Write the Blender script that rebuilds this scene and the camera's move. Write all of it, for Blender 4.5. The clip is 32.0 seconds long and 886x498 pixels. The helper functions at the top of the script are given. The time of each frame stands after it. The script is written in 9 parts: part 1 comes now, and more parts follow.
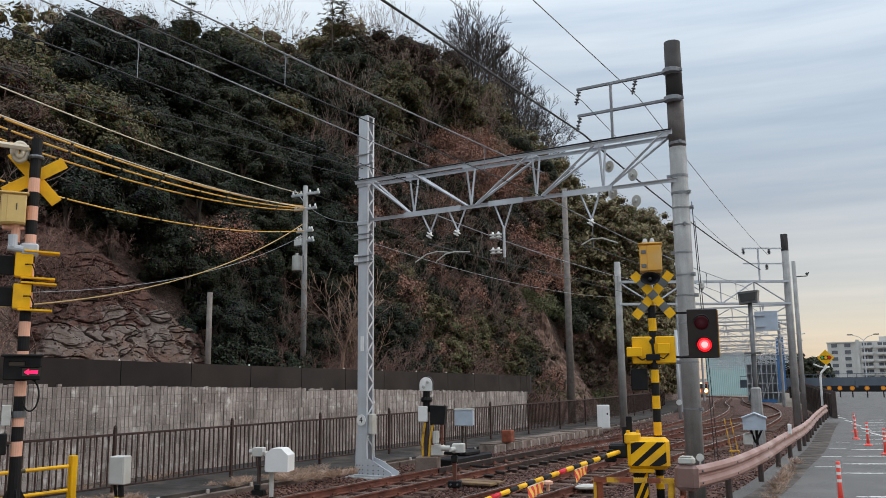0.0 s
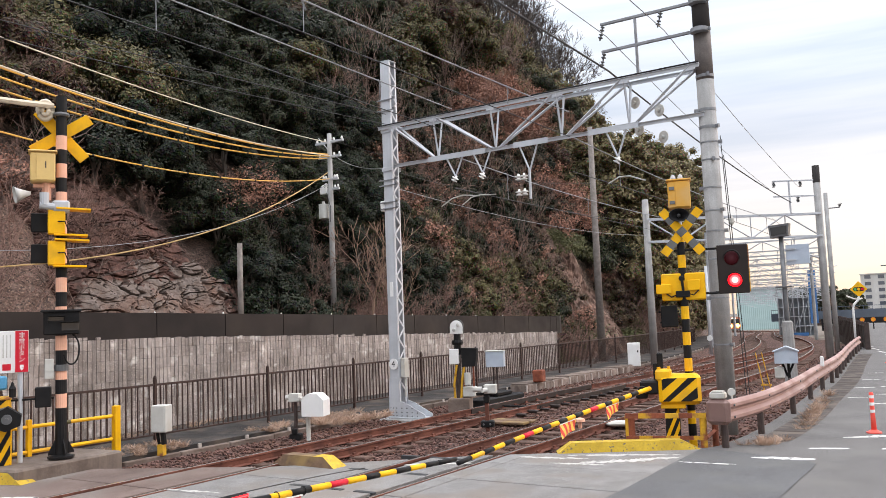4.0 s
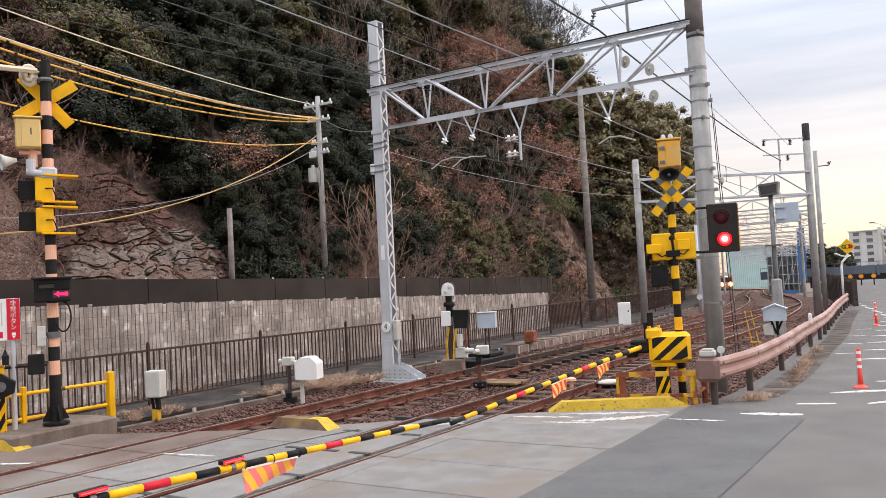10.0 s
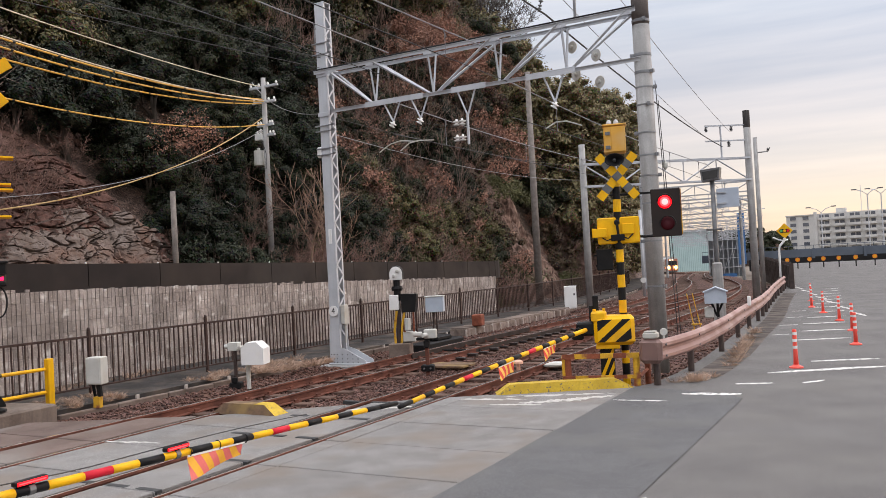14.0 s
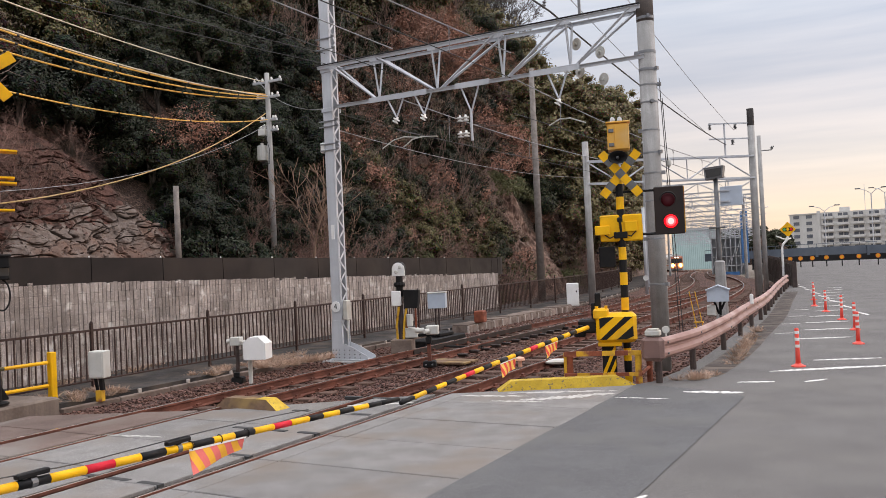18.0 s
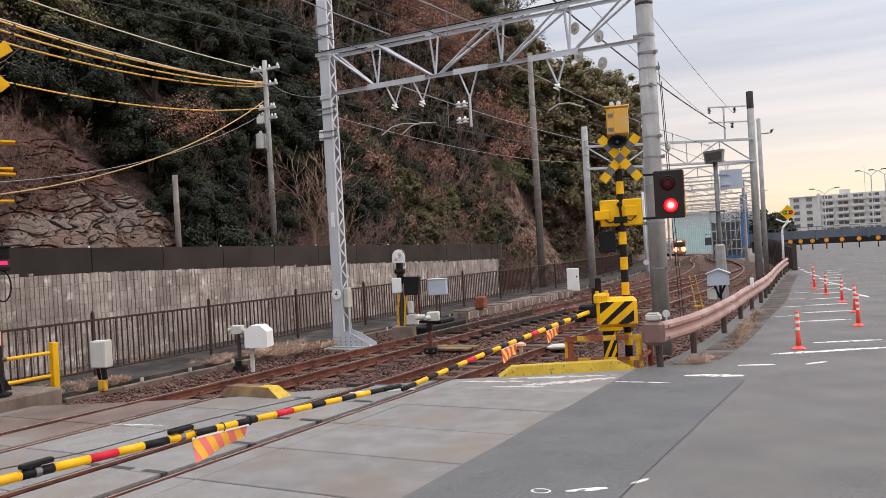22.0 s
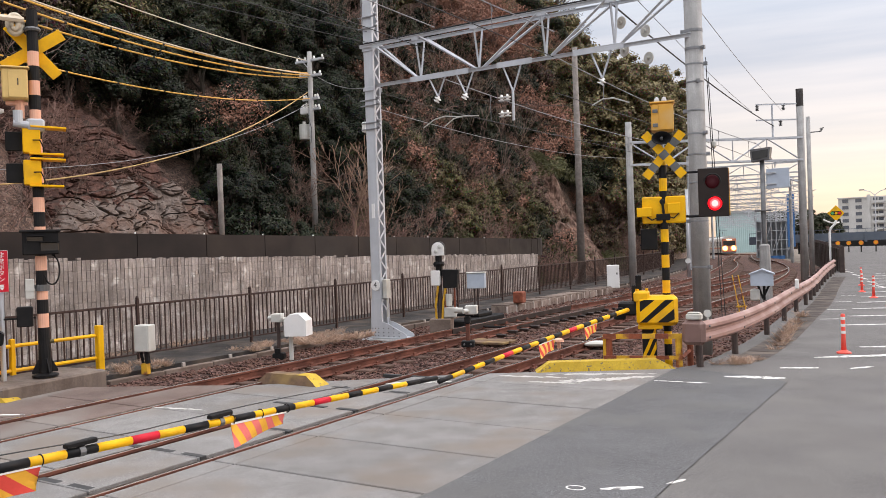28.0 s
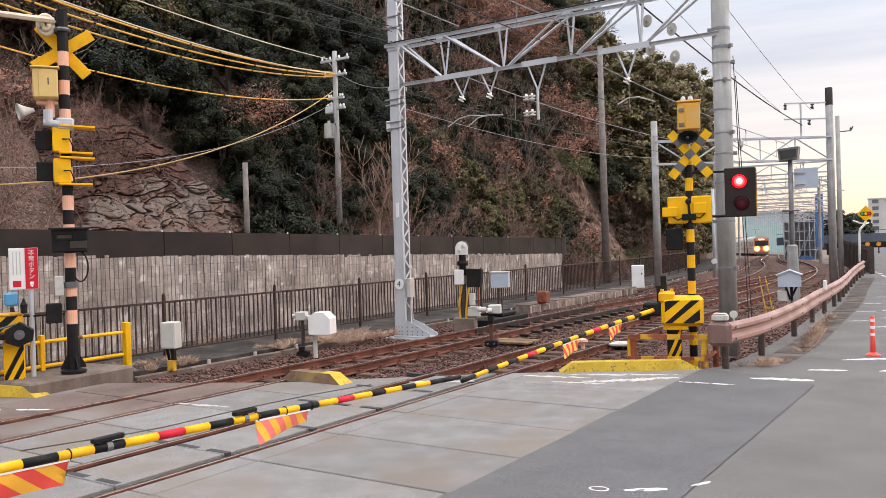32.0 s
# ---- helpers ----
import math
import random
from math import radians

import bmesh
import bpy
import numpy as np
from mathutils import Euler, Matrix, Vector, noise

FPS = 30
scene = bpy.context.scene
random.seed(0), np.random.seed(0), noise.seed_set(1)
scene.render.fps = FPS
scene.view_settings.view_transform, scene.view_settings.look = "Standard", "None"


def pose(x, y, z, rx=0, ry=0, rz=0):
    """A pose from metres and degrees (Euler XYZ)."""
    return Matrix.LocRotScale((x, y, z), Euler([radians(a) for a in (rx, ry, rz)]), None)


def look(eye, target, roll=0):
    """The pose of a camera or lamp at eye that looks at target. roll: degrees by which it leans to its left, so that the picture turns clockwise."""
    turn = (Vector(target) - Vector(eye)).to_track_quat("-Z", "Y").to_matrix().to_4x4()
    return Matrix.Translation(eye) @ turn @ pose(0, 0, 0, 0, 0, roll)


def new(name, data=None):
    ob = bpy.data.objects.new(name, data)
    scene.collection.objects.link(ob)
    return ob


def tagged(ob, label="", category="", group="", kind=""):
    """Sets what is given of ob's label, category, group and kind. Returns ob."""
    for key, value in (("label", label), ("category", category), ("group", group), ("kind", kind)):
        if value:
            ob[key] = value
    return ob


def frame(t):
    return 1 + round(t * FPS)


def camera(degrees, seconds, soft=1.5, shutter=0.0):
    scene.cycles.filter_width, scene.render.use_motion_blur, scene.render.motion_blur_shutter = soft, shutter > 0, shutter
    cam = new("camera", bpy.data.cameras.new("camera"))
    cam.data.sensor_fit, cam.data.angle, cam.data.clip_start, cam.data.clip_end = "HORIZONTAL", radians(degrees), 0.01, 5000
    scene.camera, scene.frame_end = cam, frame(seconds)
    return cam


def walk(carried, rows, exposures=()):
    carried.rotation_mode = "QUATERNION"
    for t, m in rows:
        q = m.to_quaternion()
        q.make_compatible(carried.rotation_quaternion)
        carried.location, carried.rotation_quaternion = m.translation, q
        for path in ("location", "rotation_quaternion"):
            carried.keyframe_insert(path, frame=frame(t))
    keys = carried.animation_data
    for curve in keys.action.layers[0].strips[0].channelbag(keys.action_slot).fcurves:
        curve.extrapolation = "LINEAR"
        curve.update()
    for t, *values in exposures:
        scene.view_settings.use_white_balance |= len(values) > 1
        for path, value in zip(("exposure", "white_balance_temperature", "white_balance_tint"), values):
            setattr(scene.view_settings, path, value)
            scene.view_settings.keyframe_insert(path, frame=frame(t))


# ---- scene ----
cam = camera(56.50, 32.0, soft=0.6)
EYE_Z = 2.15
# seconds, tilt, lean, turn of the hand-held camera, which stays on its spot
PATH = [
    (0.0, 98.871, 0.599, -0.180),
    (0.5, 100.092, 0.630, 0.262),
    (1.0, 100.201, 0.603, 1.062),
    (1.5, 99.850, 0.576, 2.063),
    (2.0, 98.908, 0.419, 2.629),
    (2.5, 97.629, 0.672, 2.876),
    (3.0, 96.608, 1.381, 3.231),
    (3.5, 95.671, 1.923, 3.176),
    (4.0, 95.029, 2.243, 1.889),
    (4.5, 94.700, 2.275, -0.220),
    (6.5, 93.643, 1.881, 0.583),
    (7.0, 93.417, 1.782, 2.235),
    (7.5, 93.116, 1.827, 2.932),
    (8.0, 92.937, 2.025, 3.143),
    (8.5, 92.657, 2.181, 3.171),
    (9.0, 92.342, 2.497, 3.235),
    (9.5, 92.208, 2.838, 2.608),
    (10.0, 92.397, 2.984, 1.302),
    (10.5, 92.733, 2.927, 0.769),
    (11.0, 92.811, 2.725, 0.694),
    (11.5, 92.450, 2.615, 0.104),
    (12.0, 91.968, 2.742, -0.671),
    (12.5, 91.677, 2.981, -1.013),
    (13.0, 91.279, 3.093, -1.233),
    (13.5, 91.045, 3.140, -1.550),
    (14.0, 91.095, 3.091, -2.316),
    (14.5, 91.242, 3.039, -2.701),
    (16.5, 91.219, 2.875, -2.289),
    (17.0, 91.165, 2.744, -2.271),
    (17.5, 91.063, 2.710, -2.232),
    (18.0, 90.848, 2.701, -2.142),
    (18.5, 90.783, 2.902, -1.615),
    (19.0, 90.672, 3.229, -1.218),
    (19.5, 90.479, 3.453, -1.272),
    (20.0, 90.309, 3.412, -1.419),
    (20.5, 90.256, 3.189, -2.043),
    (21.0, 90.175, 3.017, -2.908),
    (21.5, 90.041, 3.027, -2.872),
    (22.0, 89.908, 3.278, -2.133),
    (22.5, 89.946, 3.508, -1.393),
    (23.0, 90.031, 3.607, -0.857),
    (23.5, 89.906, 3.600, -0.633),
    (24.0, 89.637, 3.594, -0.412),
    (24.5, 89.441, 3.604, -0.156),
    (25.0, 89.426, 3.319, 0.023),
    (25.5, 89.578, 2.805, 0.247),
    (26.0, 89.688, 2.291, 0.491),
    (26.5, 89.688, 2.094, 0.935),
    (28.5, 89.544, 1.923, 0.439),
    (29.0, 89.547, 1.859, 0.322),
    (29.5, 89.632, 1.773, 0.513),
    (30.0, 89.833, 1.789, 1.001),
    (30.5, 90.024, 1.721, 1.510),
    (31.0, 90.068, 1.682, 1.892),
    (31.5, 89.819, 1.729, 2.222),
    (32.0, 89.561, 1.759, 2.271),
]
# seconds, stops, kelvin, tint: the camera settles on a brighter, warmer picture
LOOK = [(0.0, 0.25, 6900, 17), (1.0, 0.10, 6800, 17.5), (2.0, 0.42, 7150, 20.5), (3.0, 0.93, 7330, 23), (4.0, 0.98, 7330, 23.5), (7.0, 0.92, 7460, 24), (9.0, 0.93, 7510, 25), (13.0, 0.66, 7500, 25.5), (18.0, 0.60, 7500, 26), (21.0, 0.63, 7480, 25.5), (26.0, 0.77, 7520, 25), (29.0, 0.80, 7540, 25.5), (32.0, 0.90, 7560, 25.5)]
walk(cam, [(r[0], pose(0, 0, EYE_Z, r[1], r[2], r[3])) for r in PATH], LOOK)

# ---------------------------------------------------------------- light
world = bpy.data.worlds.new("sky")
scene.world = world
world.use_nodes = True
wn, wl = world.node_tree.nodes, world.node_tree.links
wn.clear()
SUN_AZ, SUN_EL = 80.0, 12.0        # degrees right of straight ahead, above the horizon
sky = wn.new("ShaderNodeTexSky")
sky.sky_type, sky.sun_disc = "NISHITA", False
sky.sun_elevation, sky.sun_rotation = radians(SUN_EL), radians(SUN_AZ)
sky.dust_density, sky.air_density, sky.ozone_density = 0.6, 1.0, 2.5
tc = wn.new("ShaderNodeTexCoord")
sep = wn.new("ShaderNodeSeparateXYZ")
wl.new(tc.outputs["Generated"], sep.inputs[0])
# thin layered cloud, paler low down and warm at the horizon
stretch = wn.new("ShaderNodeMapping")
stretch.inputs["Scale"].default_value = (1.0, 1.0, 14.0)
stretch.inputs["Rotation"].default_value = (0.05, -0.06, 0.4)
wl.new(tc.outputs["Generated"], stretch.inputs[0])
cn = wn.new("ShaderNodeTexNoise")
cn.inputs["Scale"].default_value, cn.inputs["Detail"].default_value, cn.inputs["Roughness"].default_value = 2.2, 7.0, 0.55
wl.new(stretch.outputs[0], cn.inputs["Vector"])
ramp = wn.new("ShaderNodeValToRGB")
ramp.color_ramp.elements[0].position, ramp.color_ramp.elements[0].color = 0.34, (0.72, 0.77, 0.84, 1)
ramp.color_ramp.elements[1].position, ramp.color_ramp.elements[1].color = 0.62, (0.98, 0.99, 1.0, 1)
wl.new(cn.outputs["Fac"], ramp.inputs[0])
low = wn.new("ShaderNodeValToRGB")
low.color_ramp.elements[0].position, low.color_ramp.elements[0].color = 0.0, (1.30, 1.05, 0.85, 1)
low.color_ramp.elements[1].position, low.color_ramp.elements[1].color = 0.26, (0.82, 0.95, 0.99, 1)
mid = low.color_ramp.elements.new(0.09)
mid.color = (1.16, 1.07, 0.98, 1)
wl.new(sep.outputs["Z"], low.inputs[0])
cloud = wn.new("ShaderNodeMixRGB")
cloud.blend_type = "MULTIPLY"
cloud.inputs[0].default_value = 1.0
wl.new(ramp.outputs[0], cloud.inputs[1])
wl.new(low.outputs[0], cloud.inputs[2])
bg_sky, bg_cloud, add = wn.new("ShaderNodeBackground"), wn.new("ShaderNodeBackground"), wn.new("ShaderNodeAddShader")
wl.new(sky.outputs[0], bg_sky.inputs[0])
bg_sky.inputs[1].default_value = 0.05
wl.new(cloud.outputs[0], bg_cloud.inputs[0])
grad = wn.new("ShaderNodeMapRange")      # an overcast sky: about three times as bright overhead as at the horizon
grad.interpolation_type = "SMOOTHSTEP"
grad.inputs["From Min"].default_value, grad.inputs["From Max"].default_value = 0.15, 1.0
grad.inputs["To Min"].default_value, grad.inputs["To Max"].default_value = 0.345, 1.95
wl.new(sep.outputs["Z"], grad.inputs["Value"])
wl.new(grad.outputs[0], bg_cloud.inputs[1])
wo = wn.new("ShaderNodeOutputWorld")
wl.new(bg_sky.outputs[0], add.inputs[0])
wl.new(bg_cloud.outputs[0], add.inputs[1])
wl.new(add.outputs[0], wo.inputs[0])
sun = new("sun", bpy.data.lights.new("sun", "SUN"))
sun.data.energy, sun.data.angle, sun.data.color = 0.5, radians(25), (1.0, 0.9, 0.78)
sd = Vector((math.sin(radians(SUN_AZ)) * math.cos(radians(28)), math.cos(radians(SUN_AZ)) * math.cos(radians(28)), math.sin(radians(28))))
sun.matrix_world = look(sd * 50, (0, 0, 0))
scene.view_settings.exposure = 0.8

# ---------------------------------------------------------------- materials


def mat(name, base, other=None, rough=0.7, metal=0.0, scale=4.0, fine=40.0, bump=0.15, amount=0.5, dirt=None, dirt_scale=1.2,
        streak=0.0, world_space=False, emit=0.0, rand=0.0, spec=0.5, rough_var=0.12, speck=0.0, speck_scale=220.0, dirt_lo=0.48, dirt_hi=0.66, island=0.0):
    """A surface with two scales of variation: base to other by coarse noise, fine grain, optional dirt patches and vertical streaks."""
    m = bpy.data.materials.new(name)
    m.use_nodes = True
    nd, ln = m.node_tree.nodes, m.node_tree.links
    b = nd["Principled BSDF"]
    other = other or tuple(c * 0.75 for c in base)
    if world_space:
        geo = nd.new("ShaderNodeNewGeometry")
        vec = geo.outputs["Position"]
    else:
        co = nd.new("ShaderNodeTexCoord")
        vec = co.outputs["Object"]
        if rand:
            oi, vm = nd.new("ShaderNodeObjectInfo"), nd.new("ShaderNodeVectorMath")
            vm.operation = "MULTIPLY_ADD"
            vm.inputs[1].default_value = (1, 1, 1)
            mul = nd.new("ShaderNodeVectorMath")
            mul.operation = "SCALE"
            mul.inputs[0].default_value = (37, 53, 71)
            ln.new(oi.outputs["Random"], mul.inputs["Scale"])
            ln.new(vec, vm.inputs[0])
            ln.new(mul.outputs[0], vm.inputs[2])
            vec = vm.outputs[0]

    def noi(sc, det=5.0, v=None):
        n_ = nd.new("ShaderNodeTexNoise")
        n_.inputs["Scale"].default_value, n_.inputs["Detail"].default_value = sc, det
        ln.new(v or vec, n_.inputs["Vector"])
        return n_.outputs["Fac"]

    def mix(fac, a, c, kind="MIX"):
        x = nd.new("ShaderNodeMixRGB")
        x.blend_type = kind
        for sock, val in ((x.inputs[0], fac), (x.inputs[1], a), (x.inputs[2], c)):
            if isinstance(val, (float, int)):
                sock.default_value = val
            elif isinstance(val, tuple):
                sock.default_value = (*val[:3], 1)
            else:
                ln.new(val, sock)
        return x.outputs[0]

    def ramp_(v, lo, hi, a=0.0, c=1.0):
        r = nd.new("ShaderNodeMapRange")
        r.inputs["From Min"].default_value, r.inputs["From Max"].default_value = lo, hi
        r.inputs["To Min"].default_value, r.inputs["To Max"].default_value = a, c
        ln.new(v, r.inputs["Value"])
        return r.outputs[0]

    coarse, grain = noi(scale), noi(fine, 3.0)
    col = mix(ramp_(coarse, 0.38, 0.62, 0, amount * 1.4), base, other)
    col = mix(ramp_(grain, 0.3, 0.7, 0.0, 0.35 if bump > 0.12 else 0.10), col, tuple(c * 0.6 for c in other), "MIX")
    if speck:
        sp_ = noi(speck_scale, 2.0)
        col = mix(ramp_(sp_, 0.585, 0.65, 0, speck), col, tuple(min(1.0, c * 2.0) for c in base))
        col = mix(ramp_(noi(speck_scale * 0.8, 2.0), 0.42, 0.35, 0, speck), col, tuple(c * 0.35 for c in base))
    if dirt:
        col = mix(ramp_(noi(dirt_scale, 6.0), dirt_lo, dirt_hi), col, dirt)
    if streak:
        mp = nd.new("ShaderNodeMapping")
        mp.inputs["Scale"].default_value = (3.0, 3.0, 0.25)
        ln.new(vec, mp.inputs[0])
        col = mix(ramp_(noi(2.2, 5.0, mp.outputs[0]), 0.45, 0.7, 0, streak), col, tuple(c * 0.35 for c in other))
    if rand:
        oi2 = nd.new("ShaderNodeObjectInfo")
        hsv = nd.new("ShaderNodeHueSaturation")
        ln.new(col, hsv.inputs["Color"])
        ln.new(ramp_(oi2.outputs["Random"], 0, 1, 1 - rand, 1 + rand), hsv.inputs["Value"])
        col = hsv.outputs[0]
    if island:
        gi, hs2 = nd.new("ShaderNodeNewGeometry"), nd.new("ShaderNodeHueSaturation")
        ln.new(col, hs2.inputs["Color"])
        ln.new(ramp_(gi.outputs["Random Per Island"], 0, 1, 1 - island, 1 + island), hs2.inputs["Value"])
        col = hs2.outputs[0]
    ln.new(col, b.inputs["Base Color"])
    ln.new(ramp_(coarse, 0.3, 0.7, max(0.03, rough - rough_var), min(1, rough + rough_var)), b.inputs["Roughness"])
    b.inputs["Metallic"].default_value = metal
    b.inputs["Specular IOR Level"].default_value = spec
    if bump:
        bp = nd.new("ShaderNodeBump")
        bp.inputs["Strength"].default_value, bp.inputs["Distance"].default_value = bump, 0.02
        ln.new(mix(0.5, coarse, grain), bp.inputs["Height"])
        ln.new(bp.outputs[0], b.inputs["Normal"])
    if emit:
        b.inputs["Emission Color"].default_value = (*base[:3], 1)
        b.inputs["Emission Strength"].default_value = emit
    return m


M_ASPHALT = mat("asphalt", (0.124, 0.118, 0.115), (0.102, 0.097, 0.095), 0.9, scale=0.9, fine=190, bump=0.10, dirt=(0.134, 0.127, 0.121), dirt_scale=0.6, world_space=True, spec=0.3, speck=1.0, speck_scale=75)
M_ASPHALT_PATCH = mat("newer_asphalt", (0.104, 0.104, 0.107), (0.088, 0.088, 0.091), 0.9, scale=1.1, fine=190, bump=0.11, dirt=(0.112, 0.110, 0.108), dirt_scale=0.9, world_space=True, spec=0.3, speck=1.0, speck_scale=75)
M_ASPHALT_DARK = mat("path_asphalt", (0.046, 0.042, 0.041), (0.031, 0.028, 0.027), 0.85, scale=1.5, fine=90, bump=0.3, dirt=(0.10, 0.078, 0.064), world_space=True, spec=0.2)
M_PANEL = mat("panel_concrete", (0.206, 0.198, 0.192), (0.156, 0.148, 0.142), 0.9, scale=2.6, fine=120, bump=0.12, dirt=(0.185, 0.158, 0.138), dirt_scale=0.9, world_space=True, rand=0.09, spec=0.3, speck=0.6, speck_scale=95)
M_DECK_RUST = mat("rusty_deck", (0.170, 0.122, 0.106), (0.108, 0.074, 0.063), 0.9, scale=1.6, fine=110, bump=0.15, dirt=(0.19, 0.165, 0.15), dirt_scale=0.8, world_space=True, rand=0.08, spec=0.3, speck=0.3, speck_scale=95)
M_SOIL = mat("soil", (0.16, 0.125, 0.10), (0.09, 0.065, 0.05), 0.95, scale=0.8, fine=18, bump=0.8, dirt=(0.2, 0.17, 0.13), dirt_scale=0.3, world_space=True)
M_BALLAST = mat("ballast", (0.155, 0.083, 0.067), (0.030, 0.017, 0.015), 0.95, scale=9, fine=26, bump=1.0, amount=0.8, speck=0.7, speck_scale=15, dirt=(0.12, 0.062, 0.045), dirt_scale=0.7, world_space=True, spec=0.2)
M_STONE = mat("ballast_stone", (0.17, 0.093, 0.078), (0.055, 0.029, 0.024), 0.9, island=0.65, scale=3, fine=60, bump=0.4, dirt=(0.14, 0.07, 0.05), dirt_scale=1.5, world_space=True, spec=0.2)
M_RAIL = mat("rusty_rail", (0.21, 0.075, 0.050), (0.085, 0.034, 0.025), 0.8, 0.1, scale=3, fine=40, bump=0.3, world_space=True, spec=0.3)
M_RAILTOP = mat("worn_rail_head", (0.36, 0.32, 0.29), (0.24, 0.18, 0.155), 0.24, 0.85, scale=2, fine=60, bump=0.05, world_space=True)
M_SLEEPER = mat("sleeper", (0.15, 0.09, 0.07), (0.06, 0.035, 0.028), 0.9, scale=3, fine=30, bump=0.5, rand=0.2, spec=0.2)
M_CONC_POLE = mat("pole_concrete", (0.385, 0.38, 0.372), (0.27, 0.265, 0.258), 0.85, scale=2.5, fine=50, bump=0.2, streak=0.4)
M_CONC_DARK = mat("dark_pole_cap", (0.055, 0.05, 0.048), (0.035, 0.03, 0.03), 0.85, scale=2, fine=40, bump=0.2)
M_GALV = mat("galvanised_steel", (0.52, 0.545, 0.58), (0.43, 0.45, 0.48), 0.55, 0.15, scale=2, fine=35, bump=0.08, streak=0.12)
M_ARM = mat("weathered_arm_steel", (0.25, 0.26, 0.275), (0.17, 0.175, 0.185), 0.6, 0.2, scale=3, fine=40, bump=0.08)
M_GALV_DARK = mat("dull_steel", (0.16, 0.165, 0.17), (0.1, 0.1, 0.105), 0.55, 0.5, scale=3, fine=40, bump=0.1)
M_WALL = mat("wall_concrete", (0.45, 0.390, 0.360), (0.285, 0.243, 0.222), 0.9, scale=1.4, fine=13, bump=0.9, dirt=(0.64, 0.60, 0.57), dirt_scale=3.4, dirt_lo=0.59, dirt_hi=0.70, island=0.13, streak=0.5, world_space=True, spec=0.2, amount=0.9, speck=0.4, speck_scale=55)
M_BARRIER = mat("barrier_brown", (0.024, 0.0175, 0.0165), (0.016, 0.012, 0.0115), 0.6, 0.0, scale=1.0, fine=30, bump=0.05, dirt=(0.032, 0.026, 0.024), dirt_scale=0.6, world_space=True, spec=0.25)
M_FENCE = mat("fence_brown", (0.055, 0.029, 0.024), (0.032, 0.018, 0.015), 0.55, 0.0, scale=4, fine=40, bump=0.05, spec=0.3)
M_YELLOW = mat("yellow_paint", (0.90, 0.47, 0.008), (0.80, 0.40, 0.007), 0.5, spec=0.25, scale=3, fine=40, bump=0.04, amount=0.4, dirt=(0.66, 0.34, 0.02), dirt_scale=2.5)
M_YELLOW_OLD = mat("worn_yellow_paint", (0.70, 0.38, 0.02), (0.52, 0.27, 0.02), 0.7, scale=4, fine=30, bump=0.2, dirt=(0.26, 0.08, 0.035), dirt_scale=4.0, dirt_lo=0.54, dirt_hi=0.62)
M_CABINET = mat("ochre_cabinet", (0.72, 0.36, 0.05), (0.6, 0.29, 0.04), 0.5, scale=2, fine=40, bump=0.04, dirt=(0.62, 0.36, 0.12), dirt_scale=2)
M_CREAM = mat("cream_cabinet", (0.70, 0.48, 0.18), (0.6, 0.4, 0.14), 0.5, scale=2, fine=40, bump=0.04)
M_BLACK = mat("black_paint", (0.010, 0.010, 0.011), (0.018, 0.017, 0.017), 0.5, scale=5, fine=40, bump=0.06, spec=0.15)
M_RUSTY = mat("rusty_paint", (0.30, 0.075, 0.035), (0.14, 0.04, 0.022), 0.85, scale=7, fine=40, bump=0.4)
M_PINK = mat("faded_salmon_band", (0.80, 0.42, 0.29), (0.72, 0.36, 0.25), 0.5, scale=4, fine=40, bump=0.03)
M_RED = mat("red_paint", (0.66, 0.022, 0.040), (0.54, 0.016, 0.032), 0.5, spec=0.2, scale=3, fine=40, bump=0.03)
M_ORANGE = mat("orange_plastic", (0.92, 0.10, 0.070), (0.82, 0.08, 0.055), 0.5, scale=3, fine=40, bump=0.03)
M_WHITE = mat("white_paint", (0.78, 0.78, 0.77), (0.66, 0.66, 0.64), 0.5, scale=3, fine=40, bump=0.04, amount=0.3)
M_OFFWHITE = mat("grey_white_box", (0.55, 0.55, 0.52), (0.45, 0.45, 0.42), 0.6, scale=3, fine=40, bump=0.05, dirt=(0.4, 0.37, 0.32), dirt_scale=2)
M_BLUEBOX = mat("pale_blue_box", (0.45, 0.52, 0.60), (0.38, 0.44, 0.52), 0.5, scale=3, fine=40, bump=0.04)
M_BLUE = mat("blue_plastic", (0.07, 0.33, 0.55), (0.05, 0.26, 0.45), 0.5)
M_ROADPAINT = mat("road_paint", (0.72, 0.71, 0.68), (0.56, 0.55, 0.53), 0.85, scale=9, fine=60, bump=0.05, dirt=(0.17, 0.165, 0.16), dirt_scale=11, dirt_lo=0.54, dirt_hi=0.60, world_space=True)
M_GUARD = mat("dusty_brown_guardrail", (0.33, 0.19, 0.165), (0.27, 0.15, 0.13), 0.55, 0.1, scale=1.3, fine=40, bump=0.08, dirt=(0.42, 0.29, 0.26), dirt_scale=1.2)
M_GUARDPOST = mat("dark_brown_post", (0.07, 0.045, 0.04), (0.04, 0.028, 0.025), 0.7, scale=4, fine=40, bump=0.15)
M_PORCELAIN = mat("porcelain", (0.8, 0.8, 0.78), (0.7, 0.7, 0.68), 0.2, scale=5, bump=0.0)
M_WIRE = mat("bare_wire", (0.30, 0.30, 0.31), (0.22, 0.22, 0.23), 0.45, 0.6, bump=0.0)
M_WIRE_DARK = mat("dark_wire", (0.035, 0.035, 0.037), (0.025, 0.025, 0.027), 0.6, 0.2, bump=0.0)
M_WIRE_YELLOW = mat("yellow_wire_cover", (0.72, 0.38, 0.045), (0.58, 0.33, 0.08), 0.5, bump=0.0)
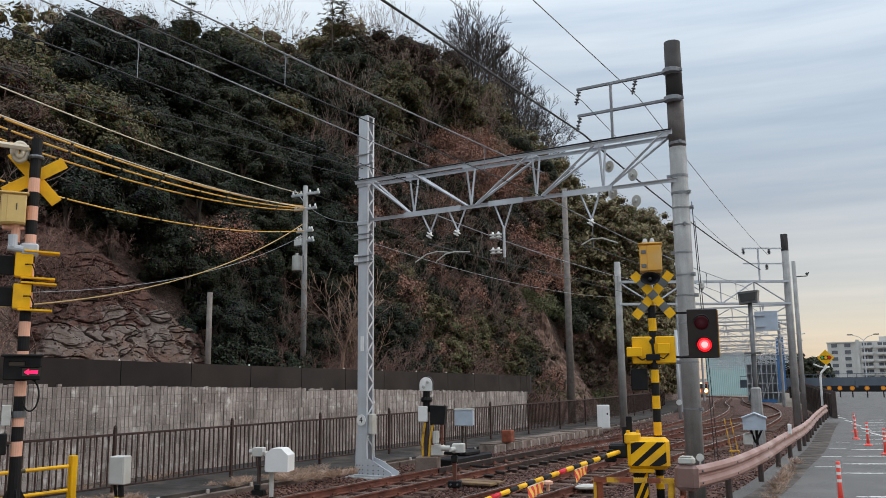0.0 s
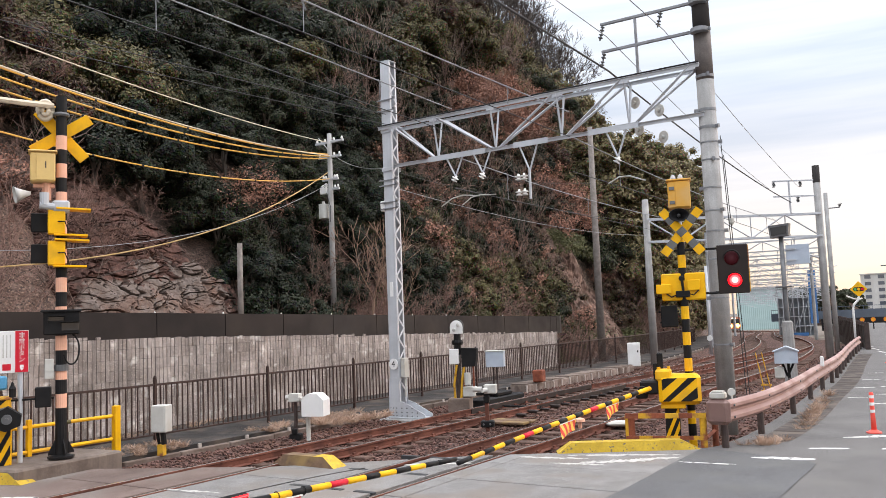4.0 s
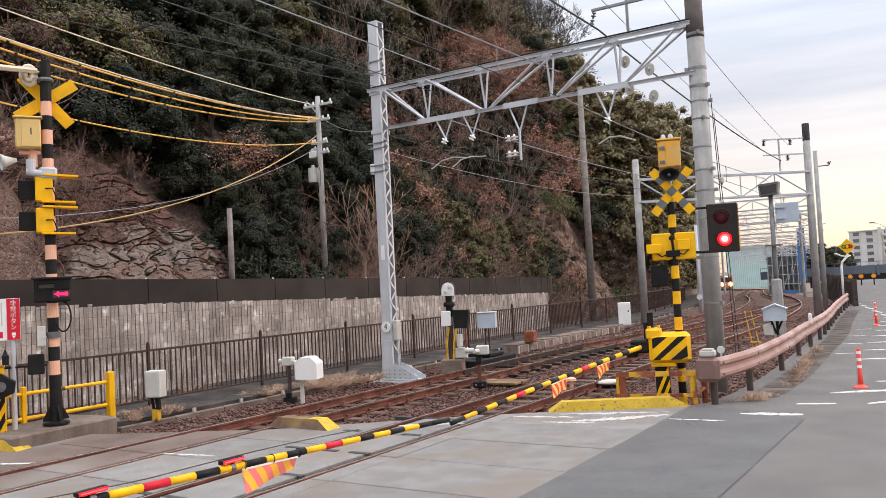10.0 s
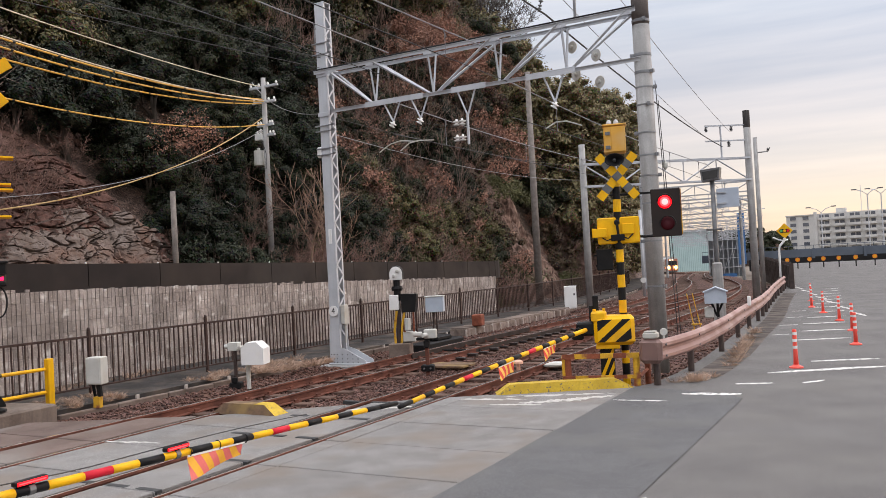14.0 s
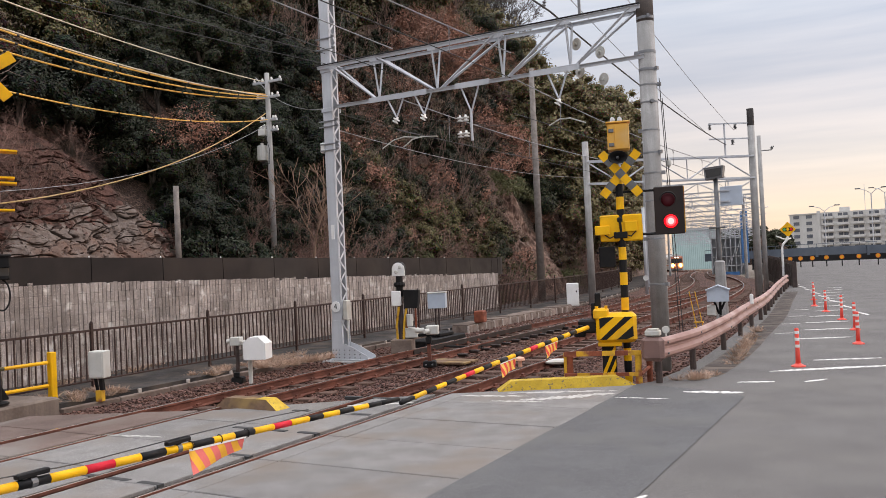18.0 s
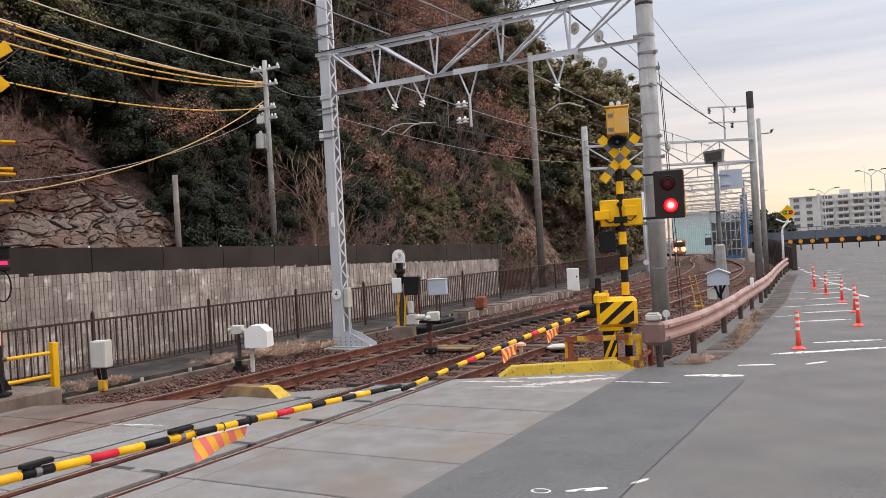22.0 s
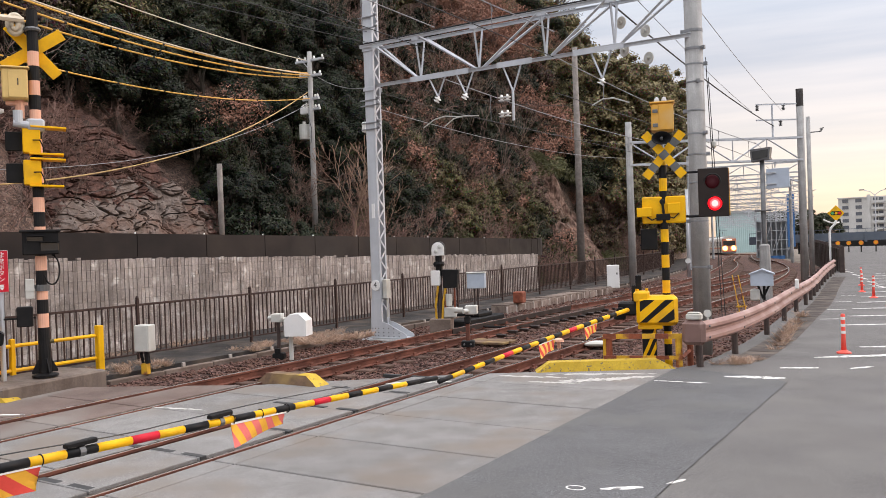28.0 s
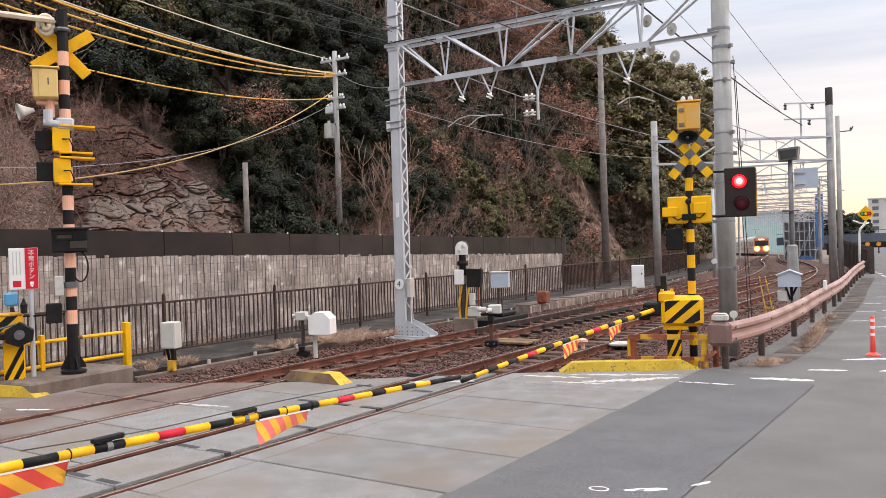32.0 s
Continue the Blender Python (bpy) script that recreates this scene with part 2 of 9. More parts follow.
M_WIRE_TAN = mat("tan_wire_cover", (0.46, 0.31, 0.13), (0.36, 0.22, 0.07), 0.6, bump=0.0)
M_WIRE_PALE = mat("pale_wire_cover", (0.62, 0.54, 0.42), (0.55, 0.47, 0.36), 0.6, bump=0.0)
M_RED_ON = mat("lit_red_lens", (1.0, 0.006, 0.012), (1.0, 0.006, 0.012), 0.4, bump=0.0, emit=1.1)
M_RED_CORE = mat("lit_lens_core", (1.0, 0.34, 0.34), (1.0, 0.34, 0.34), 0.4, bump=0.0, emit=1.2)
M_RED_MID = mat("lit_lens_middle", (1.0, 0.08, 0.09), (1.0, 0.08, 0.09), 0.4, bump=0.0, emit=1.1)
M_RED_OFF = mat("dark_red_lens", (0.05, 0.003, 0.006), (0.035, 0.002, 0.005), 0.5, bump=0.0, spec=0.12)
M_PINK_ON = mat("lit_pink_arrow", (1.0, 0.012, 0.10), (1.0, 0.012, 0.10), 0.4, bump=0.0, emit=1.4)
M_LAMPBOARD = mat("brown_black_board", (0.022, 0.014, 0.012), (0.014, 0.009, 0.008), 0.45, bump=0.03, spec=0.3)
M_TAR = mat("tar_seam", (0.03, 0.03, 0.031), (0.045, 0.045, 0.046), 0.8, bump=0.2, world_space=True)
M_AMBER = mat("amber_reflector", (0.85, 0.26, 0.02), (0.75, 0.2, 0.02), 0.4, bump=0.0)
M_GLASS_DARK = mat("dark_glass", (0.02, 0.022, 0.025), (0.03, 0.032, 0.035), 0.08, bump=0.0)


# ---------------------------------------------------------------- mesh tools
class Mesh:
    """Collects faces with materials; every method returns the collector."""

    def __init__(self):
        self.v, self.f, self.m, self.mats = [], [], [], []

    def use(self, material):
        if material not in self.mats:
            self.mats.append(material)
        self.cur = self.mats.index(material)
        return self

    def add(self, verts, faces, tr=None):
        o = len(self.v)
        self.v += [tuple(tr @ Vector(p)) for p in verts] if tr is not None else [tuple(p) for p in verts]
        self.f += [tuple(i + o for i in f) for f in faces]
        self.m += [self.cur if self.mats else 0] * len(faces)
        return self

    def box(self, x0, y0, z0, x1, y1, z1, bev=0.0, tr=None):
        if bev <= 0:
            v = [(x, y, z) for z in (z0, z1) for y in (y0, y1) for x in (x0, x1)]
            return self.add(v, [(0, 2, 3, 1), (4, 5, 7, 6), (0, 1, 5, 4), (2, 6, 7, 3), (0, 4, 6, 2), (1, 3, 7, 5)], tr)
        b = min(bev, (x1 - x0) / 2.01, (y1 - y0) / 2.01, (z1 - z0) / 2.01)
        prof = [(x0 + b, y0), (x1 - b, y0), (x1, y0 + b), (x1, y1 - b), (x1 - b, y1), (x0 + b, y1), (x0, y1 - b), (x0, y0 + b)]
        cx, cy = (x0 + x1) / 2, (y0 + y1) / 2
        sx, sy = (x1 - x0 - 2 * b) / (x1 - x0), (y1 - y0 - 2 * b) / (y1 - y0)
        ins = [(cx + (x - cx) * sx, cy + (y - cy) * sy) for x, y in prof]
        v = [(*p, z0) for p in ins] + [(*p, z0 + b) for p in prof] + [(*p, z1 - b) for p in prof] + [(*p, z1) for p in ins]
        f = [tuple(range(7, -1, -1)), tuple(range(24, 32))]
        for r in range(3):
            f += [(r * 8 + i, r * 8 + (i + 1) % 8, r * 8 + 8 + (i + 1) % 8, r * 8 + 8 + i) for i in range(8)]
        return self.add(v, f, tr)

    def cyl(self, a, b, r0, r1=None, seg=10, caps=True):
        a, b = Vector(a), Vector(b)
        r1 = r0 if r1 is None else r1
        q = (b - a).to_track_quat("Z", "Y").to_matrix()
        ring = [(math.cos(2 * math.pi * i / seg), math.sin(2 * math.pi * i / seg)) for i in range(seg)]
        v = [a + q @ Vector((c * r0, s * r0, 0)) for c, s in ring] + [b + q @ Vector((c * r1, s * r1, 0)) for c, s in ring]
        f = [(i, (i + 1) % seg, seg + (i + 1) % seg, seg + i) for i in range(seg)]
        if caps:
            f += [tuple(range(seg - 1, -1, -1)), tuple(range(seg, 2 * seg))]
        return self.add(v, f)

    def tube(self, pts, r, seg=6, caps=True):
        pts = [Vector(p) for p in pts]
        rs = r if isinstance(r, (list, tuple)) else [r] * len(pts)
        v, f = [], []
        for k, p in enumerate(pts):
            t = (pts[min(k + 1, len(pts) - 1)] - pts[max(k - 1, 0)]).normalized()
            side = t.cross(Vector((0, 0, 1))) if abs(t.z) < 0.95 else t.cross(Vector((0, 1, 0)))
            side.normalize()
            up = side.cross(t)
            v += [p + (side * math.cos(2 * math.pi * i / seg) + up * math.sin(2 * math.pi * i / seg)) * rs[k] for i in range(seg)]
        for k in range(len(pts) - 1):
            f += [(k * seg + i, k * seg + (i + 1) % seg, (k + 1) * seg + (i + 1) % seg, (k + 1) * seg + i) for i in range(seg)]
        if caps:
            f += [tuple(range(seg - 1, -1, -1)), tuple(range((len(pts) - 1) * seg, len(pts) * seg))]
        return self.add(v, f)

    def prism(self, poly, z0, z1, tr=None):
        k = len(poly)
        v = [(x, y, z0) for x, y in poly] + [(x, y, z1) for x, y in poly]
        return self.add(v, [tuple(range(k - 1, -1, -1)), tuple(range(k, 2 * k))] + [(i, (i + 1) % k, k + (i + 1) % k, k + i) for i in range(k)], tr)

    def lathe(self, prof, seg=14, tr=None):
        """prof: (radius, z) from bottom to top."""
        v = [(r * math.cos(2 * math.pi * i / seg), r * math.sin(2 * math.pi * i / seg), z) for r, z in prof for i in range(seg)]
        f = [(k * seg + i, k * seg + (i + 1) % seg, (k + 1) * seg + (i + 1) % seg, (k + 1) * seg + i) for k in range(len(prof) - 1) for i in range(seg)]
        f += [tuple(range(seg - 1, -1, -1)), tuple(range((len(prof) - 1) * seg, len(prof) * seg))]
        return self.add(v, f, tr)

    def sweep(self, path, prof, closed=True, caps=True):
        """prof: (across, up) pairs carried along path (points with z), upright."""
        pts = [Vector(p) for p in path]
        k, v, f = len(prof), [], []
        for i, p in enumerate(pts):
            t = pts[min(i + 1, len(pts) - 1)] - pts[max(i - 1, 0)]
            side = Vector((t.y, -t.x, 0)).normalized()
            v += [p + side * a + Vector((0, 0, b)) for a, b in prof]
        for i in range(len(pts) - 1):
            f += [(i * k + j, (i + 1) * k + j, (i + 1) * k + (j + 1) % k, i * k + (j + 1) % k) for j in range(k if closed else k - 1)]
        if closed and caps:
            f += [tuple(range(k)), tuple(range(len(pts) * k - 1, (len(pts) - 1) * k - 1, -1))]
        return self.add(v, f)

    def data(self, name, smooth=False):
        me = bpy.data.meshes.new(name)
        me.from_pydata(self.v, [], self.f)
        for m_ in self.mats:
            me.materials.append(m_)
        if len(self.mats) > 1:
            me.polygons.foreach_set("material_index", self.m)
        if smooth:
            me.polygons.foreach_set("use_smooth", [True] * len(me.polygons))
        me.update()
        return me


def part(name, mesh, material, parent, label="", m=None, smooth=False):
    """One mesh object under a thing or a part."""
    me = mesh if isinstance(mesh, bpy.types.Mesh) else mesh.data(name, smooth)
    if material and not me.materials:
        me.materials.append(material)
    ob = new(name, me)
    if parent:
        ob.parent = parent
    if m is not None:
        ob.matrix_basis = m
    return tagged(ob, label=label) if label else ob


FRONT = Matrix(((1, 0, 0, 0), (0, 0, 1, 0), (0, 1, 0, 0), (0, 0, 0, 1)))   # a plan outline stood upright
HEAD = 31.5                        # the tracks run this far to the right of straight ahead
RAIL = pose(0, 0, 0, 0, 0, -HEAD)  # (across, along, up) to the world


def thing(name, label, category, n, s, z=0.0, rz=0.0, group="", kind=""):
    ob = new(name)
    ob.empty_display_size = 0.2
    ob.matrix_basis = RAIL @ pose(n, s, z, 0, 0, rz)
    return tagged(ob, label, category, group, kind)


def flat(name, label, mesh, material, kind="structure", category="", m=RAIL, smooth=False):
    """A piece of the setting in one mesh."""
    me = mesh.data(name, smooth)
    if material and not me.materials:
        me.materials.append(material)
    ob = new(name, me)
    ob.matrix_basis = m
    return tagged(ob, label, category, "", kind)


def spline(keys, x):
    """Smooth interpolation through (x, value) keys."""
    for i in range(len(keys) - 1):
        if x <= keys[i + 1][0] or i == len(keys) - 2:
            (x0, y0), (x1, y1) = keys[i], keys[i + 1]
            xm, ym = keys[max(i - 1, 0)]
            xp, yp = keys[min(i + 2, len(keys) - 1)]
            m0 = (y1 - ym) / (x1 - xm)
            m1 = (yp - y0) / (xp - x0)
            h_, t = x1 - x0, (x - x0) / (x1 - x0)
            t = max(0.0, min(1.3, t)) if i == len(keys) - 2 else max(t, -1.0)
            return (2 * t**3 - 3 * t**2 + 1) * y0 + (t**3 - 2 * t**2 + t) * h_ * m0 + (-2 * t**3 + 3 * t**2) * y1 + (t**3 - t**2) * h_ * m1
    return keys[-1][1]


TRACK_A = [(-80, -10.2), (0, -10.2), (20, -10.2), (32, -10.22), (38, -10.5), (45, -11.2), (54.4, -12.8), (69, -15.9), (85, -19.8), (110, -25.2),
           (138, -31.0), (163, -36.6), (178, -41.9), (195, -48.7), (225, -61.5), (280, -87.0), (350, -120.0), (430, -158.0)]


def track_z(s):
    """The line falls gently away past the curve."""
    return -0.0157 * max(0.0, s - 48) - 0.003 * max(0.0, s - 80) if s > 56 else -0.0157 * max(0.0, s - 40) ** 2 / 32


def track_n(s, off=0.0):
    """Across-position of a line parallel to the far track, off to its right."""
    if not off:
        return spline(TRACK_A, s)
    slope = (spline(TRACK_A, s + 0.5) - spline(TRACK_A, s - 0.5))
    return spline(TRACK_A, s + off * slope * 0.7) + off * math.sqrt(1 + slope * slope)


TRACK_GAP = 3.0

# ---------------------------------------------------------------- ground, road, tracks
g = Mesh()
xs = [-1600, -600, -250, -120, -80] + [-60 + 6 * i for i in range(40)] + [190, 240, 320, 600, 1600]
ng = len(xs)


def ground_z(x, y):
    dist = math.hypot(x, y)
    return -0.33 - 0.0157 * max(0.0, min(dist, 330) - 44) if y > 0 else -0.33


g.add([(x, y, ground_z(x, y)) for y in xs for x in xs], [(j * ng + i, j * ng + i + 1, (j + 1) * ng + i + 1, (j + 1) * ng + i) for j in range(ng - 1) for i in range(ng - 1)])
flat("ground", "brown bare soil and gravel ground beside the railway", g, M_SOIL, m=pose(0, 0, 0))


def edge_n(s):
    """The road's border along the guardrail and the far parapet."""
    return spline([(-60, -3.9), (13.2, -3.95), (13.6, -3.75), (16, -3.6), (21, -3.8), (29, -4.3), (38, -5.0), (45, -5.6), (60, -7.5), (80, -11.0), (110, -16.0)], s)


r = Mesh()
ss = [-60, -30, -10, 0, 4, 8, 11, 13.2, 13.6, 15, 17, 19, 22, 25, 29, 33, 38, 45, 52, 60, 70, 80, 95, 110]
top = [(edge_n(s), s, 0.0) for s in ss] + [(70.0 + s * 0.3, s, 0.0) for s in ss]
k = len(ss)
r.add(top, [(i, k + i, k + i + 1, i + 1) for i in range(k - 1)])
r.add([(x, y, z) for x, y, z in top[:k]] + [(x, y, -3.5) for x, y, z in top[:k]], [(i, i + 1, k + i + 1, k + i) for i in range(k - 1)])
flat("road", "grey worn asphalt road with patched seams", r, M_ASPHALT)

pt_ = Mesh()
pt_.add([(-3.93, -12, 0.003), (-2.2, -12, 0.003), (-2.2, 3.0, 0.003), (-2.13, 12.4, 0.003), (-2.35, 12.75, 0.003), (-3.93, 13.25, 0.003)], [(0, 1, 2, 3, 4, 5)])
flat("road_patch", "darker newer asphalt strip beside the crossing panels", pt_, M_ASPHALT_PATCH)

ROAD_END = [(-16, 7.2), (-12.6, 8.1), (-10.5, 9.0), (-9.0, 9.75), (-7.2, 11.3), (-5.8, 12.15), (-3.9, 13.3)]
deck = thing("crossing_deck", "grey concrete panels and rusty rail grooves of a level crossing", "level crossing", 0, 0, 0, kind="structure")
strips = [(-14.0, -12.05, M_DECK_RUST), (-12.03, -10.84, M_DECK_RUST), (-10.58, -9.76, M_DECK_RUST), (-9.54, -7.84, M_PANEL), (-7.58, -6.78, M_PANEL), (-6.56, -6.26, M_PANEL), (-6.24, -3.93, M_PANEL)]
rng = random.Random(4)
for a, b, material in strips:
    s0 = -12.05 + (0.35 if a < -8 else 0.0)
    while True:
        s1 = s0 + 1.28
        end = spline(ROAD_END, (a + b) / 2)
        e0, e1 = spline(ROAD_END, a), spline(ROAD_END, b)
        last = s1 > min(e0, e1) - 0.5
        q = Mesh()
        zt = rng.uniform(-0.004, 0.004)
        y1a, y1b = (e0, e1) if last else (s1 - 0.022, s1 - 0.022)
        poly = [(a, s0), (b, s0), (b, y1b), (a, y1a)]
        ins = 0.008
        poly2 = [(a + ins, s0 + ins), (b - ins, s0 + ins), (b - ins, y1b - ins), (a + ins, y1a - ins)]
        v = [(x, y, -0.2) for x, y in poly] + [(x, y, zt - 0.008) for x, y in poly] + [(x, y, zt) for x, y in poly2]
        f = [(8, 9, 10, 11)] + [(j * 4 + i, j * 4 + (i + 1) % 4, j * 4 + 4 + (i + 1) % 4, j * 4 + 4 + i) for j in range(2) for i in range(4)]
        q.add(v, f)
        part("panel", q, material, deck)
        if last:
            break
        s0 = s1
pad_me = Mesh().box(-0.15, -0.038, -0.05, 0.17, 0.045, 0.006, 0.004).data("rubber_pad")
pad_me.materials.append(M_TAR)
for j in range(7):
    for n_ in (-8.02, -7.44, -6.94):
        part("rubber_pad", pad_me, None, deck, "dark rubber pad beside the rail", m=pose(n_ + 0.05 * math.sin(j * 5 + n_), 3.36 + 1.28 * j, 0.0))
bed = Mesh()
bed.box(-14.0, -12, -0.3, -3.95, 8.3, -0.07)
M_GROOVE = mat("grimy_rail_groove", (0.080, 0.045, 0.037), (0.036, 0.022, 0.019), 0.95, scale=3, fine=40, bump=0.4, world_space=True, spec=0.2)
part("groove_bed", bed, M_GROOVE, deck, "dark rusty bed in the rail grooves")

# ballast shoulders past the crossing
bl = Mesh()
ss = [7.0 + 2.0 * i for i in range(30)] + [70 + 8 * i for i in range(40)]
cross = [(-2.9, -0.16), (-1.9, -0.13), (-0.9, -0.20), (0.9, -0.20), (1.5, -0.19), (2.1, -0.20), (3.9, -0.20), (5.0, -0.22), (6.0, -0.33)]
rows = []
for s in ss:
    for off, z in cross:
        rows.append((track_n(s, off), s, track_z(s) + z + 0.025 * noise.noise((off * 2, s * 0.7, 0))))
nc = len(cross)
bl.add(rows, [(j * nc + i, j * nc + i + 1, (j + 1) * nc + i + 1, (j + 1) * nc + i) for j in range(len(ss) - 1) for i in range(nc - 1)])
flat("ballast", "rust-stained grey crushed-stone ballast", bl, M_BALLAST, "stuff")

st = Mesh()
rng = random.Random(9)
ico = [(0.8, 0.1, -0.3), (-0.6, 0.7, -0.3), (-0.5, -0.8, -0.2), (0.3, 0.6, 0.45), (0.4, -0.6, 0.5), (-0.7, 0.0, 0.55)]
icof = [(0, 1, 3), (1, 5, 3), (1, 2, 5), (2, 4, 5), (2, 0, 4), (0, 3, 4), (3, 5, 4), (0, 2, 1)]
for i in range(30000):
    s = 8.0 + 34 * rng.random() ** 1.7
    off = rng.uniform(-2.3, 6.2)
    n_ = track_n(s, off)
    if s < spline(ROAD_END, n_) + 0.08 and n_ < -3.9:
        continue
    r_ = rng.uniform(0.022, 0.05)
    z_ = -0.195 if -1.0 < off < 4.0 else (-0.195 + 0.065 * min(1.0, (-1.0 - off) / 0.9) if off < 0 else -0.20 - 0.06 * (off - 4.0))
    st.add([(n_ + x * r_ * rng.uniform(0.7, 1.2), s + y * r_ * rng.uniform(0.7, 1.2), z_ + 0.01 + z * r_) for x, y, z in ico], icof)
flat("ballast_stones", "loose angular grey and rust-brown ballast stones", st, M_STONE, "stuff")

PROF = [(-0.064, 0), (0.064, 0), (0.064, 0.014), (0.012, 0.03), (0.012, 0.11), (0.034, 0.12), (0.034, 0.15), (0.028, 0.153), (-0.028, 0.153), (-0.034, 0.15), (-0.034, 0.12), (-0.012, 0.11), (-0.012, 0.03), (-0.064, 0.014)]
sl = Mesh().box(-1.0, -0.11, -0.16, 1.0, 0.11, 0.0, 0.015)
sleeper_data = sl.data("sleeper")
sleeper_data.materials.append(M_SLEEPER)
plate_data = Mesh().use(M_RAIL).box(-0.14, -0.09, 0, 0.14, 0.09, 0.02).box(-0.11, -0.05, 0.02, -0.07, 0.05, 0.06).box(0.07, -0.05, 0.02, 0.11, 0.05, 0.06).data("rail_chair")
for idx, off in enumerate((0.0, TRACK_GAP)):
    tr = thing("railway_track", "rusty narrow-gauge railway track on worn sleepers", "railway track", 0, 0, 0, group="railway tracks", kind="structure")
    path_s = [-40, -10, 0] + [4 + 2 * i for i in range(40)] + [88 + 6 * i for i in range(52)]
    for side in (-0.5665, 0.5665):
        path = [(track_n(s, off + side), s, track_z(s) - 0.15) for s in path_s]
        ml = Mesh().use(M_RAIL)
        ml.sweep(path, PROF)
        ml.use(M_RAILTOP)
        ml.sweep([(x, y, z + 0.1535) for x, y, z in path], [(-0.027, 0), (0.027, 0), (0.02, 0.003), (-0.02, 0.003)])
        part("rail", ml, None, tr, "rusty steel rail with a worn shiny head")
    s, c = 9.0, 0
    rest = Mesh()
    while s < 190:
        n_ = track_n(s, off)
        slope = math.degrees(math.atan(track_n(s + 0.5, off) - track_n(s - 0.5, off)))
        if s > spline(ROAD_END, n_) + 0.1:
            mm = pose(n_, s, track_z(s) - 0.145 + 0.006 * math.sin(s * 7), 0, 0, -slope + 1.2 * math.sin(s * 3.3))
            if s < 70:
                part("sleeper", sleeper_data, None, tr, m=mm)
            else:
                rest.box(-1.0, -0.11, -0.16, 1.0, 0.11, 0.0, 0, mm)
            if s < 34:
                for side in (-0.5665, 0.5665):
                    part("rail_chair", plate_data, None, tr, m=mm @ pose(side, 0, 0.0))
        s += 0.62
    ob = part("sleeper_run", rest, M_SLEEPER, tr)
    ob["kind"] = "stuff"

xo = thing("crossover_track", "rusty crossover rails joining the two tracks", "railway track", 0, 0, 0, kind="structure")
XO_S = [24.5 + 1.0 * i for i in range(29)]


def cross_off(s):
    u = min(1.0, max(0.0, (s - 20.0) / 36.0))
    return TRACK_GAP * u * u * (3 - 2 * u)


for side in (-0.5665, 0.5665):
    path = [(track_n(s, cross_off(s) + side), s, track_z(s) - 0.153) for s in XO_S]
    ml = Mesh().use(M_RAIL)
    ml.sweep(path, PROF)
    ml.use(M_RAILTOP)
    ml.sweep([(x, y, z + 0.1535) for x, y, z in path], [(-0.027, 0), (0.027, 0), (0.02, 0.002), (-0.02, 0.002)])
    part("rail", ml, None, xo, "rusty steel rail with a worn shiny head")
for s in XO_S[::1]:
    part("long_sleeper", Mesh().box(track_n(s, -0.9), s - 0.1, track_z(s) - 0.29, track_n(s, TRACK_GAP + 0.9), s + 0.1, track_z(s) - 0.150, 0.012), M_SLEEPER, xo)

# ---------------------------------------------------------------- strip beside the far track, wall, barrier, fence
pth = Mesh()
ss = [8.6 + 2 * i for i in range(14)] + [38 + 6 * i for i in range(12)]
inner = [(track_n(s, -2.55), s) for s in ss]
pth.add([(n_, s, 0.02 + track_z(s)) for n_, s in inner] + [(n_ - 3.2, s, 0.05 + track_z(s)) for n_, s in inner] + [(n_, s, -0.35 + track_z(s)) for n_, s in inner],
        [(i, i + 1, len(ss) + i + 1, len(ss) + i) for i in range(len(ss) - 1)] + [(i, 2 * len(ss) + i, 2 * len(ss) + i + 1, i + 1) for i in range(len(ss) - 1)])
flat("path", "dark asphalt walkway between the track and the railing", pth, M_ASPHALT_DARK)
side_ground = Mesh()
side_ground.box(-15.6, -40, -0.31, -12.6, 8.6, -0.01)
flat("side_road", "dusty dark asphalt beyond the crossing", side_ground, M_ASPHALT_DARK)

M_KERB = mat("brown_kerb_concrete", (0.185, 0.138, 0.115), (0.10, 0.070, 0.056), 0.95, scale=2, fine=25, bump=0.5, rand=0.2)
M_MARKER = mat("pale_marker_stone", (0.50, 0.44, 0.40), (0.36, 0.31, 0.28), 0.9, scale=6, fine=40, bump=0.2)
kerb = thing("track_kerb", "low weathered concrete kerb of separate blocks beside the track", "kerb", 0, 0, 0, kind="structure")
kb = Mesh().box(-0.06, 0, -0.2, 0.06, 1.17, 0.015, 0.015).data("kerb_block")
kb.materials.append(M_KERB)
mk = Mesh().box(-0.02, -0.035, 0, 0.02, 0.035, 0.08, 0.006).data("marker_block")
mk.materials.append(M_MARKER)
s = 9.0
while s < 50:
    slope = math.degrees(math.atan(track_n(s + 1) - track_n(s)))
    part("kerb_block", kb, None, kerb, m=pose(track_n(s, -2.45) + 0.02 * math.sin(s * 5), s, track_z(s) - 0.05 + 0.012 * math.sin(s * 11), 0, 0, -slope + 0.8 * math.sin(s * 7)))
    if s > 9:
        part("marker_block", mk, None, kerb, "small pale square marker stone", m=pose(track_n(s, -2.36), s + 0.4, track_z(s) - 0.03, 0, 0, -slope))
    s += 1.19
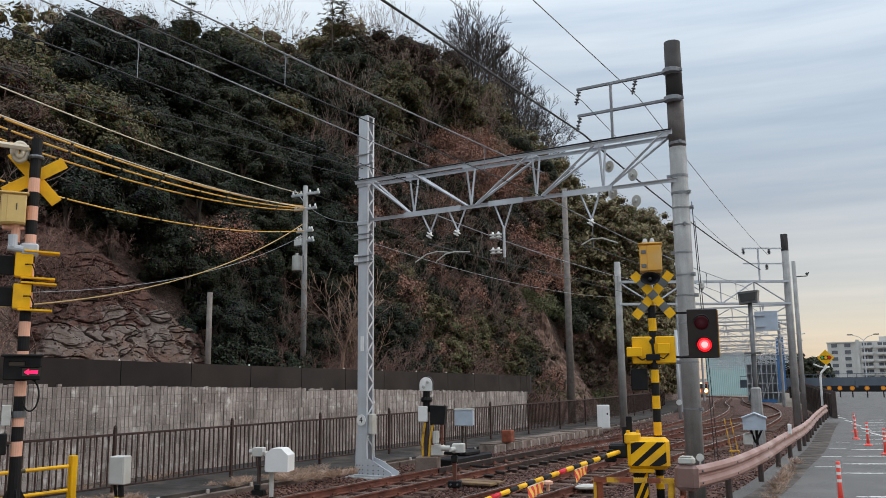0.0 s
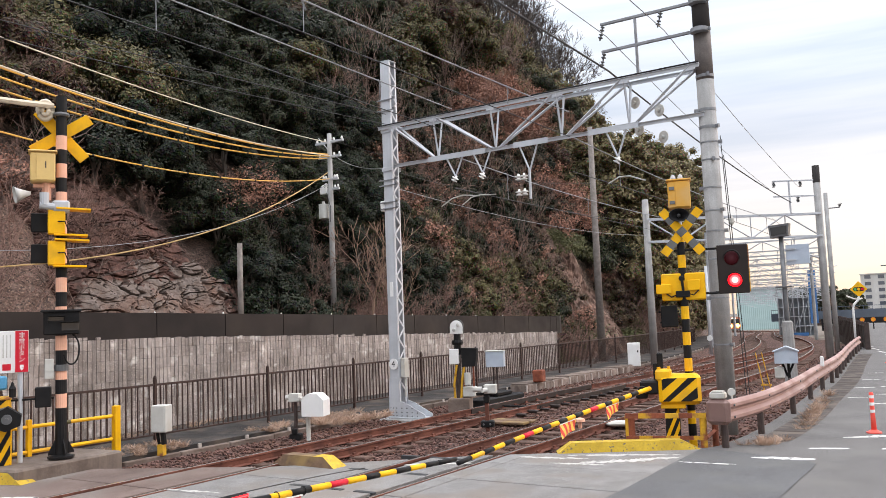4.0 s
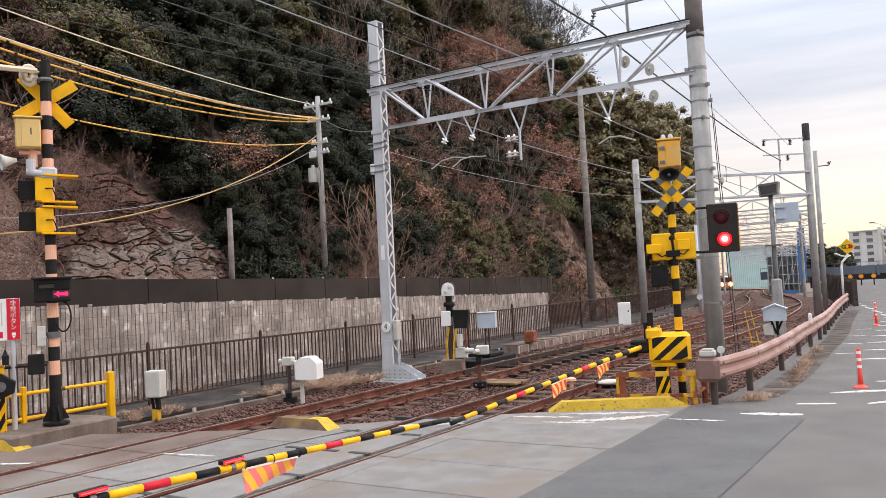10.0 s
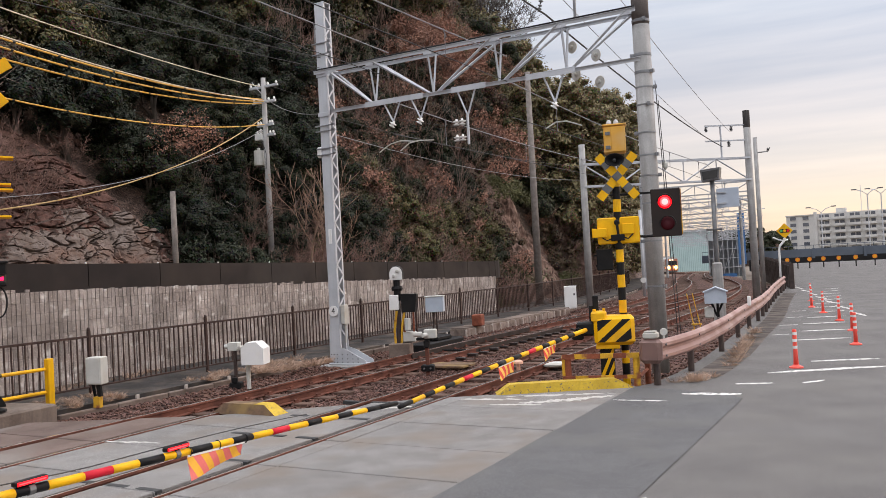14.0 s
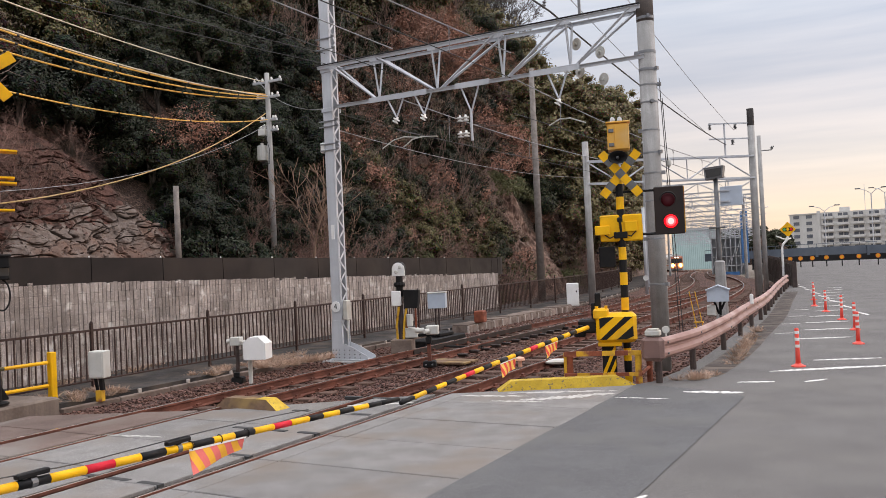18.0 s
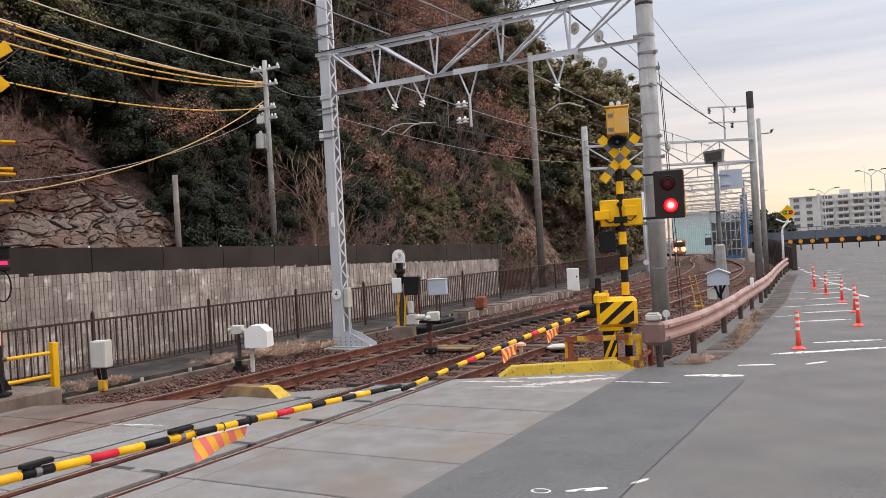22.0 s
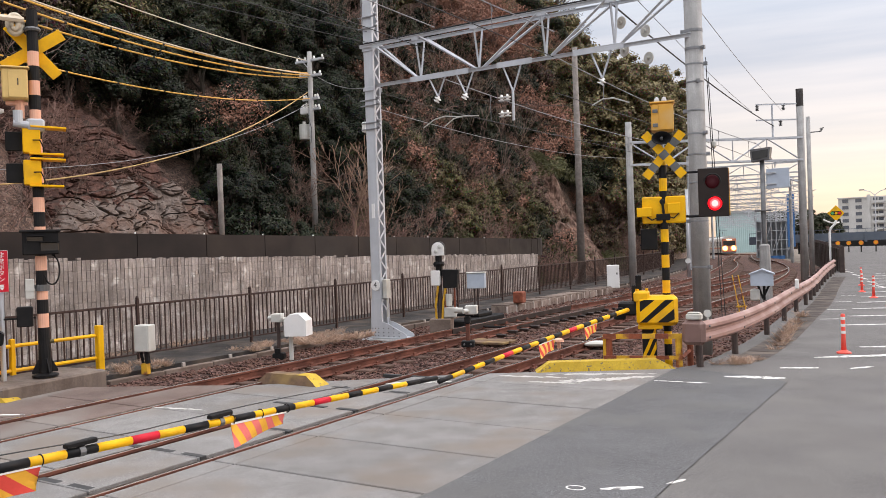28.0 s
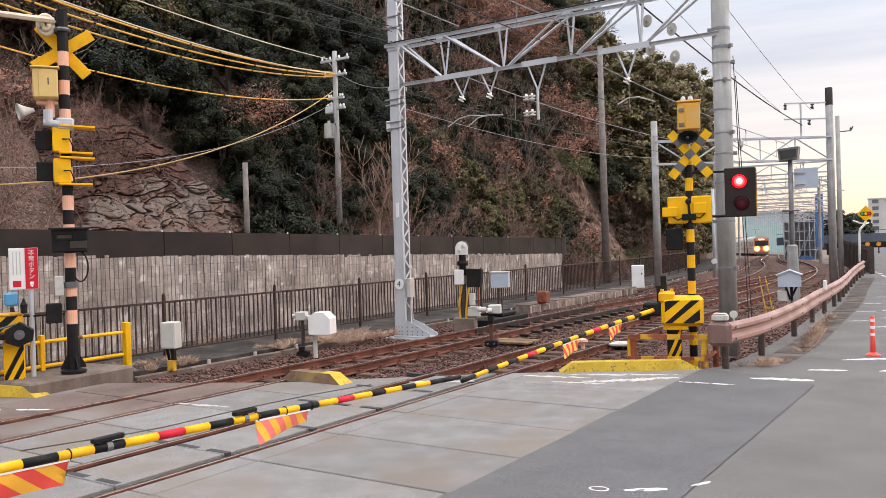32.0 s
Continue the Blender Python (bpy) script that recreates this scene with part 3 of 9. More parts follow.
# cable trough of concrete blocks, standing proud of the ballast further along
M_TROUGH = mat("weathered_trough_concrete", (0.287, 0.230, 0.201), (0.155, 0.115, 0.098), 0.95, scale=3, fine=25, bump=0.5, rand=0.2, streak=0.4, dirt=(0.12, 0.082, 0.066), dirt_scale=3.0, spec=0.2)
trough = thing("cable_trough", "low weathered concrete cable trough beside the far track", "cable trough", 0, 0, 0, kind="structure")
tb_ = Mesh().box(-0.60, 0.02, -0.3, 0.0, 0.60, 0.10, 0.012).data("trough_block")
tb_.materials.append(M_TROUGH)
tp_ = Mesh().box(-0.03, -0.03, -0.22, 0.018, 0.028, 0.085, 0.006).data("joint_post")
tp_.materials.append(M_MARKER)
tl_ = Mesh().box(-0.58, 0.03, 0.10, -0.04, 0.59, 0.135, 0.008).data("trough_lid")
tl_.materials.append(M_KERB)
for i in range(15):
    s = 22.8 + 0.62 * i
    m_ = pose(track_n(s, -1.83), s, 0.012 * math.sin(i * 2.7), 0, 0, -math.degrees(math.atan((track_n(s + 0.62) - track_n(s)) / 0.62)) + 0.6 * math.sin(i * 1.9))
    part("trough_block", tb_, None, trough, m=m_)
    part("trough_lid", tl_, None, trough, m=m_)
    part("joint_post", tp_, None, trough, m=m_)

WALL_N = -15.6
wall_top = lambda s: 2.13 - 0.026 * (s - 10.7)
bar_top = lambda s: 2.62 - 0.020 * (s - 10.7)
w = Mesh()
WS = [-40 + 4 * i for i in range(18)] + [32.6]
nn = len(WS)
for x0, x1 in ((WALL_N - 0.35, WALL_N),):
    v = []
    for s in WS:
        v += [(x1 + 0.0, s, -0.3), (x1 - 0.03, s, wall_top(s)), (x0, s, wall_top(s)), (x0, s, -0.3)]
    w.add(v, [(i * 4 + j, i * 4 + (j + 1) % 4, (i + 1) * 4 + (j + 1) % 4, (i + 1) * 4 + j) for i in range(nn - 1) for j in range(4)])
    w.add(v[-4:], [(0, 1, 2, 3)])
# the core is darker than the ribs and shows in the gaps
M_JOINT = mat("dark_wall_joint", (0.115, 0.093, 0.082), (0.055, 0.044, 0.039), 0.95, scale=3, fine=25, bump=0.4, world_space=True, spec=0.15)
wall_core = flat("wall_north", "stained grey ribbed concrete retaining wall", w, M_JOINT)
# ribbed facing: narrow ribs in courses, with a ragged top and dark joints
RIB, COURSE = 0.104, 0.225
s, panels = -12.0, [Mesh() for i in range(20)]
while s < 32.6 - RIB:
    zc, top = -0.2, wall_top(s) - 0.05 + 0.05 * noise.noise((s * 5.3, 4, 1))
    while zc < top - 0.04:
        z1 = min(zc + COURSE - 0.006, top)
        d0 = 0.032 + 0.020 * noise.noise((s * 9, zc * 2, 2))
        g0, g1 = 0.007 + 0.004 * noise.noise((s * 7, 2, 3)), 0.007 + 0.004 * noise.noise((s * 7, 9, 3))
        panels[int((s + 12) // 2.3)].box(WALL_N - 0.02, s + g0, zc, WALL_N + d0, s + RIB - g1, z1)
        zc += COURSE
    s += RIB
for panel in panels:
    part("wall_panel", panel, M_WALL, wall_core, "ribbed concrete facing panel with pale lime stains")

barrier = thing("barrier_fence", "long dark brown solid barrier on top of the retaining wall", "barrier", 0, 0, 0, kind="structure")
s = -40.0
while s < 32.5:
    e = min(s + 2.0, 32.6)
    q = Mesh()
    lean = 0.0
    n0 = WALL_N - 0.12
    v = [(n0, s + 0.01, wall_top(s) - 0.12), (n0, e - 0.01, wall_top(e) - 0.12), (n0 - 0.1, e - 0.01, wall_top(e) - 0.12), (n0 - 0.1, s + 0.01, wall_top(s) - 0.12)]
    v += [(x, y, bar_top(y)) for x, y, z in v]
    q.add([(x + (0.11 if True else 0), y, z) for x, y, z in v], [(3, 2, 1, 0), (4, 5, 6, 7), (0, 1, 5, 4), (1, 2, 6, 5), (2, 3, 7, 6), (3, 0, 4, 7)])
    part("barrier_panel", q, M_BARRIER, barrier)
    s = e
q = Mesh()
arc = [(WALL_N + 0.0 - 0.9 * (1 - math.cos(a)), 32.6 + 1.4 * math.sin(a), 0) for a in [i * math.pi / 12 for i in range(7)]]
q.sweep([(x, y, 1.55) for x, y, z in arc], [(-0.1, -0.1), (0.0, -0.1), (0.0, 0.66), (-0.1, 0.66)])
part("barrier_end", q, M_BARRIER, barrier, "curved end of the dark barrier")
kn = Mesh().lathe([(0.02, 0), (0.02, 0.02), (0.008, 0.035)], 8).data("post_cap")
kn.materials.append(M_WHITE)
s = -10.0
while s < 30:
    part("post_cap", kn, None, barrier, m=pose(WALL_N - 0.08, s, bar_top(s)))
    s += 2.0

# railing along the walkway
post_me = Mesh().box(-0.03, -0.03, 0, 0.03, 0.03, 1.22, 0.006).lathe([(0.032, 1.22), (0.036, 1.25), (0.02, 1.285), (0.004, 1.295)], 8).data("post")
post_me.materials.append(M_FENCE)
bar_me = Mesh().box(-0.011, -0.011, 0.14, 0.011, 0.011, 1.10).data("bar")
bar_me.materials.append(M_FENCE)
for i in range(-8, 16):
    s0 = 10.55 + 3.05 * i
    s1 = s0 + 3.05
    n0, n1 = track_n(s0, -3.6), track_n(s1, -3.6)
    rot = -math.degrees(math.atan((n1 - n0) / 3.05))
    fence = thing("railing", "dark brown steel railing with thin upright bars", "railing", n0, s0, 0.02 + track_z(s0), rot, group="railing sections beside the walkway")
    part("post", post_me, None, fence)
    part("top_rail", Mesh().box(-0.02, 0.03, 1.09, 0.02, 3.02, 1.135, 0.006), M_FENCE, fence)
    part("bottom_rail", Mesh().box(-0.02, 0.03, 0.13, 0.02, 3.02, 0.165, 0.006), M_FENCE, fence)
    if -3 <= i <= 7:
        for j in range(1, 23):
            part("bar", bar_me, None, fence, m=pose(0, j * 3.05 / 23, 0))
    else:
        q = Mesh()
        for j in range(1, 23):
            q.box(-0.011, j * 3.05 / 23 - 0.011, 0.14, 0.011, j * 3.05 / 23 + 0.011, 1.10)
        part("grille", q, M_FENCE, fence)["kind"] = "stuff"

# ---------------------------------------------------------------- the wooded hill
def foot_n(s):
    """The foot of the hill, left of the tracks."""
    return spline([(-80, -17.0), (26, -17.0), (33, -17.0), (40, -16.2), (50, -17.4), (60, -19.2), (77, -23.2), (110, -31.0), (160, -43.5), (200, -56)], s)


CREST = [(-60, 11.3), (0, 11.9), (17, 12.5), (24, 14.0), (30, 16.6), (40, 19.3), (50, 20.6), (66, 21.6), (82, 21.5), (95, 21.5), (108, 19.0), (130, 12.5), (160, 11), (200, 10)]


def hill_z(m, s):
    """Height of the hill m metres behind its foot."""
    top_ = spline(CREST, s)
    base = wall_top(s) - 0.15 if s < 30 else max(0.0, 1.4 - 0.28 * (s - 30)) + track_z(s)
    cliff = 5.5 + 1.5 * noise.noise((s * 0.08, 3.0, 0)) - (1.5 if s < 20 else 0) + 6.0 * min(1.0, max(0.0, (s - 50) / 16.0))
    keys = [(0, base), (1.2, base + 0.15), (2.6, base + cliff * 0.45), (4.2, base + cliff), (8.0, base + cliff + (top_ - cliff - base) * 0.55), (13.0, top_), (24, top_ + 2.5), (60, top_ - 4)]
    z = spline(keys, m)
    rough_ = min(1.0, m / 2.5)
    z += rough_ * (0.55 * noise.noise((s * 0.45, m * 0.5, 1)) + 0.25 * noise.noise((s * 1.3, m * 1.4, 5)))
    return z


def hill_point(m, s):
    jut = 0.5 * noise.noise((s * 0.5, m * 0.8, 7)) + 0.22 * noise.noise((s * 1.7, m * 2.1, 9)) if 0.5 < m < 8 else 0.0
    return Vector((foot_n(s) - m + jut, s, hill_z(m, s)))


M_HILL = bpy.data.materials.new("hill_rock_and_litter")
M_HILL.use_nodes = True
hn, hl = M_HILL.node_tree.nodes, M_HILL.node_tree.links
hb = hn["Principled BSDF"]
hgeo = hn.new("ShaderNodeNewGeometry")


def h_noise(sc, det=6.0, vec=None):
    q_ = hn.new("ShaderNodeTexNoise")
    q_.inputs["Scale"].default_value, q_.inputs["Detail"].default_value = sc, det
    hl.new(vec or hgeo.outputs["Position"], q_.inputs["Vector"])
    return q_.outputs["Fac"]


def h_mix(fac, a, b_):
    q_ = hn.new("ShaderNodeMixRGB")
    for sock, val in ((q_.inputs[0], fac), (q_.inputs[1], a), (q_.inputs[2], b_)):
        if isinstance(val, tuple):
            sock.default_value = (*val, 1)
        else:
            hl.new(val, sock)
    return q_.outputs[0]


def h_range(v, lo, hi):
    q_ = hn.new("ShaderNodeMapRange")
    q_.inputs["From Min"].default_value, q_.inputs["From Max"].default_value = lo, hi
    hl.new(v, q_.inputs["Value"])
    return q_.outputs[0]


hc = h_mix(h_range(h_noise(0.7), 0.35, 0.65), (0.15, 0.088, 0.068), (0.050, 0.031, 0.025))
hc = h_mix(h_range(h_noise(3.5), 0.5, 0.7), hc, (0.22, 0.15, 0.12))
hc = h_mix(h_range(h_noise(0.35), 0.52, 0.62), hc, (0.075, 0.055, 0.035))
hc = h_mix(h_range(h_noise(14.0, 3.0), 0.48, 0.62), hc, (0.035, 0.022, 0.018))
hc = h_mix(h_range(h_noise(22.0, 2.0), 0.56, 0.64), hc, (0.25, 0.165, 0.125))
hl.new(hc, hb.inputs["Base Color"])
hb.inputs["Roughness"].default_value = 0.95
hbp = hn.new("ShaderNodeBump")
hbp.inputs["Strength"].default_value, hbp.inputs["Distance"].default_value = 0.9, 0.15
hl.new(h_noise(4.5, 10.0), hbp.inputs["Height"])
hl.new(hbp.outputs[0], hb.inputs["Normal"])

ms = [0, 0.6, 1.1, 1.5, 1.9, 2.3, 2.7, 3.1, 3.5, 3.9, 4.4, 5, 5.8, 6.8, 8, 9.5, 11, 13, 16, 20, 28, 40, 60]
hs = [-60 + 4 * i for i in range(15)] + [0.6 * i for i in range(110)] + [66 + 3 * i for i in range(46)]
hill = Mesh()
hill.add([hill_point(m, s) for s in hs for m in ms], [(j * len(ms) + i, j * len(ms) + i + 1, (j + 1) * len(ms) + i + 1, (j + 1) * len(ms) + i) for j in range(len(hs) - 1) for i in range(len(ms) - 1)])
flat("hillside", "steep brown earth and rock hillside under trees", hill, M_HILL, smooth=True)

# pale bedded rock outcrop
M_ROCK = mat("pale_bedded_rock", (0.200, 0.160, 0.142), (0.112, 0.083, 0.070), 0.9, scale=3.2, fine=26, bump=1.0, dirt=(0.15, 0.088, 0.068), dirt_scale=0.9, dirt_lo=0.50, dirt_hi=0.66, world_space=True, spec=0.2)
rk_s, rk_z = [11.0 + 0.036 * i for i in range(240)], [1.7 + 0.024 * i for i in range(210)]


def rock_face(s, z):
    """Fractured rock: offset faces along wavy tilted beds, with deep cracks between them."""
    w_ = 0.5 * noise.noise((s * 0.7, z * 0.8, 2)) + 0.18 * noise.noise((s * 2.2, z * 2.4, 9))
    d = 0.0
    for fs, fz, deep, wide, step_, k in ((0.9, 2.6, 0.20, 0.050, 0.035, 3.3), (1.6, 4.6, 0.10, 0.055, 0.020, 5.7), (2.6, 1.5, 0.09, 0.040, 0.02, 9.1), (2.8, 8.0, 0.03, 0.07, 0.010, 12.9)):
        n_ = noise.noise((s * fs + 0.8 * w_ + k, (z - 0.05 * s) * fz + 1.2 * w_, k))
        d += step_ * math.tanh(n_ * 9) - deep * max(0.0, 1.0 - abs(n_) / wide)
    d += 0.30 * noise.noise((s * 0.5, z * 0.6, 13)) + 0.03 * noise.noise((s * 8, z * 9, 5))
    edge = min((s - 11.4) / 1.0, (17.9 - max(0.0, z - 3.2) * 1.0 - s) / 0.8, (6.6 - z) / 1.2, 1.0)
    edge += 0.5 * noise.noise((s * 1.3, z * 1.3, 6))
    if edge < 1.0:
        d -= 0.9 * (1.0 - max(-0.5, edge)) ** 1.6
    return foot_n(s) - 1.9 - (z - 1.8) * 0.62 + 1.15 + d


rock = Mesh()
rock.add([(rock_face(s, z), s, z) for s in rk_s for z in rk_z], [(j * len(rk_z) + i, (j + 1) * len(rk_z) + i, (j + 1) * len(rk_z) + i + 1, j * len(rk_z) + i + 1) for j in range(len(rk_s) - 1) for i in range(len(rk_z) - 1)])
# reddish earth covers the upper beds and the near end
M_RED_EARTH = mat("red_earth", (0.150, 0.078, 0.063), (0.066, 0.036, 0.030), 0.95, scale=2.4, fine=20, bump=1.0, amount=0.8, dirt=(0.05, 0.034, 0.028), dirt_scale=3.0, dirt_lo=0.52, dirt_hi=0.62, world_space=True, spec=0.15, speck=0.3, speck_scale=16)
rock.m = []
for j in range(len(rk_s) - 1):
    for i in range(len(rk_z) - 1):
        s_, z_ = rk_s[j], rk_z[i]
        w_ = 0.75 * noise.noise((s_ * 0.9, z_ * 1.1, 21)) + 0.35 * noise.noise((s_ * 3.1, z_ * 3.6, 22)) + 0.15 * noise.noise((s_ * 9, z_ * 11, 23))
        rock.m.append(1 if z_ + w_ > 3.25 + 0.22 * (s_ - 12.0) or s_ + w_ < 12.0 or s_ + 1.3 * w_ > 16.9 else 0)
rock.use(M_ROCK).use(M_RED_EARTH)
flat("rock_outcrop", "pale grey cracked bedded rock face below reddish earth", rock, None)


# weathered red cut in the slope beside the far pole
M_CUT = mat("weathered_red_cut", (0.33, 0.215, 0.172), (0.115, 0.068, 0.053), 0.95, scale=2.2, fine=12, bump=1.0, amount=0.8, dirt=(0.07, 0.045, 0.034), dirt_scale=2.6, dirt_lo=0.55, dirt_hi=0.64, world_space=True, spec=0.15, streak=0.6)
cut_s, cut_m = [39.0 + 0.12 * i for i in range(94)], [0.4 + 0.09 * i for i in range(64)]
cut = Mesh()


def cut_point(m, s):
    p = hill_point(m, s)
    edge = min((s - 39.6) / 0.8, (49.8 - s) / 0.8, (m - 0.3) / 0.5, (4.9 - 0.30 * abs(s - 45.0) - m) / 0.6, 1.0) + 0.9 * noise.noise((s * 0.8, m * 0.9, 31)) + 0.4 * noise.noise((s * 2.6, m * 2.6, 35))
    out = 0.10 + 0.34 * noise.noise((s * 1.7, m * 0.9, 32)) + 0.20 * noise.noise((s * 5.5, m * 2.2, 33)) + 0.09 * noise.noise((s * 14, m * 11, 34)) - (0.55 * (1 - max(-1.0, edge)) if edge < 1 else 0)
    return (p.x + out, p.y, p.z + out * 0.3)


cut.add([cut_point(m, s) for s in cut_s for m in cut_m], [(j * len(cut_m) + i, j * len(cut_m) + i + 1, (j + 1) * len(cut_m) + i + 1, (j + 1) * len(cut_m) + i) for j in range(len(cut_s) - 1) for i in range(len(cut_m) - 1)])
flat("earth_cut", "weathered reddish bare earth and rock cut in the slope", cut, M_CUT)


# leaves
def leaf_mat(name, a, b, rand=0.25, rough=0.68):
    m = bpy.data.materials.new(name)
    m.use_nodes = True
    nd, ln = m.node_tree.nodes, m.node_tree.links
    bs = nd["Principled BSDF"]
    geo, oi = nd.new("ShaderNodeNewGeometry"), nd.new("ShaderNodeObjectInfo")
    mx = nd.new("ShaderNodeMixRGB")
    mx.inputs[1].default_value, mx.inputs[2].default_value = (*a, 1), (*b, 1)
    ln.new(geo.outputs["Random Per Island"], mx.inputs[0])
    hs_ = nd.new("ShaderNodeHueSaturation")
    mr = nd.new("ShaderNodeMapRange")
    mr.inputs["To Min"].default_value, mr.inputs["To Max"].default_value = 1 - rand, 1 + rand
    ln.new(oi.outputs["Random"], mr.inputs["Value"])
    ln.new(mr.outputs[0], hs_.inputs["Value"])
    ln.new(mx.outputs[0], hs_.inputs["Color"])
    ln.new(hs_.outputs[0], bs.inputs["Base Color"])
    bs.inputs["Roughness"].default_value = rough
    bs.inputs["Specular IOR Level"].default_value = 0.25
    return m


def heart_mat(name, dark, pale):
    """The close-packed inner leaves of a clump, too fine to tell apart, with the shade among them put into the colour.
    """
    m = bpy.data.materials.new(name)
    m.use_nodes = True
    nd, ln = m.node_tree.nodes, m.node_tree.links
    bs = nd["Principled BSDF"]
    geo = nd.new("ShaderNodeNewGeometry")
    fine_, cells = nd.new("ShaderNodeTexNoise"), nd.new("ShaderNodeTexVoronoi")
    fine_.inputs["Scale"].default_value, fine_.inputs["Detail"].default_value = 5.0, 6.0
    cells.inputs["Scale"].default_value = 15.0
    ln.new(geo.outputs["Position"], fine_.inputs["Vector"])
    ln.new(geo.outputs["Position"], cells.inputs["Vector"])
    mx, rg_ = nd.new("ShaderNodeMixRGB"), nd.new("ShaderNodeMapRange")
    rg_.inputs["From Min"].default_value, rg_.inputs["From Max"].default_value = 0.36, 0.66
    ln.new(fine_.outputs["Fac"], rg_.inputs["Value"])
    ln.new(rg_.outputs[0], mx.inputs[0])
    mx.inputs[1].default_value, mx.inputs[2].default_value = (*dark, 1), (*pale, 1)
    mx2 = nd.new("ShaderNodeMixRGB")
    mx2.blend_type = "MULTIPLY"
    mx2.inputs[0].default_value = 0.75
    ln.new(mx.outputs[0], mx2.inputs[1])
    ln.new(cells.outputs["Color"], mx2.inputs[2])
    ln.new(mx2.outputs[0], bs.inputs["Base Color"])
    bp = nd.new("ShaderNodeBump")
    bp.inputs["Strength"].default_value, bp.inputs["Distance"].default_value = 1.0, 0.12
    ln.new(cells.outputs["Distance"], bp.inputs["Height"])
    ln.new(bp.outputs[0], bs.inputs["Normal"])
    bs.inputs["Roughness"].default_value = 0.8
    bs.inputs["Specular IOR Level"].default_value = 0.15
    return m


M_LEAF = [leaf_mat("evergreen_leaf", (0.019, 0.025, 0.013), (0.054, 0.060, 0.032), 0.35), leaf_mat("olive_leaf", (0.060, 0.056, 0.024), (0.152, 0.133, 0.062), 0.3),
          leaf_mat("deep_green_leaf", (0.013, 0.019, 0.011), (0.040, 0.049, 0.030), 0.35), leaf_mat("russet_leaf", (0.054, 0.038, 0.024), (0.122, 0.083, 0.052), 0.25, 0.7)]
# hearts go darker than the loose leaves: inner shade is in their colour
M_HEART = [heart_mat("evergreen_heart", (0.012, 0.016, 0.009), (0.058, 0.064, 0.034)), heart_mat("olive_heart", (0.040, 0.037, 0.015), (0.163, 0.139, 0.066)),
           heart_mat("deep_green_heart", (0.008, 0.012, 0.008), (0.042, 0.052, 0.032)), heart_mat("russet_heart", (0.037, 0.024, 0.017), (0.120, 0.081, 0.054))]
M_LEAF_BROWN = leaf_mat("withered_leaf", (0.213, 0.099, 0.069), (0.414, 0.218, 0.159), 0.2, 0.8)
M_IVY = leaf_mat("ivy_leaf", (0.05, 0.06, 0.025), (0.12, 0.12, 0.05), 0.2, 0.6)
M_BARK = mat("bark", (0.10, 0.078, 0.062), (0.055, 0.042, 0.035), 0.9, scale=6, fine=25, bump=0.6)
M_BARK_PALE = mat("pale_bark", (0.24, 0.21, 0.19), (0.15, 0.13, 0.12), 0.9, scale=6, fine=25, bump=0.4)
M_TWIG = mat("brown_twig", (0.16, 0.11, 0.09), (0.09, 0.06, 0.05), 0.9, scale=6, bump=0.0)


def leaf_mesh(name, seed, rad, clumps, leaves, size, flat_=0.8, clump_r=0.55, shell=0.55):
    """A crown: clumps of small folded leaves scattered in an uneven shell."""
    rg = np.random.RandomState(seed)
    d_ = rg.normal(size=(clumps, 3))
    d_ /= np.linalg.norm(d_, axis=1)[:, None]
    d_[:, 2] = np.where(d_[:, 2] < -0.35, -d_[:, 2], d_[:, 2])
    lobes = rg.normal(size=(6, 3))
    lobes /= np.linalg.norm(lobes, axis=1)[:, None]
    bulge = 0.72 + 0.34 * np.max(np.clip(d_ @ lobes.T, 0, 1) ** 3, axis=1)
    rr = rad * bulge * (shell + (1 - shell) * rg.rand(clumps) ** 0.5)
    cen = d_ * rr[:, None] * np.array([1, 1, flat_])
    N = clumps * leaves
    c = np.repeat(cen, leaves, 0)
    off = rg.normal(size=(N, 3))
    off *= (clump_r * rg.rand(N) ** 0.4 / np.linalg.norm(off, axis=1))[:, None] * np.array([1, 1, 0.6])
    p = c + off
    out = c / (np.linalg.norm(c, axis=1)[:, None] + 1e-6)
    nrm = out * 0.5 + rg.normal(size=(N, 3)) * 0.55 + np.array([0, 0, 0.45])
    nrm /= np.linalg.norm(nrm, axis=1)[:, None]
    a = np.cross(nrm, rg.normal(size=(N, 3)))
    a /= np.linalg.norm(a, axis=1)[:, None]
    b = np.cross(nrm, a)
    L = size * (0.7 + 0.6 * rg.rand(N))[:, None]
    v = np.stack([p - a * L - b * L * 0.45, p - a * L * 0.6 + b * L * 0.6, p + a * L * 1.15 + nrm * L * 0.2], 1).reshape(-1, 3)
    me = bpy.data.meshes.new(name)
    facets(me, v, 3)
    return me


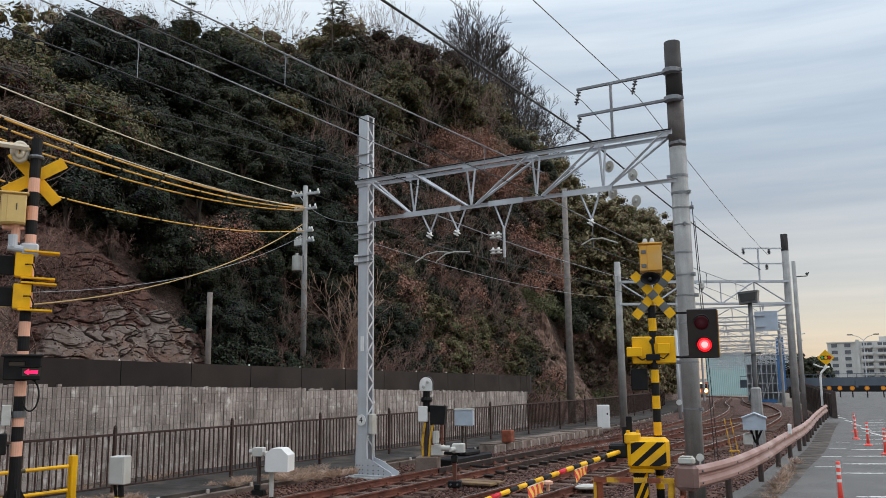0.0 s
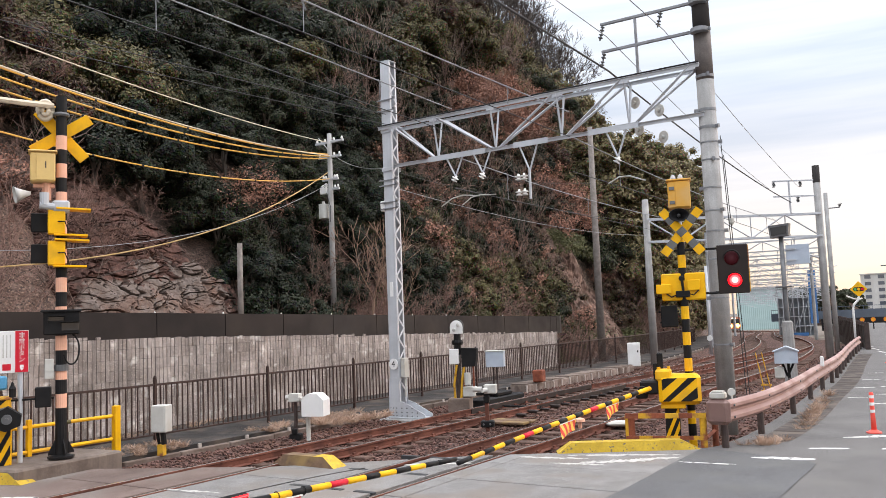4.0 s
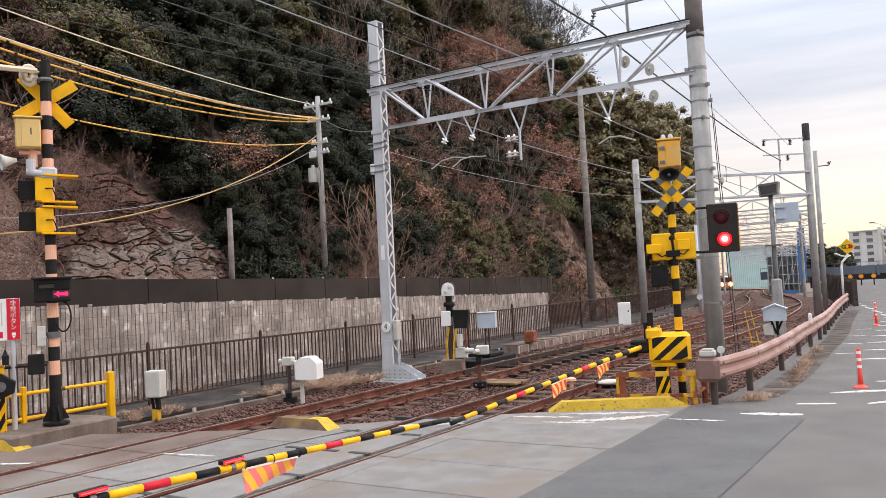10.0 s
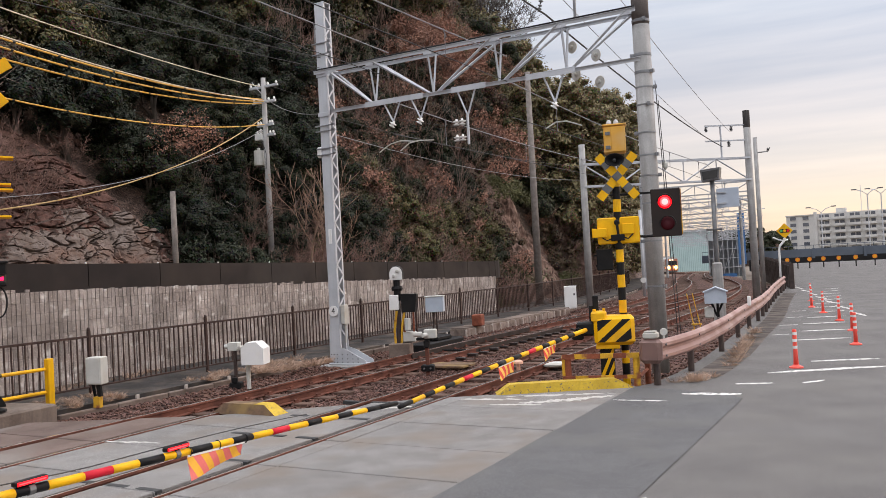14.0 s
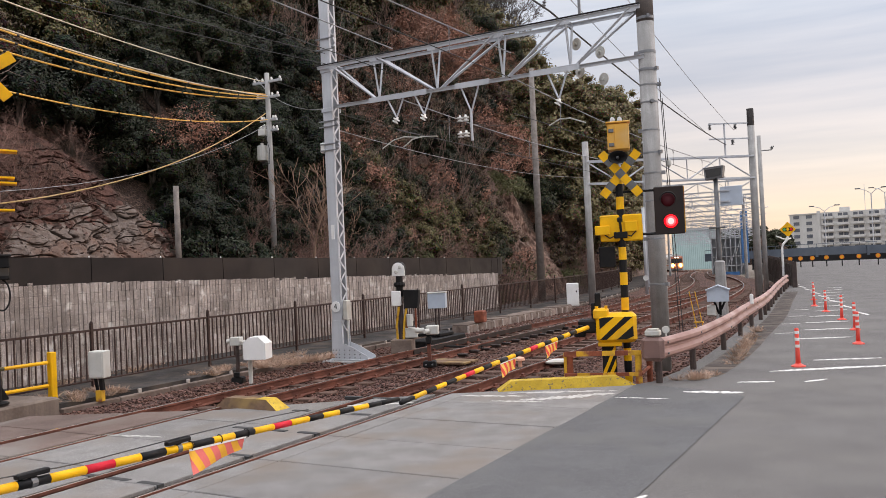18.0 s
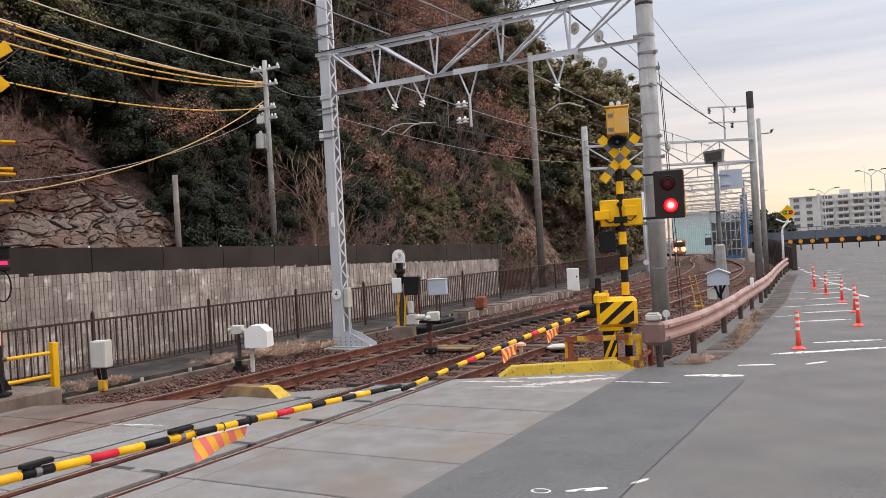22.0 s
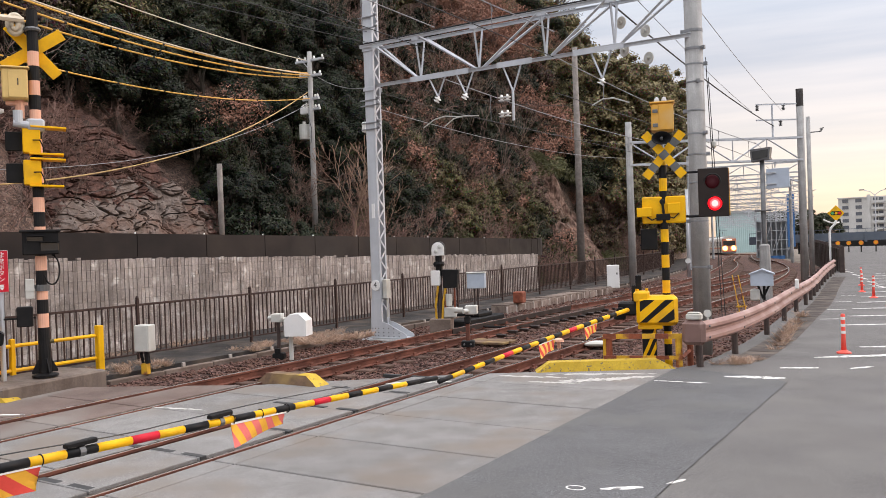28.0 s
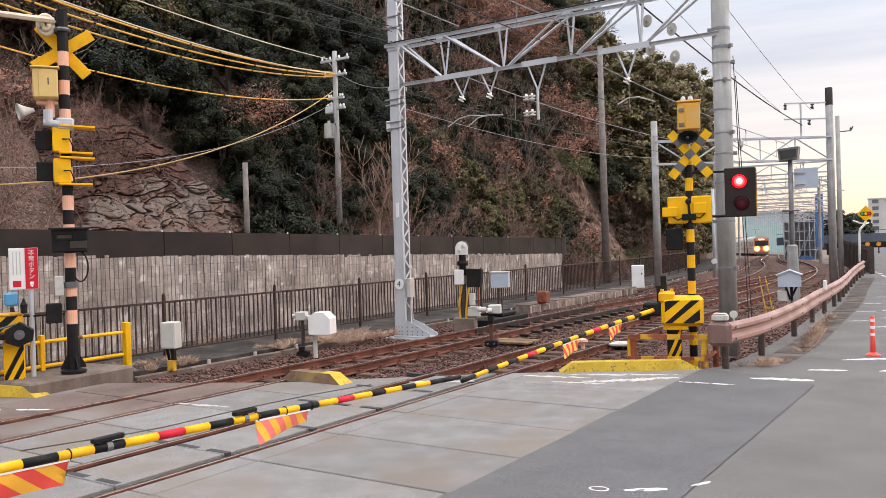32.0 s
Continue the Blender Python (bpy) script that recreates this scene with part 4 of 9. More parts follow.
def branches(seed, height, levels=5, spread=0.5, r0=0.12, up=0.25, kids=(3, 4), seg=4, thin=0.009, stem=0.36):
    """A bare tree or shrub: tapered, upswept limbs that fork into fine twigs."""
    rg = random.Random(seed)
    ml = Mesh()

    def grow(p, d, length, r, lev):
        pts, rs = [p], [r]
        steps = 4 if lev < 2 else (3 if lev < levels - 1 else 2)
        for i in range(steps):
            d = (d + Vector((rg.gauss(0, 0.09), rg.gauss(0, 0.09), rg.gauss(0, 0.05) + up * 0.22))).normalized()
            p = p + d * length / steps
            pts.append(p)
            rs.append(max(thin, r * (1 - 0.42 * (i + 1) / steps)))
        ml.tube(pts, rs, 6 if lev == 0 else (4 if lev == 1 else 3), False)
        if lev >= levels:
            return
        turn = rg.uniform(0, 6.28)
        for q_ in range(rg.randint(*kids)):
            ax = d.orthogonal().normalized()
            ax.rotate(Matrix.Rotation(turn + q_ * 2.4, 3, d))
            lead = q_ == 0
            nd_ = (d + ax * rg.uniform(0.6, 1.15) * spread * (0.7 if lead else 1.45) + Vector((0, 0, up * 0.6))).normalized()
            at = len(pts) - 1 if q_ < 2 else rg.randint(max(1, steps - 2), steps)
            grow(pts[at], nd_, length * (rg.uniform(0.74, 0.88) if lead else rg.uniform(0.55, 0.8)), max(thin, rs[at] * (0.85 if lead else 0.66)), lev + 1)

    grow(Vector((0, 0, 0)), Vector((0, 0, 1)), height * stem, r0, 0)
    return ml


ball = bmesh.new()
bmesh.ops.create_icosphere(ball, subdivisions=2, radius=1.0)
BALL = (np.array([tuple(v.co) for v in ball.verts]), np.array([[v.index for v in f.verts] for f in ball.faces]))
ball.clear()
bmesh.ops.create_icosphere(ball, subdivisions=1, radius=1.0)
BALL_FAR = (np.array([tuple(v.co) for v in ball.verts]), np.array([[v.index for v in f.verts] for f in ball.faces]))
ball.free()


def crown_mesh(name, seed, rad, lobes, leaves, size, flat_=0.8, droop=-0.3, heart=BALL):
    """A broadleaf crown: rounded leafy clumps of uneven size, close-packed hearts coloured dark as a shaded inside,
    loose leaves round them, dark gaps between.
    """
    rg = np.random.RandomState(seed)
    i_ = np.arange(lobes)
    h_ = 1 - (1 - droop) * (i_ + 0.5) / lobes
    th = i_ * 2.39996 + rg.uniform(-0.35, 0.35, lobes)
    d_ = np.stack([np.cos(th) * np.sqrt(1 - h_ ** 2), np.sin(th) * np.sqrt(1 - h_ ** 2), h_], 1) + rg.normal(size=(lobes, 3)) * 0.10
    d_ /= np.linalg.norm(d_, axis=1)[:, None]
    cen = d_ * rad * (0.52 + 0.34 * rg.rand(lobes))[:, None] * np.array([1, 1, flat_])
    lr = rad * (0.16 + 0.24 * rg.rand(lobes) ** 1.4)
    ball_v, ball_f = heart
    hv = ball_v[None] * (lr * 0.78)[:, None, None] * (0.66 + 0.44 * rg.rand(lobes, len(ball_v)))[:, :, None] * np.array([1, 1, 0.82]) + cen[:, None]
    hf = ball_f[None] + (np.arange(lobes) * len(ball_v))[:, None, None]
    # loose leaves
    N = lobes * leaves
    c, r_ = np.repeat(cen, leaves, 0), np.repeat(lr, leaves)
    o_ = rg.normal(size=(N, 3)) + np.repeat(d_, leaves, 0) * 0.7 + np.array([0, 0, 0.30])
    o_ /= np.linalg.norm(o_, axis=1)[:, None]
    p = c + o_ * (r_ * (0.66 + 0.66 * rg.rand(N) ** 1.2))[:, None] * np.array([1, 1, 0.85])
    nrm = o_ * 0.9 + rg.normal(size=(N, 3)) * 0.33 + np.array([0, 0, 0.25])
    nrm /= np.linalg.norm(nrm, axis=1)[:, None]
    a = np.cross(nrm, rg.normal(size=(N, 3)))
    a /= np.linalg.norm(a, axis=1)[:, None]
    b = np.cross(nrm, a)
    L = size * (0.6 + 0.8 * rg.rand(N))[:, None]
    v = np.stack([p - a * L - b * L * 0.5, p - a * L * 0.5 + b * L * 0.65, p + a * L * 1.15 + nrm * L * 0.2], 1).reshape(-1, 3)
    return leafy(name, v, hv.reshape(-1, 3), hf.reshape(-1, 3))


def leafy(name, leaf_v, heart_v, heart_f):
    """A mesh of loose leaf triangles (first slot) and the hearts of the clumps (second slot)."""
    me = bpy.data.meshes.new(name)
    k, h_ = len(leaf_v) // 3, len(heart_f)
    me.vertices.add(len(leaf_v) + len(heart_v))
    me.vertices.foreach_set("co", np.concatenate([leaf_v, heart_v]).astype(np.float32).ravel())
    me.loops.add(3 * (k + h_))
    me.loops.foreach_set("vertex_index", np.concatenate([np.arange(3 * k), (heart_f + len(leaf_v)).ravel()]))
    me.polygons.add(k + h_)
    me.polygons.foreach_set("loop_start", np.arange(k + h_) * 3)
    me.polygons.foreach_set("loop_total", np.full(k + h_, 3))
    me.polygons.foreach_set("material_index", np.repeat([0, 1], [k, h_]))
    me.polygons.foreach_set("use_smooth", np.repeat([False, True], [k, h_]))
    me.update(calc_edges=True)
    return me


def facets(me, v, c_):
    k = len(v) // c_
    me.vertices.add(c_ * k)
    me.vertices.foreach_set("co", np.ascontiguousarray(v, dtype=np.float32).ravel())
    me.loops.add(c_ * k)
    me.loops.foreach_set("vertex_index", np.arange(c_ * k))
    me.polygons.add(k)
    me.polygons.foreach_set("loop_start", np.arange(k) * c_)
    me.polygons.foreach_set("loop_total", np.full(k, c_))
    me.update(calc_edges=True)


crowns = []
for i in range(6):
    crowns.append(crown_mesh("crown", 30 + i, 2.3, 30, 140 if i < 3 else 100, 0.051 if i < 3 else 0.065, (0.85, 1.0, 0.9, 1.1, 0.9, 1.0)[i]))
for i in range(3):
    crowns.append(crown_mesh("crown", 60 + i, 2.3, 18, 36, 0.12, (0.9, 1.1, 1.0)[i], -0.3, BALL_FAR))
for i in range(2):
    crowns.append(crown_mesh("crown", 80 + i, 2.3, 20, 92, 0.077, 0.85))
trunk_me = branches(77, 4.2, 2, 0.6, 0.16, 0.3).data("trunk")
trunk_me.materials.append(M_BARK)
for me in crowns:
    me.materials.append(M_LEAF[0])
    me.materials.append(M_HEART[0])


def tree(me_i, mat_i, p, scale, rz, label, name="tree", group="evergreen trees on the hill"):
    t = new(name)
    t.matrix_basis = RAIL @ pose(p.x, p.y, p.z, 0, 0, rz) @ Matrix.Diagonal((scale, scale, scale, 1))
    tagged(t, label, name, group)
    part("trunk", trunk_me, None, t, m=pose(0, 0, -0.3))
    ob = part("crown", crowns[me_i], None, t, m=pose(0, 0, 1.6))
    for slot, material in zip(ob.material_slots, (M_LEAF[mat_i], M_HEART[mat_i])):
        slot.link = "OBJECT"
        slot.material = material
    return t


rng = random.Random(5)
LABELS = ("evergreen tree with dense dark green leaves on the hillside", "olive-green broadleaf evergreen tree on the hillside", "deep green rounded evergreen tree on the slope",
          "tree with dull russet-brown leaves on the hilltop")
placed = []


def stem_top(s):
    """How far up the open slope of bare stems reaches."""
    return spline([(26, 4.5), (29, 6.6), (34, 8.0), (40, 9.4), (46, 9.2), (50, 5.0), (60, 3.0)], s)


def bare_zone(m, s):
    """Where rock, litter or bare brush shows instead of evergreen crowns."""
    if s < 10.5 and m < 9.5 or s < 13.5 and m < 5.5 or s < 17.3 and m < 4.4:
        return True
    if 19.5 <= s < 24 and m < 2.8 or 16.2 <= s < 24 and m < 1.6:
        return True
    if 27 < s < 50 and m < stem_top(s):
        return True
    if 50 <= s < 58 and m < 3.2:
        return True
    return s >= 62 and m < 1.2


far_parts = []
for i in range(6500):
    s = rng.uniform(-4, 120)
    m = 1.4 + 15.5 * rng.random() ** 1.1
    if bare_zone(m, s):
        continue
    p = hill_point(m, s)
    low_front = 16.5 < s < 26 and m < 5.5
    if low_front and (m < 2.0 or s < 17.6 and m < 4.4):
        continue
    sc = rng.uniform(0.50, 0.8) if low_front else (rng.uniform(0.75, 1.55) if m > 8.5 and s > 34 else rng.uniform(0.70, 1.40) if m > 8.5 else rng.uniform(0.60, 1.10)) + max(0.0, s - 50) * 0.004
    if any((p - q_).length < 0.80 * (sc + qs) + 0.25 for q_, qs in placed):
        continue
    placed.append((p, sc))
    top_edge = m > 10.5
    if s < 19 and m > 6:
        k = rng.choice((1, 1, 3, 1, 0))
    elif s < 27:
        k = rng.choice((3, 3, 1, 0, 2, 0) if top_edge else (2, 2, 2, 0, 0))
    elif s < 42:
        k = rng.choice((3, 3, 1, 0, 0) if top_edge else (0, 0, 1, 2))
    else:
        k = rng.choice((3, 3, 1, 0) if top_edge and s < 66 else (0, 1, 2, 1, 3))
    lift = rng.uniform(-0.9, 0.3) * sc
    if s < 60 and m < 15:
        tree(rng.randrange(3) + (0 if s < 27 else 3), k, p + Vector((0, 0, lift)), sc, rng.uniform(0, 360), LABELS[k])
    else:
        far_parts.append((6 + rng.randrange(3), p + Vector((0, 0, lift + 1.2 * sc)), sc, rng.uniform(0, 6.28)))
# low evergreens along the foot and a few among the bare stems
for i in range(1500):
    near = i < 320
    s, m = (rng.uniform(17.2, 27.5), rng.uniform(0.9, 5.5)) if near else (rng.uniform(26, 50), rng.uniform(1.3, 8.6))
    sc = rng.uniform(0.36, 0.62) if near else rng.uniform(0.40, 0.70)
    if near and (21.0 < s < 24.6 and m < 1.7 or s < 17.9 and m < 4.4):
        continue
    if not near and (m > 3.4 and rng.random() < 0.2 or 39.6 < s < 49.4 and m < 4.9 or 30.5 < s < 35 and m < 1.8):
        continue
    p = hill_point(m, s)
    if any((p - q_).length < (0.6 * (sc + qs) + 0.4 if near else 0.55 * (sc + qs) + 0.25) for q_, qs in placed):
        continue
    placed.append((p, sc))
    k = 2 if near else (rng.choice((1, 1, 3, 0)) if m < 3.8 and s > 29 else rng.choice((0, 3, 3, 2, 2)))
    tree(9 + rng.randrange(2), k, p + Vector((0, 0, rng.uniform(-1.1, -0.3) * sc)), sc, rng.uniform(0, 360), ("dark green evergreen bush on the lower slope", "olive-green evergreen bush on the lower slope", "deep green evergreen bush at the hill's foot", "russet-brown bush among the bare stems")[k], "bush", "evergreen bushes on the slope")
# tall trees along the foot where the line curves away
for s in range(53, 124, 3):
    for q_ in range(3):
        m = rng.uniform(0.2, 4.5)
        g_ = hill_point(m, s + rng.uniform(-1.5, 1.5))
        top_z = 14.5 + (s - 53) * 0.10 if s < 95 else 18.5 - (s - 95) * 0.3
        z_ = g_.z + 2.5
        while z_ < top_z + rng.uniform(-2.5, 0.5):
            far_parts.append((6 + rng.randrange(3), Vector((g_.x + rng.uniform(-0.6, 1.0), g_.y + rng.uniform(-1, 1), z_)), rng.uniform(0.8, 1.15), rng.uniform(0, 6.28)))
            z_ += rng.uniform(2.0, 3.0)
# the woods further back, one mass of foliage
lv, hv, hf, count = [], [], [], 0
for k, p, sc, a_ in far_parts:
    me = crowns[k]
    arr = np.empty(len(me.vertices) * 3)
    me.vertices.foreach_get("co", arr)
    arr = arr.reshape(-1, 3) * sc
    c_, s_ = math.cos(a_), math.sin(a_)
    arr = np.stack([arr[:, 0] * c_ - arr[:, 1] * s_ + p.x, arr[:, 0] * s_ + arr[:, 1] * c_ + p.y, arr[:, 2] + p.z], 1)
    split = 18 * 36 * 3
    lv.append(arr[:split])
    hv.append(arr[split:])
    hf.append((BALL_FAR[1][None] + (np.arange(18) * len(BALL_FAR[0]))[:, None, None]).reshape(-1, 3) + count)
    count += len(arr) - split
wm = leafy("far_woods", np.concatenate(lv), np.concatenate(hv), np.concatenate(hf))
wm.materials.append(leaf_mat("woodland_leaf", (0.118, 0.102, 0.048), (0.262, 0.214, 0.112), 0.0))
wm.materials.append(heart_mat("woodland_heart", (0.090, 0.076, 0.038), (0.300, 0.240, 0.130)))
woods = new("far_woods", wm)
woods.matrix_basis = RAIL
tagged(woods, "dense dark evergreen woods along the hill's crest", "woods", kind="stuff")

# ---------------------------------------------------------------- masts and the portal over the tracks
MAST = (-12.0, 16.15)
CPOLE = (-4.31, 16.31)
mast = thing("lattice_mast", "pale galvanised lattice steel catenary mast with a flared foot", "catenary mast", *MAST, -0.1)
H = 8.73
MW, MD = 0.132, 0.140           # half width and half depth of the shaft
for y in (-MD, MD):
    part("channel", Mesh().box(-MW, y - 0.007, 0.0, MW, y + 0.007, H, 0.003), M_GALV, mast)
for x in (-MW, MW):
    for y in (-MD + 0.03, MD - 0.03):
        part("corner_angle", Mesh().box(x - 0.007, y - 0.024, 0.2, x + 0.007, y + 0.024, H - 0.02, 0.003), M_GALV, mast)
lace = Mesh().box(-0.006, -0.021, 0, 0.006, 0.021, 0.345, 0.0).data("lacing_bar")
lace.materials.append(M_GALV)
z, i = 0.62, 0
while z < H - 0.3:
    for x in (-MW - 0.008, MW + 0.008):
        part("lacing_bar", lace, None, mast, m=pose(x, (-0.118 if i % 2 else 0.118), z, 43 if i % 2 == 0 else -43, 0, 0))
    z += 0.252
    i += 1
part("cap", Mesh().box(-MW - 0.012, -MD - 0.012, H, MW + 0.012, MD + 0.012, H + 0.02, 0.004), M_GALV, mast)
for z in (6.02, 6.98):
    part("clamp_plate", Mesh().box(-MW - 0.03, -MD - 0.03, z - 0.05, MW + 0.03, -MD - 0.008, z + 0.05, 0.004).box(-MW - 0.03, MD + 0.008, z - 0.05, MW + 0.03, MD + 0.03, z + 0.05, 0.004), M_GALV, mast)
for z in (7.75, 7.48, 5.75, 5.62, 5.2, 5.05):
    part("wire_bracket", Mesh().box(-MW - 0.12, -MD - 0.04, z - 0.014, MW + 0.16, -MD - 0.008, z + 0.014, 0.003).lathe([(0.03, 0), (0.045, 0.03), (0.02, 0.07)], 8, pose(MW + 0.14, -MD - 0.03, z)), M_ARM, mast, "small wire bracket with an insulator")
part("junction_box", Mesh().box(-MW - 0.12, -MD - 0.02, 5.0, -MW - 0.01, 0.06, 5.25, 0.01), M_WHITE, mast, "small white box on the mast")
ft = Mesh()
for y in (-0.155, 0.155):
    ft.prism([(-0.17, 0.0), (0.86, 0.0), (0.86, 0.10), (0.36, 0.34), (0.16, 0.40), (0.14, 0.95), (-0.14, 0.95), (-0.17, 0.5)], y - 0.008, y + 0.008, Matrix(((1, 0, 0, 0), (0, 0, 1, 0), (0, 1, 0, 0), (0, 0, 0, 1))))
part("foot_gusset", ft, M_GALV, mast, "flared riveted foot plates")
part("base_plate", Mesh().box(-0.2, -0.2, 0.0, 0.88, 0.2, 0.03, 0.005), M_GALV, mast)
for x in (-0.12, -0.04, 0.05, 0.2, 0.35, 0.5, 0.65):
    for z in (0.06, 0.14, 0.24):
        if z < 0.36 - 0.3 * max(0.0, x - 0.2):
            part("rivet", Mesh().cyl((x, -0.163, z), (x, -0.178, z), 0.014, seg=6), M_GALV_DARK, mast)
part("cable_box", Mesh().box(MW + 0.02, -0.10, 0.95, MW + 0.14, 0.08, 1.42, 0.015).cyl((MW + 0.08, 0, 0.5), (MW + 0.08, 0, 0.95), 0.025, seg=6), M_OFFWHITE, mast, "white cable box on the mast's side")
part("foot_block", Mesh().box(-0.35, -0.36, -0.25, 1.0, 0.36, -0.004, 0.02), M_CONC_POLE, mast, "concrete footing")
plate = part("number_plate", Mesh().lathe([(0.13, -0.008), (0.13, 0.008)], 20, pose(0, -0.168, 1.28, 90)), M_WHITE, mast, "round white mast plate")
part("small_plate", Mesh().box(-0.04, -0.160, 2.9, 0.05, -0.148, 3.25), M_WHITE, mast)


def text_mesh(body, size, name):
    cu = bpy.data.curves.new(name, "FONT")
    cu.body, cu.size, cu.align_x, cu.align_y, cu.extrude = body, size, "CENTER", "CENTER", 0.002
    ob = bpy.data.objects.new(name, cu)
    scene.collection.objects.link(ob)
    me = bpy.data.meshes.new_from_object(ob)
    bpy.data.objects.remove(ob)
    return me


M_INK = mat("black_ink", (0.03, 0.03, 0.03), (0.03, 0.03, 0.03), 0.6, bump=0.0)
t4 = text_mesh("4", 0.2, "digit")
t4.materials.clear()
part("digit", t4, M_INK, plate, m=pose(0, -0.180, 1.28, 90))

M_CONC_BROWN = mat("stained_pole_concrete", (0.17, 0.145, 0.135), (0.10, 0.085, 0.08), 0.85, scale=3, fine=40, bump=0.2, streak=0.4)
cp = thing("concrete_pole", "tall weathered grey concrete catenary pole with a dark top", "utility pole", *CPOLE, -0.2)
part("shaft", Mesh().cyl((0, 0, 0), (0, 0, 6.9), 0.172, 0.168, 20, True), M_CONC_POLE, cp, smooth=True)
part("stained_section", Mesh().cyl((0, 0, 6.901), (0, 0, 7.95), 0.168, 0.166, 20, True), M_CONC_BROWN, cp, "brown stained upper shaft", smooth=True)
part("top_section", Mesh().cyl((0, 0, 7.951), (0, 0, 9.14), 0.168, 0.162, 20, True), M_CONC_DARK, cp, "dark stained pole top", smooth=True)
for i, z in enumerate((1.7, 2.6, 3.35, 3.9, 4.3, 4.75, 5.3, 5.65, 5.95, 6.3, 6.98)):
    rr, hh = 0.172 - z * 0.0006, (0.03 if z > 5.9 else 0.016)
    lug = pose(0, 0, 0, 0, 0, (-20, 200, -60, 10)[i % 4])
    part("pole_band", Mesh().lathe([(rr, z - hh), (rr + 0.008, z - hh * 0.9), (rr + 0.008, z + hh * 0.9), (rr, z + hh)], 16).box(rr, -0.025, z - 0.035, rr + 0.075, 0.025, z + 0.035, 0.0, lug).cyl(lug @ Vector((rr + 0.05, -0.05, z)), lug @ Vector((rr + 0.05, 0.05, z)), 0.011, seg=6), M_ARM, cp)

portal = thing("catenary_portal", "pale steel truss portal carrying the overhead wires", "catenary truss", *MAST, 0.0)
LEN = CPOLE[0] - MAST[0]
TZ, BZ = 6.98, 6.04
TY = 0.20                       # the two top chords stand this far from the single bottom chord's line
for y in (-TY, TY):
    part("top_chord", Mesh().box(-0.2, y - 0.035, TZ - 0.008, LEN, y + 0.035, TZ + 0.0, 0.0).box(-0.2, y - 0.006, TZ - 0.075, LEN, y + 0.006, TZ - 0.008), M_GALV, portal, "steel angle")
part("cable_conduit", Mesh().tube([(-0.2, -TY - 0.02, TZ + 0.02), (LEN, -TY - 0.02, TZ + 0.02)], 0.018, 6), M_BLACK, portal, "black cable along the upper chord")
part("bottom_chord", Mesh().box(-0.2, -0.045, BZ - 0.008, LEN, 0.045, BZ + 0.0).box(-0.2, -0.006, BZ - 0.075, LEN, 0.006, BZ - 0.008), M_GALV, portal, "steel angle")
for x0, x1 in ((1.15, 2.72), (3.45, 4.3), (5.25, 6.35)):
    part("splice_plate", Mesh().box(x0, -0.055, BZ - 0.10, x1, -0.047, BZ + 0.025, 0.003).box(x0, -0.055, BZ + 0.002, x1, 0.05, BZ + 0.010), M_GALV, portal, "long bolted splice plate")


def strut(a, b, r=0.03):
    return Mesh().tube([a, b], r, 4)


NODES = (1.42, 2.98, 4.62, 6.15)
for y in (-TY, TY):
    for xa, za_, xb, zb_ in ((0.2, TZ, 1.36, BZ), (1.5, TZ, 2.92, BZ), (3.05, BZ, 4.56, TZ), (4.7, BZ, 6.08, TZ), (6.22, BZ, 7.5, TZ)):
        part("diagonal", strut((xa, y if za_ == TZ else 0.0, za_ - 0.03), (xb, y if zb_ == TZ else 0.0, zb_ - 0.03), 0.031), M_GALV, portal)
    for x in NODES:
        part("vertical", strut((x, y, TZ - 0.03), (x, 0, BZ - 0.02), 0.026), M_GALV, portal)
for x in (0.25,) + NODES + (LEN - 0.2,):
    part("cross_tie", strut((x, -TY, TZ - 0.02), (x, TY, TZ - 0.02), 0.022), M_GALV, portal)
    part("gusset", Mesh().box(x - 0.1, -TY - 0.012, TZ - 0.12, x + 0.1, -TY - 0.007, TZ - 0.01), M_GALV, portal)
INS = [(0.07, 0.0), (0.075, 0.02), (0.03, 0.035), (0.03, 0.05), (0.085, 0.07), (0.085, 0.085), (0.03, 0.1), (0.025, 0.14)]


def hanger(x, drop, double=False):
    g_ = Mesh()
    g_.tube([(x - 0.22, 0.0, BZ - 0.07), (x, 0.0, BZ - drop)], 0.022, 4).tube([(x + 0.22, 0, BZ - 0.07), (x + 0.02, 0, BZ - drop)], 0.022, 4)
    h_ = part("hanger", g_, M_GALV, portal)
    if double:
        part("drop_tube", Mesh().cyl((x, 0, BZ - drop), (x, 0, BZ - drop - 0.65), 0.03, seg=8), M_GALV, h_)
        for dz in (0.1, 0.45):
            for dx in (-0.14, -0.28):
                part("insulator", Mesh().lathe(INS, 10, pose(x + dx, 0, BZ - drop - dz - 0.1)), M_PORCELAIN, h_, smooth=True)
    else:
        part("insulator", Mesh().lathe(INS, 10, pose(x - 0.03, -0.02, BZ - drop - 0.13, 0, 35, 0)), M_PORCELAIN, h_, smooth=True)


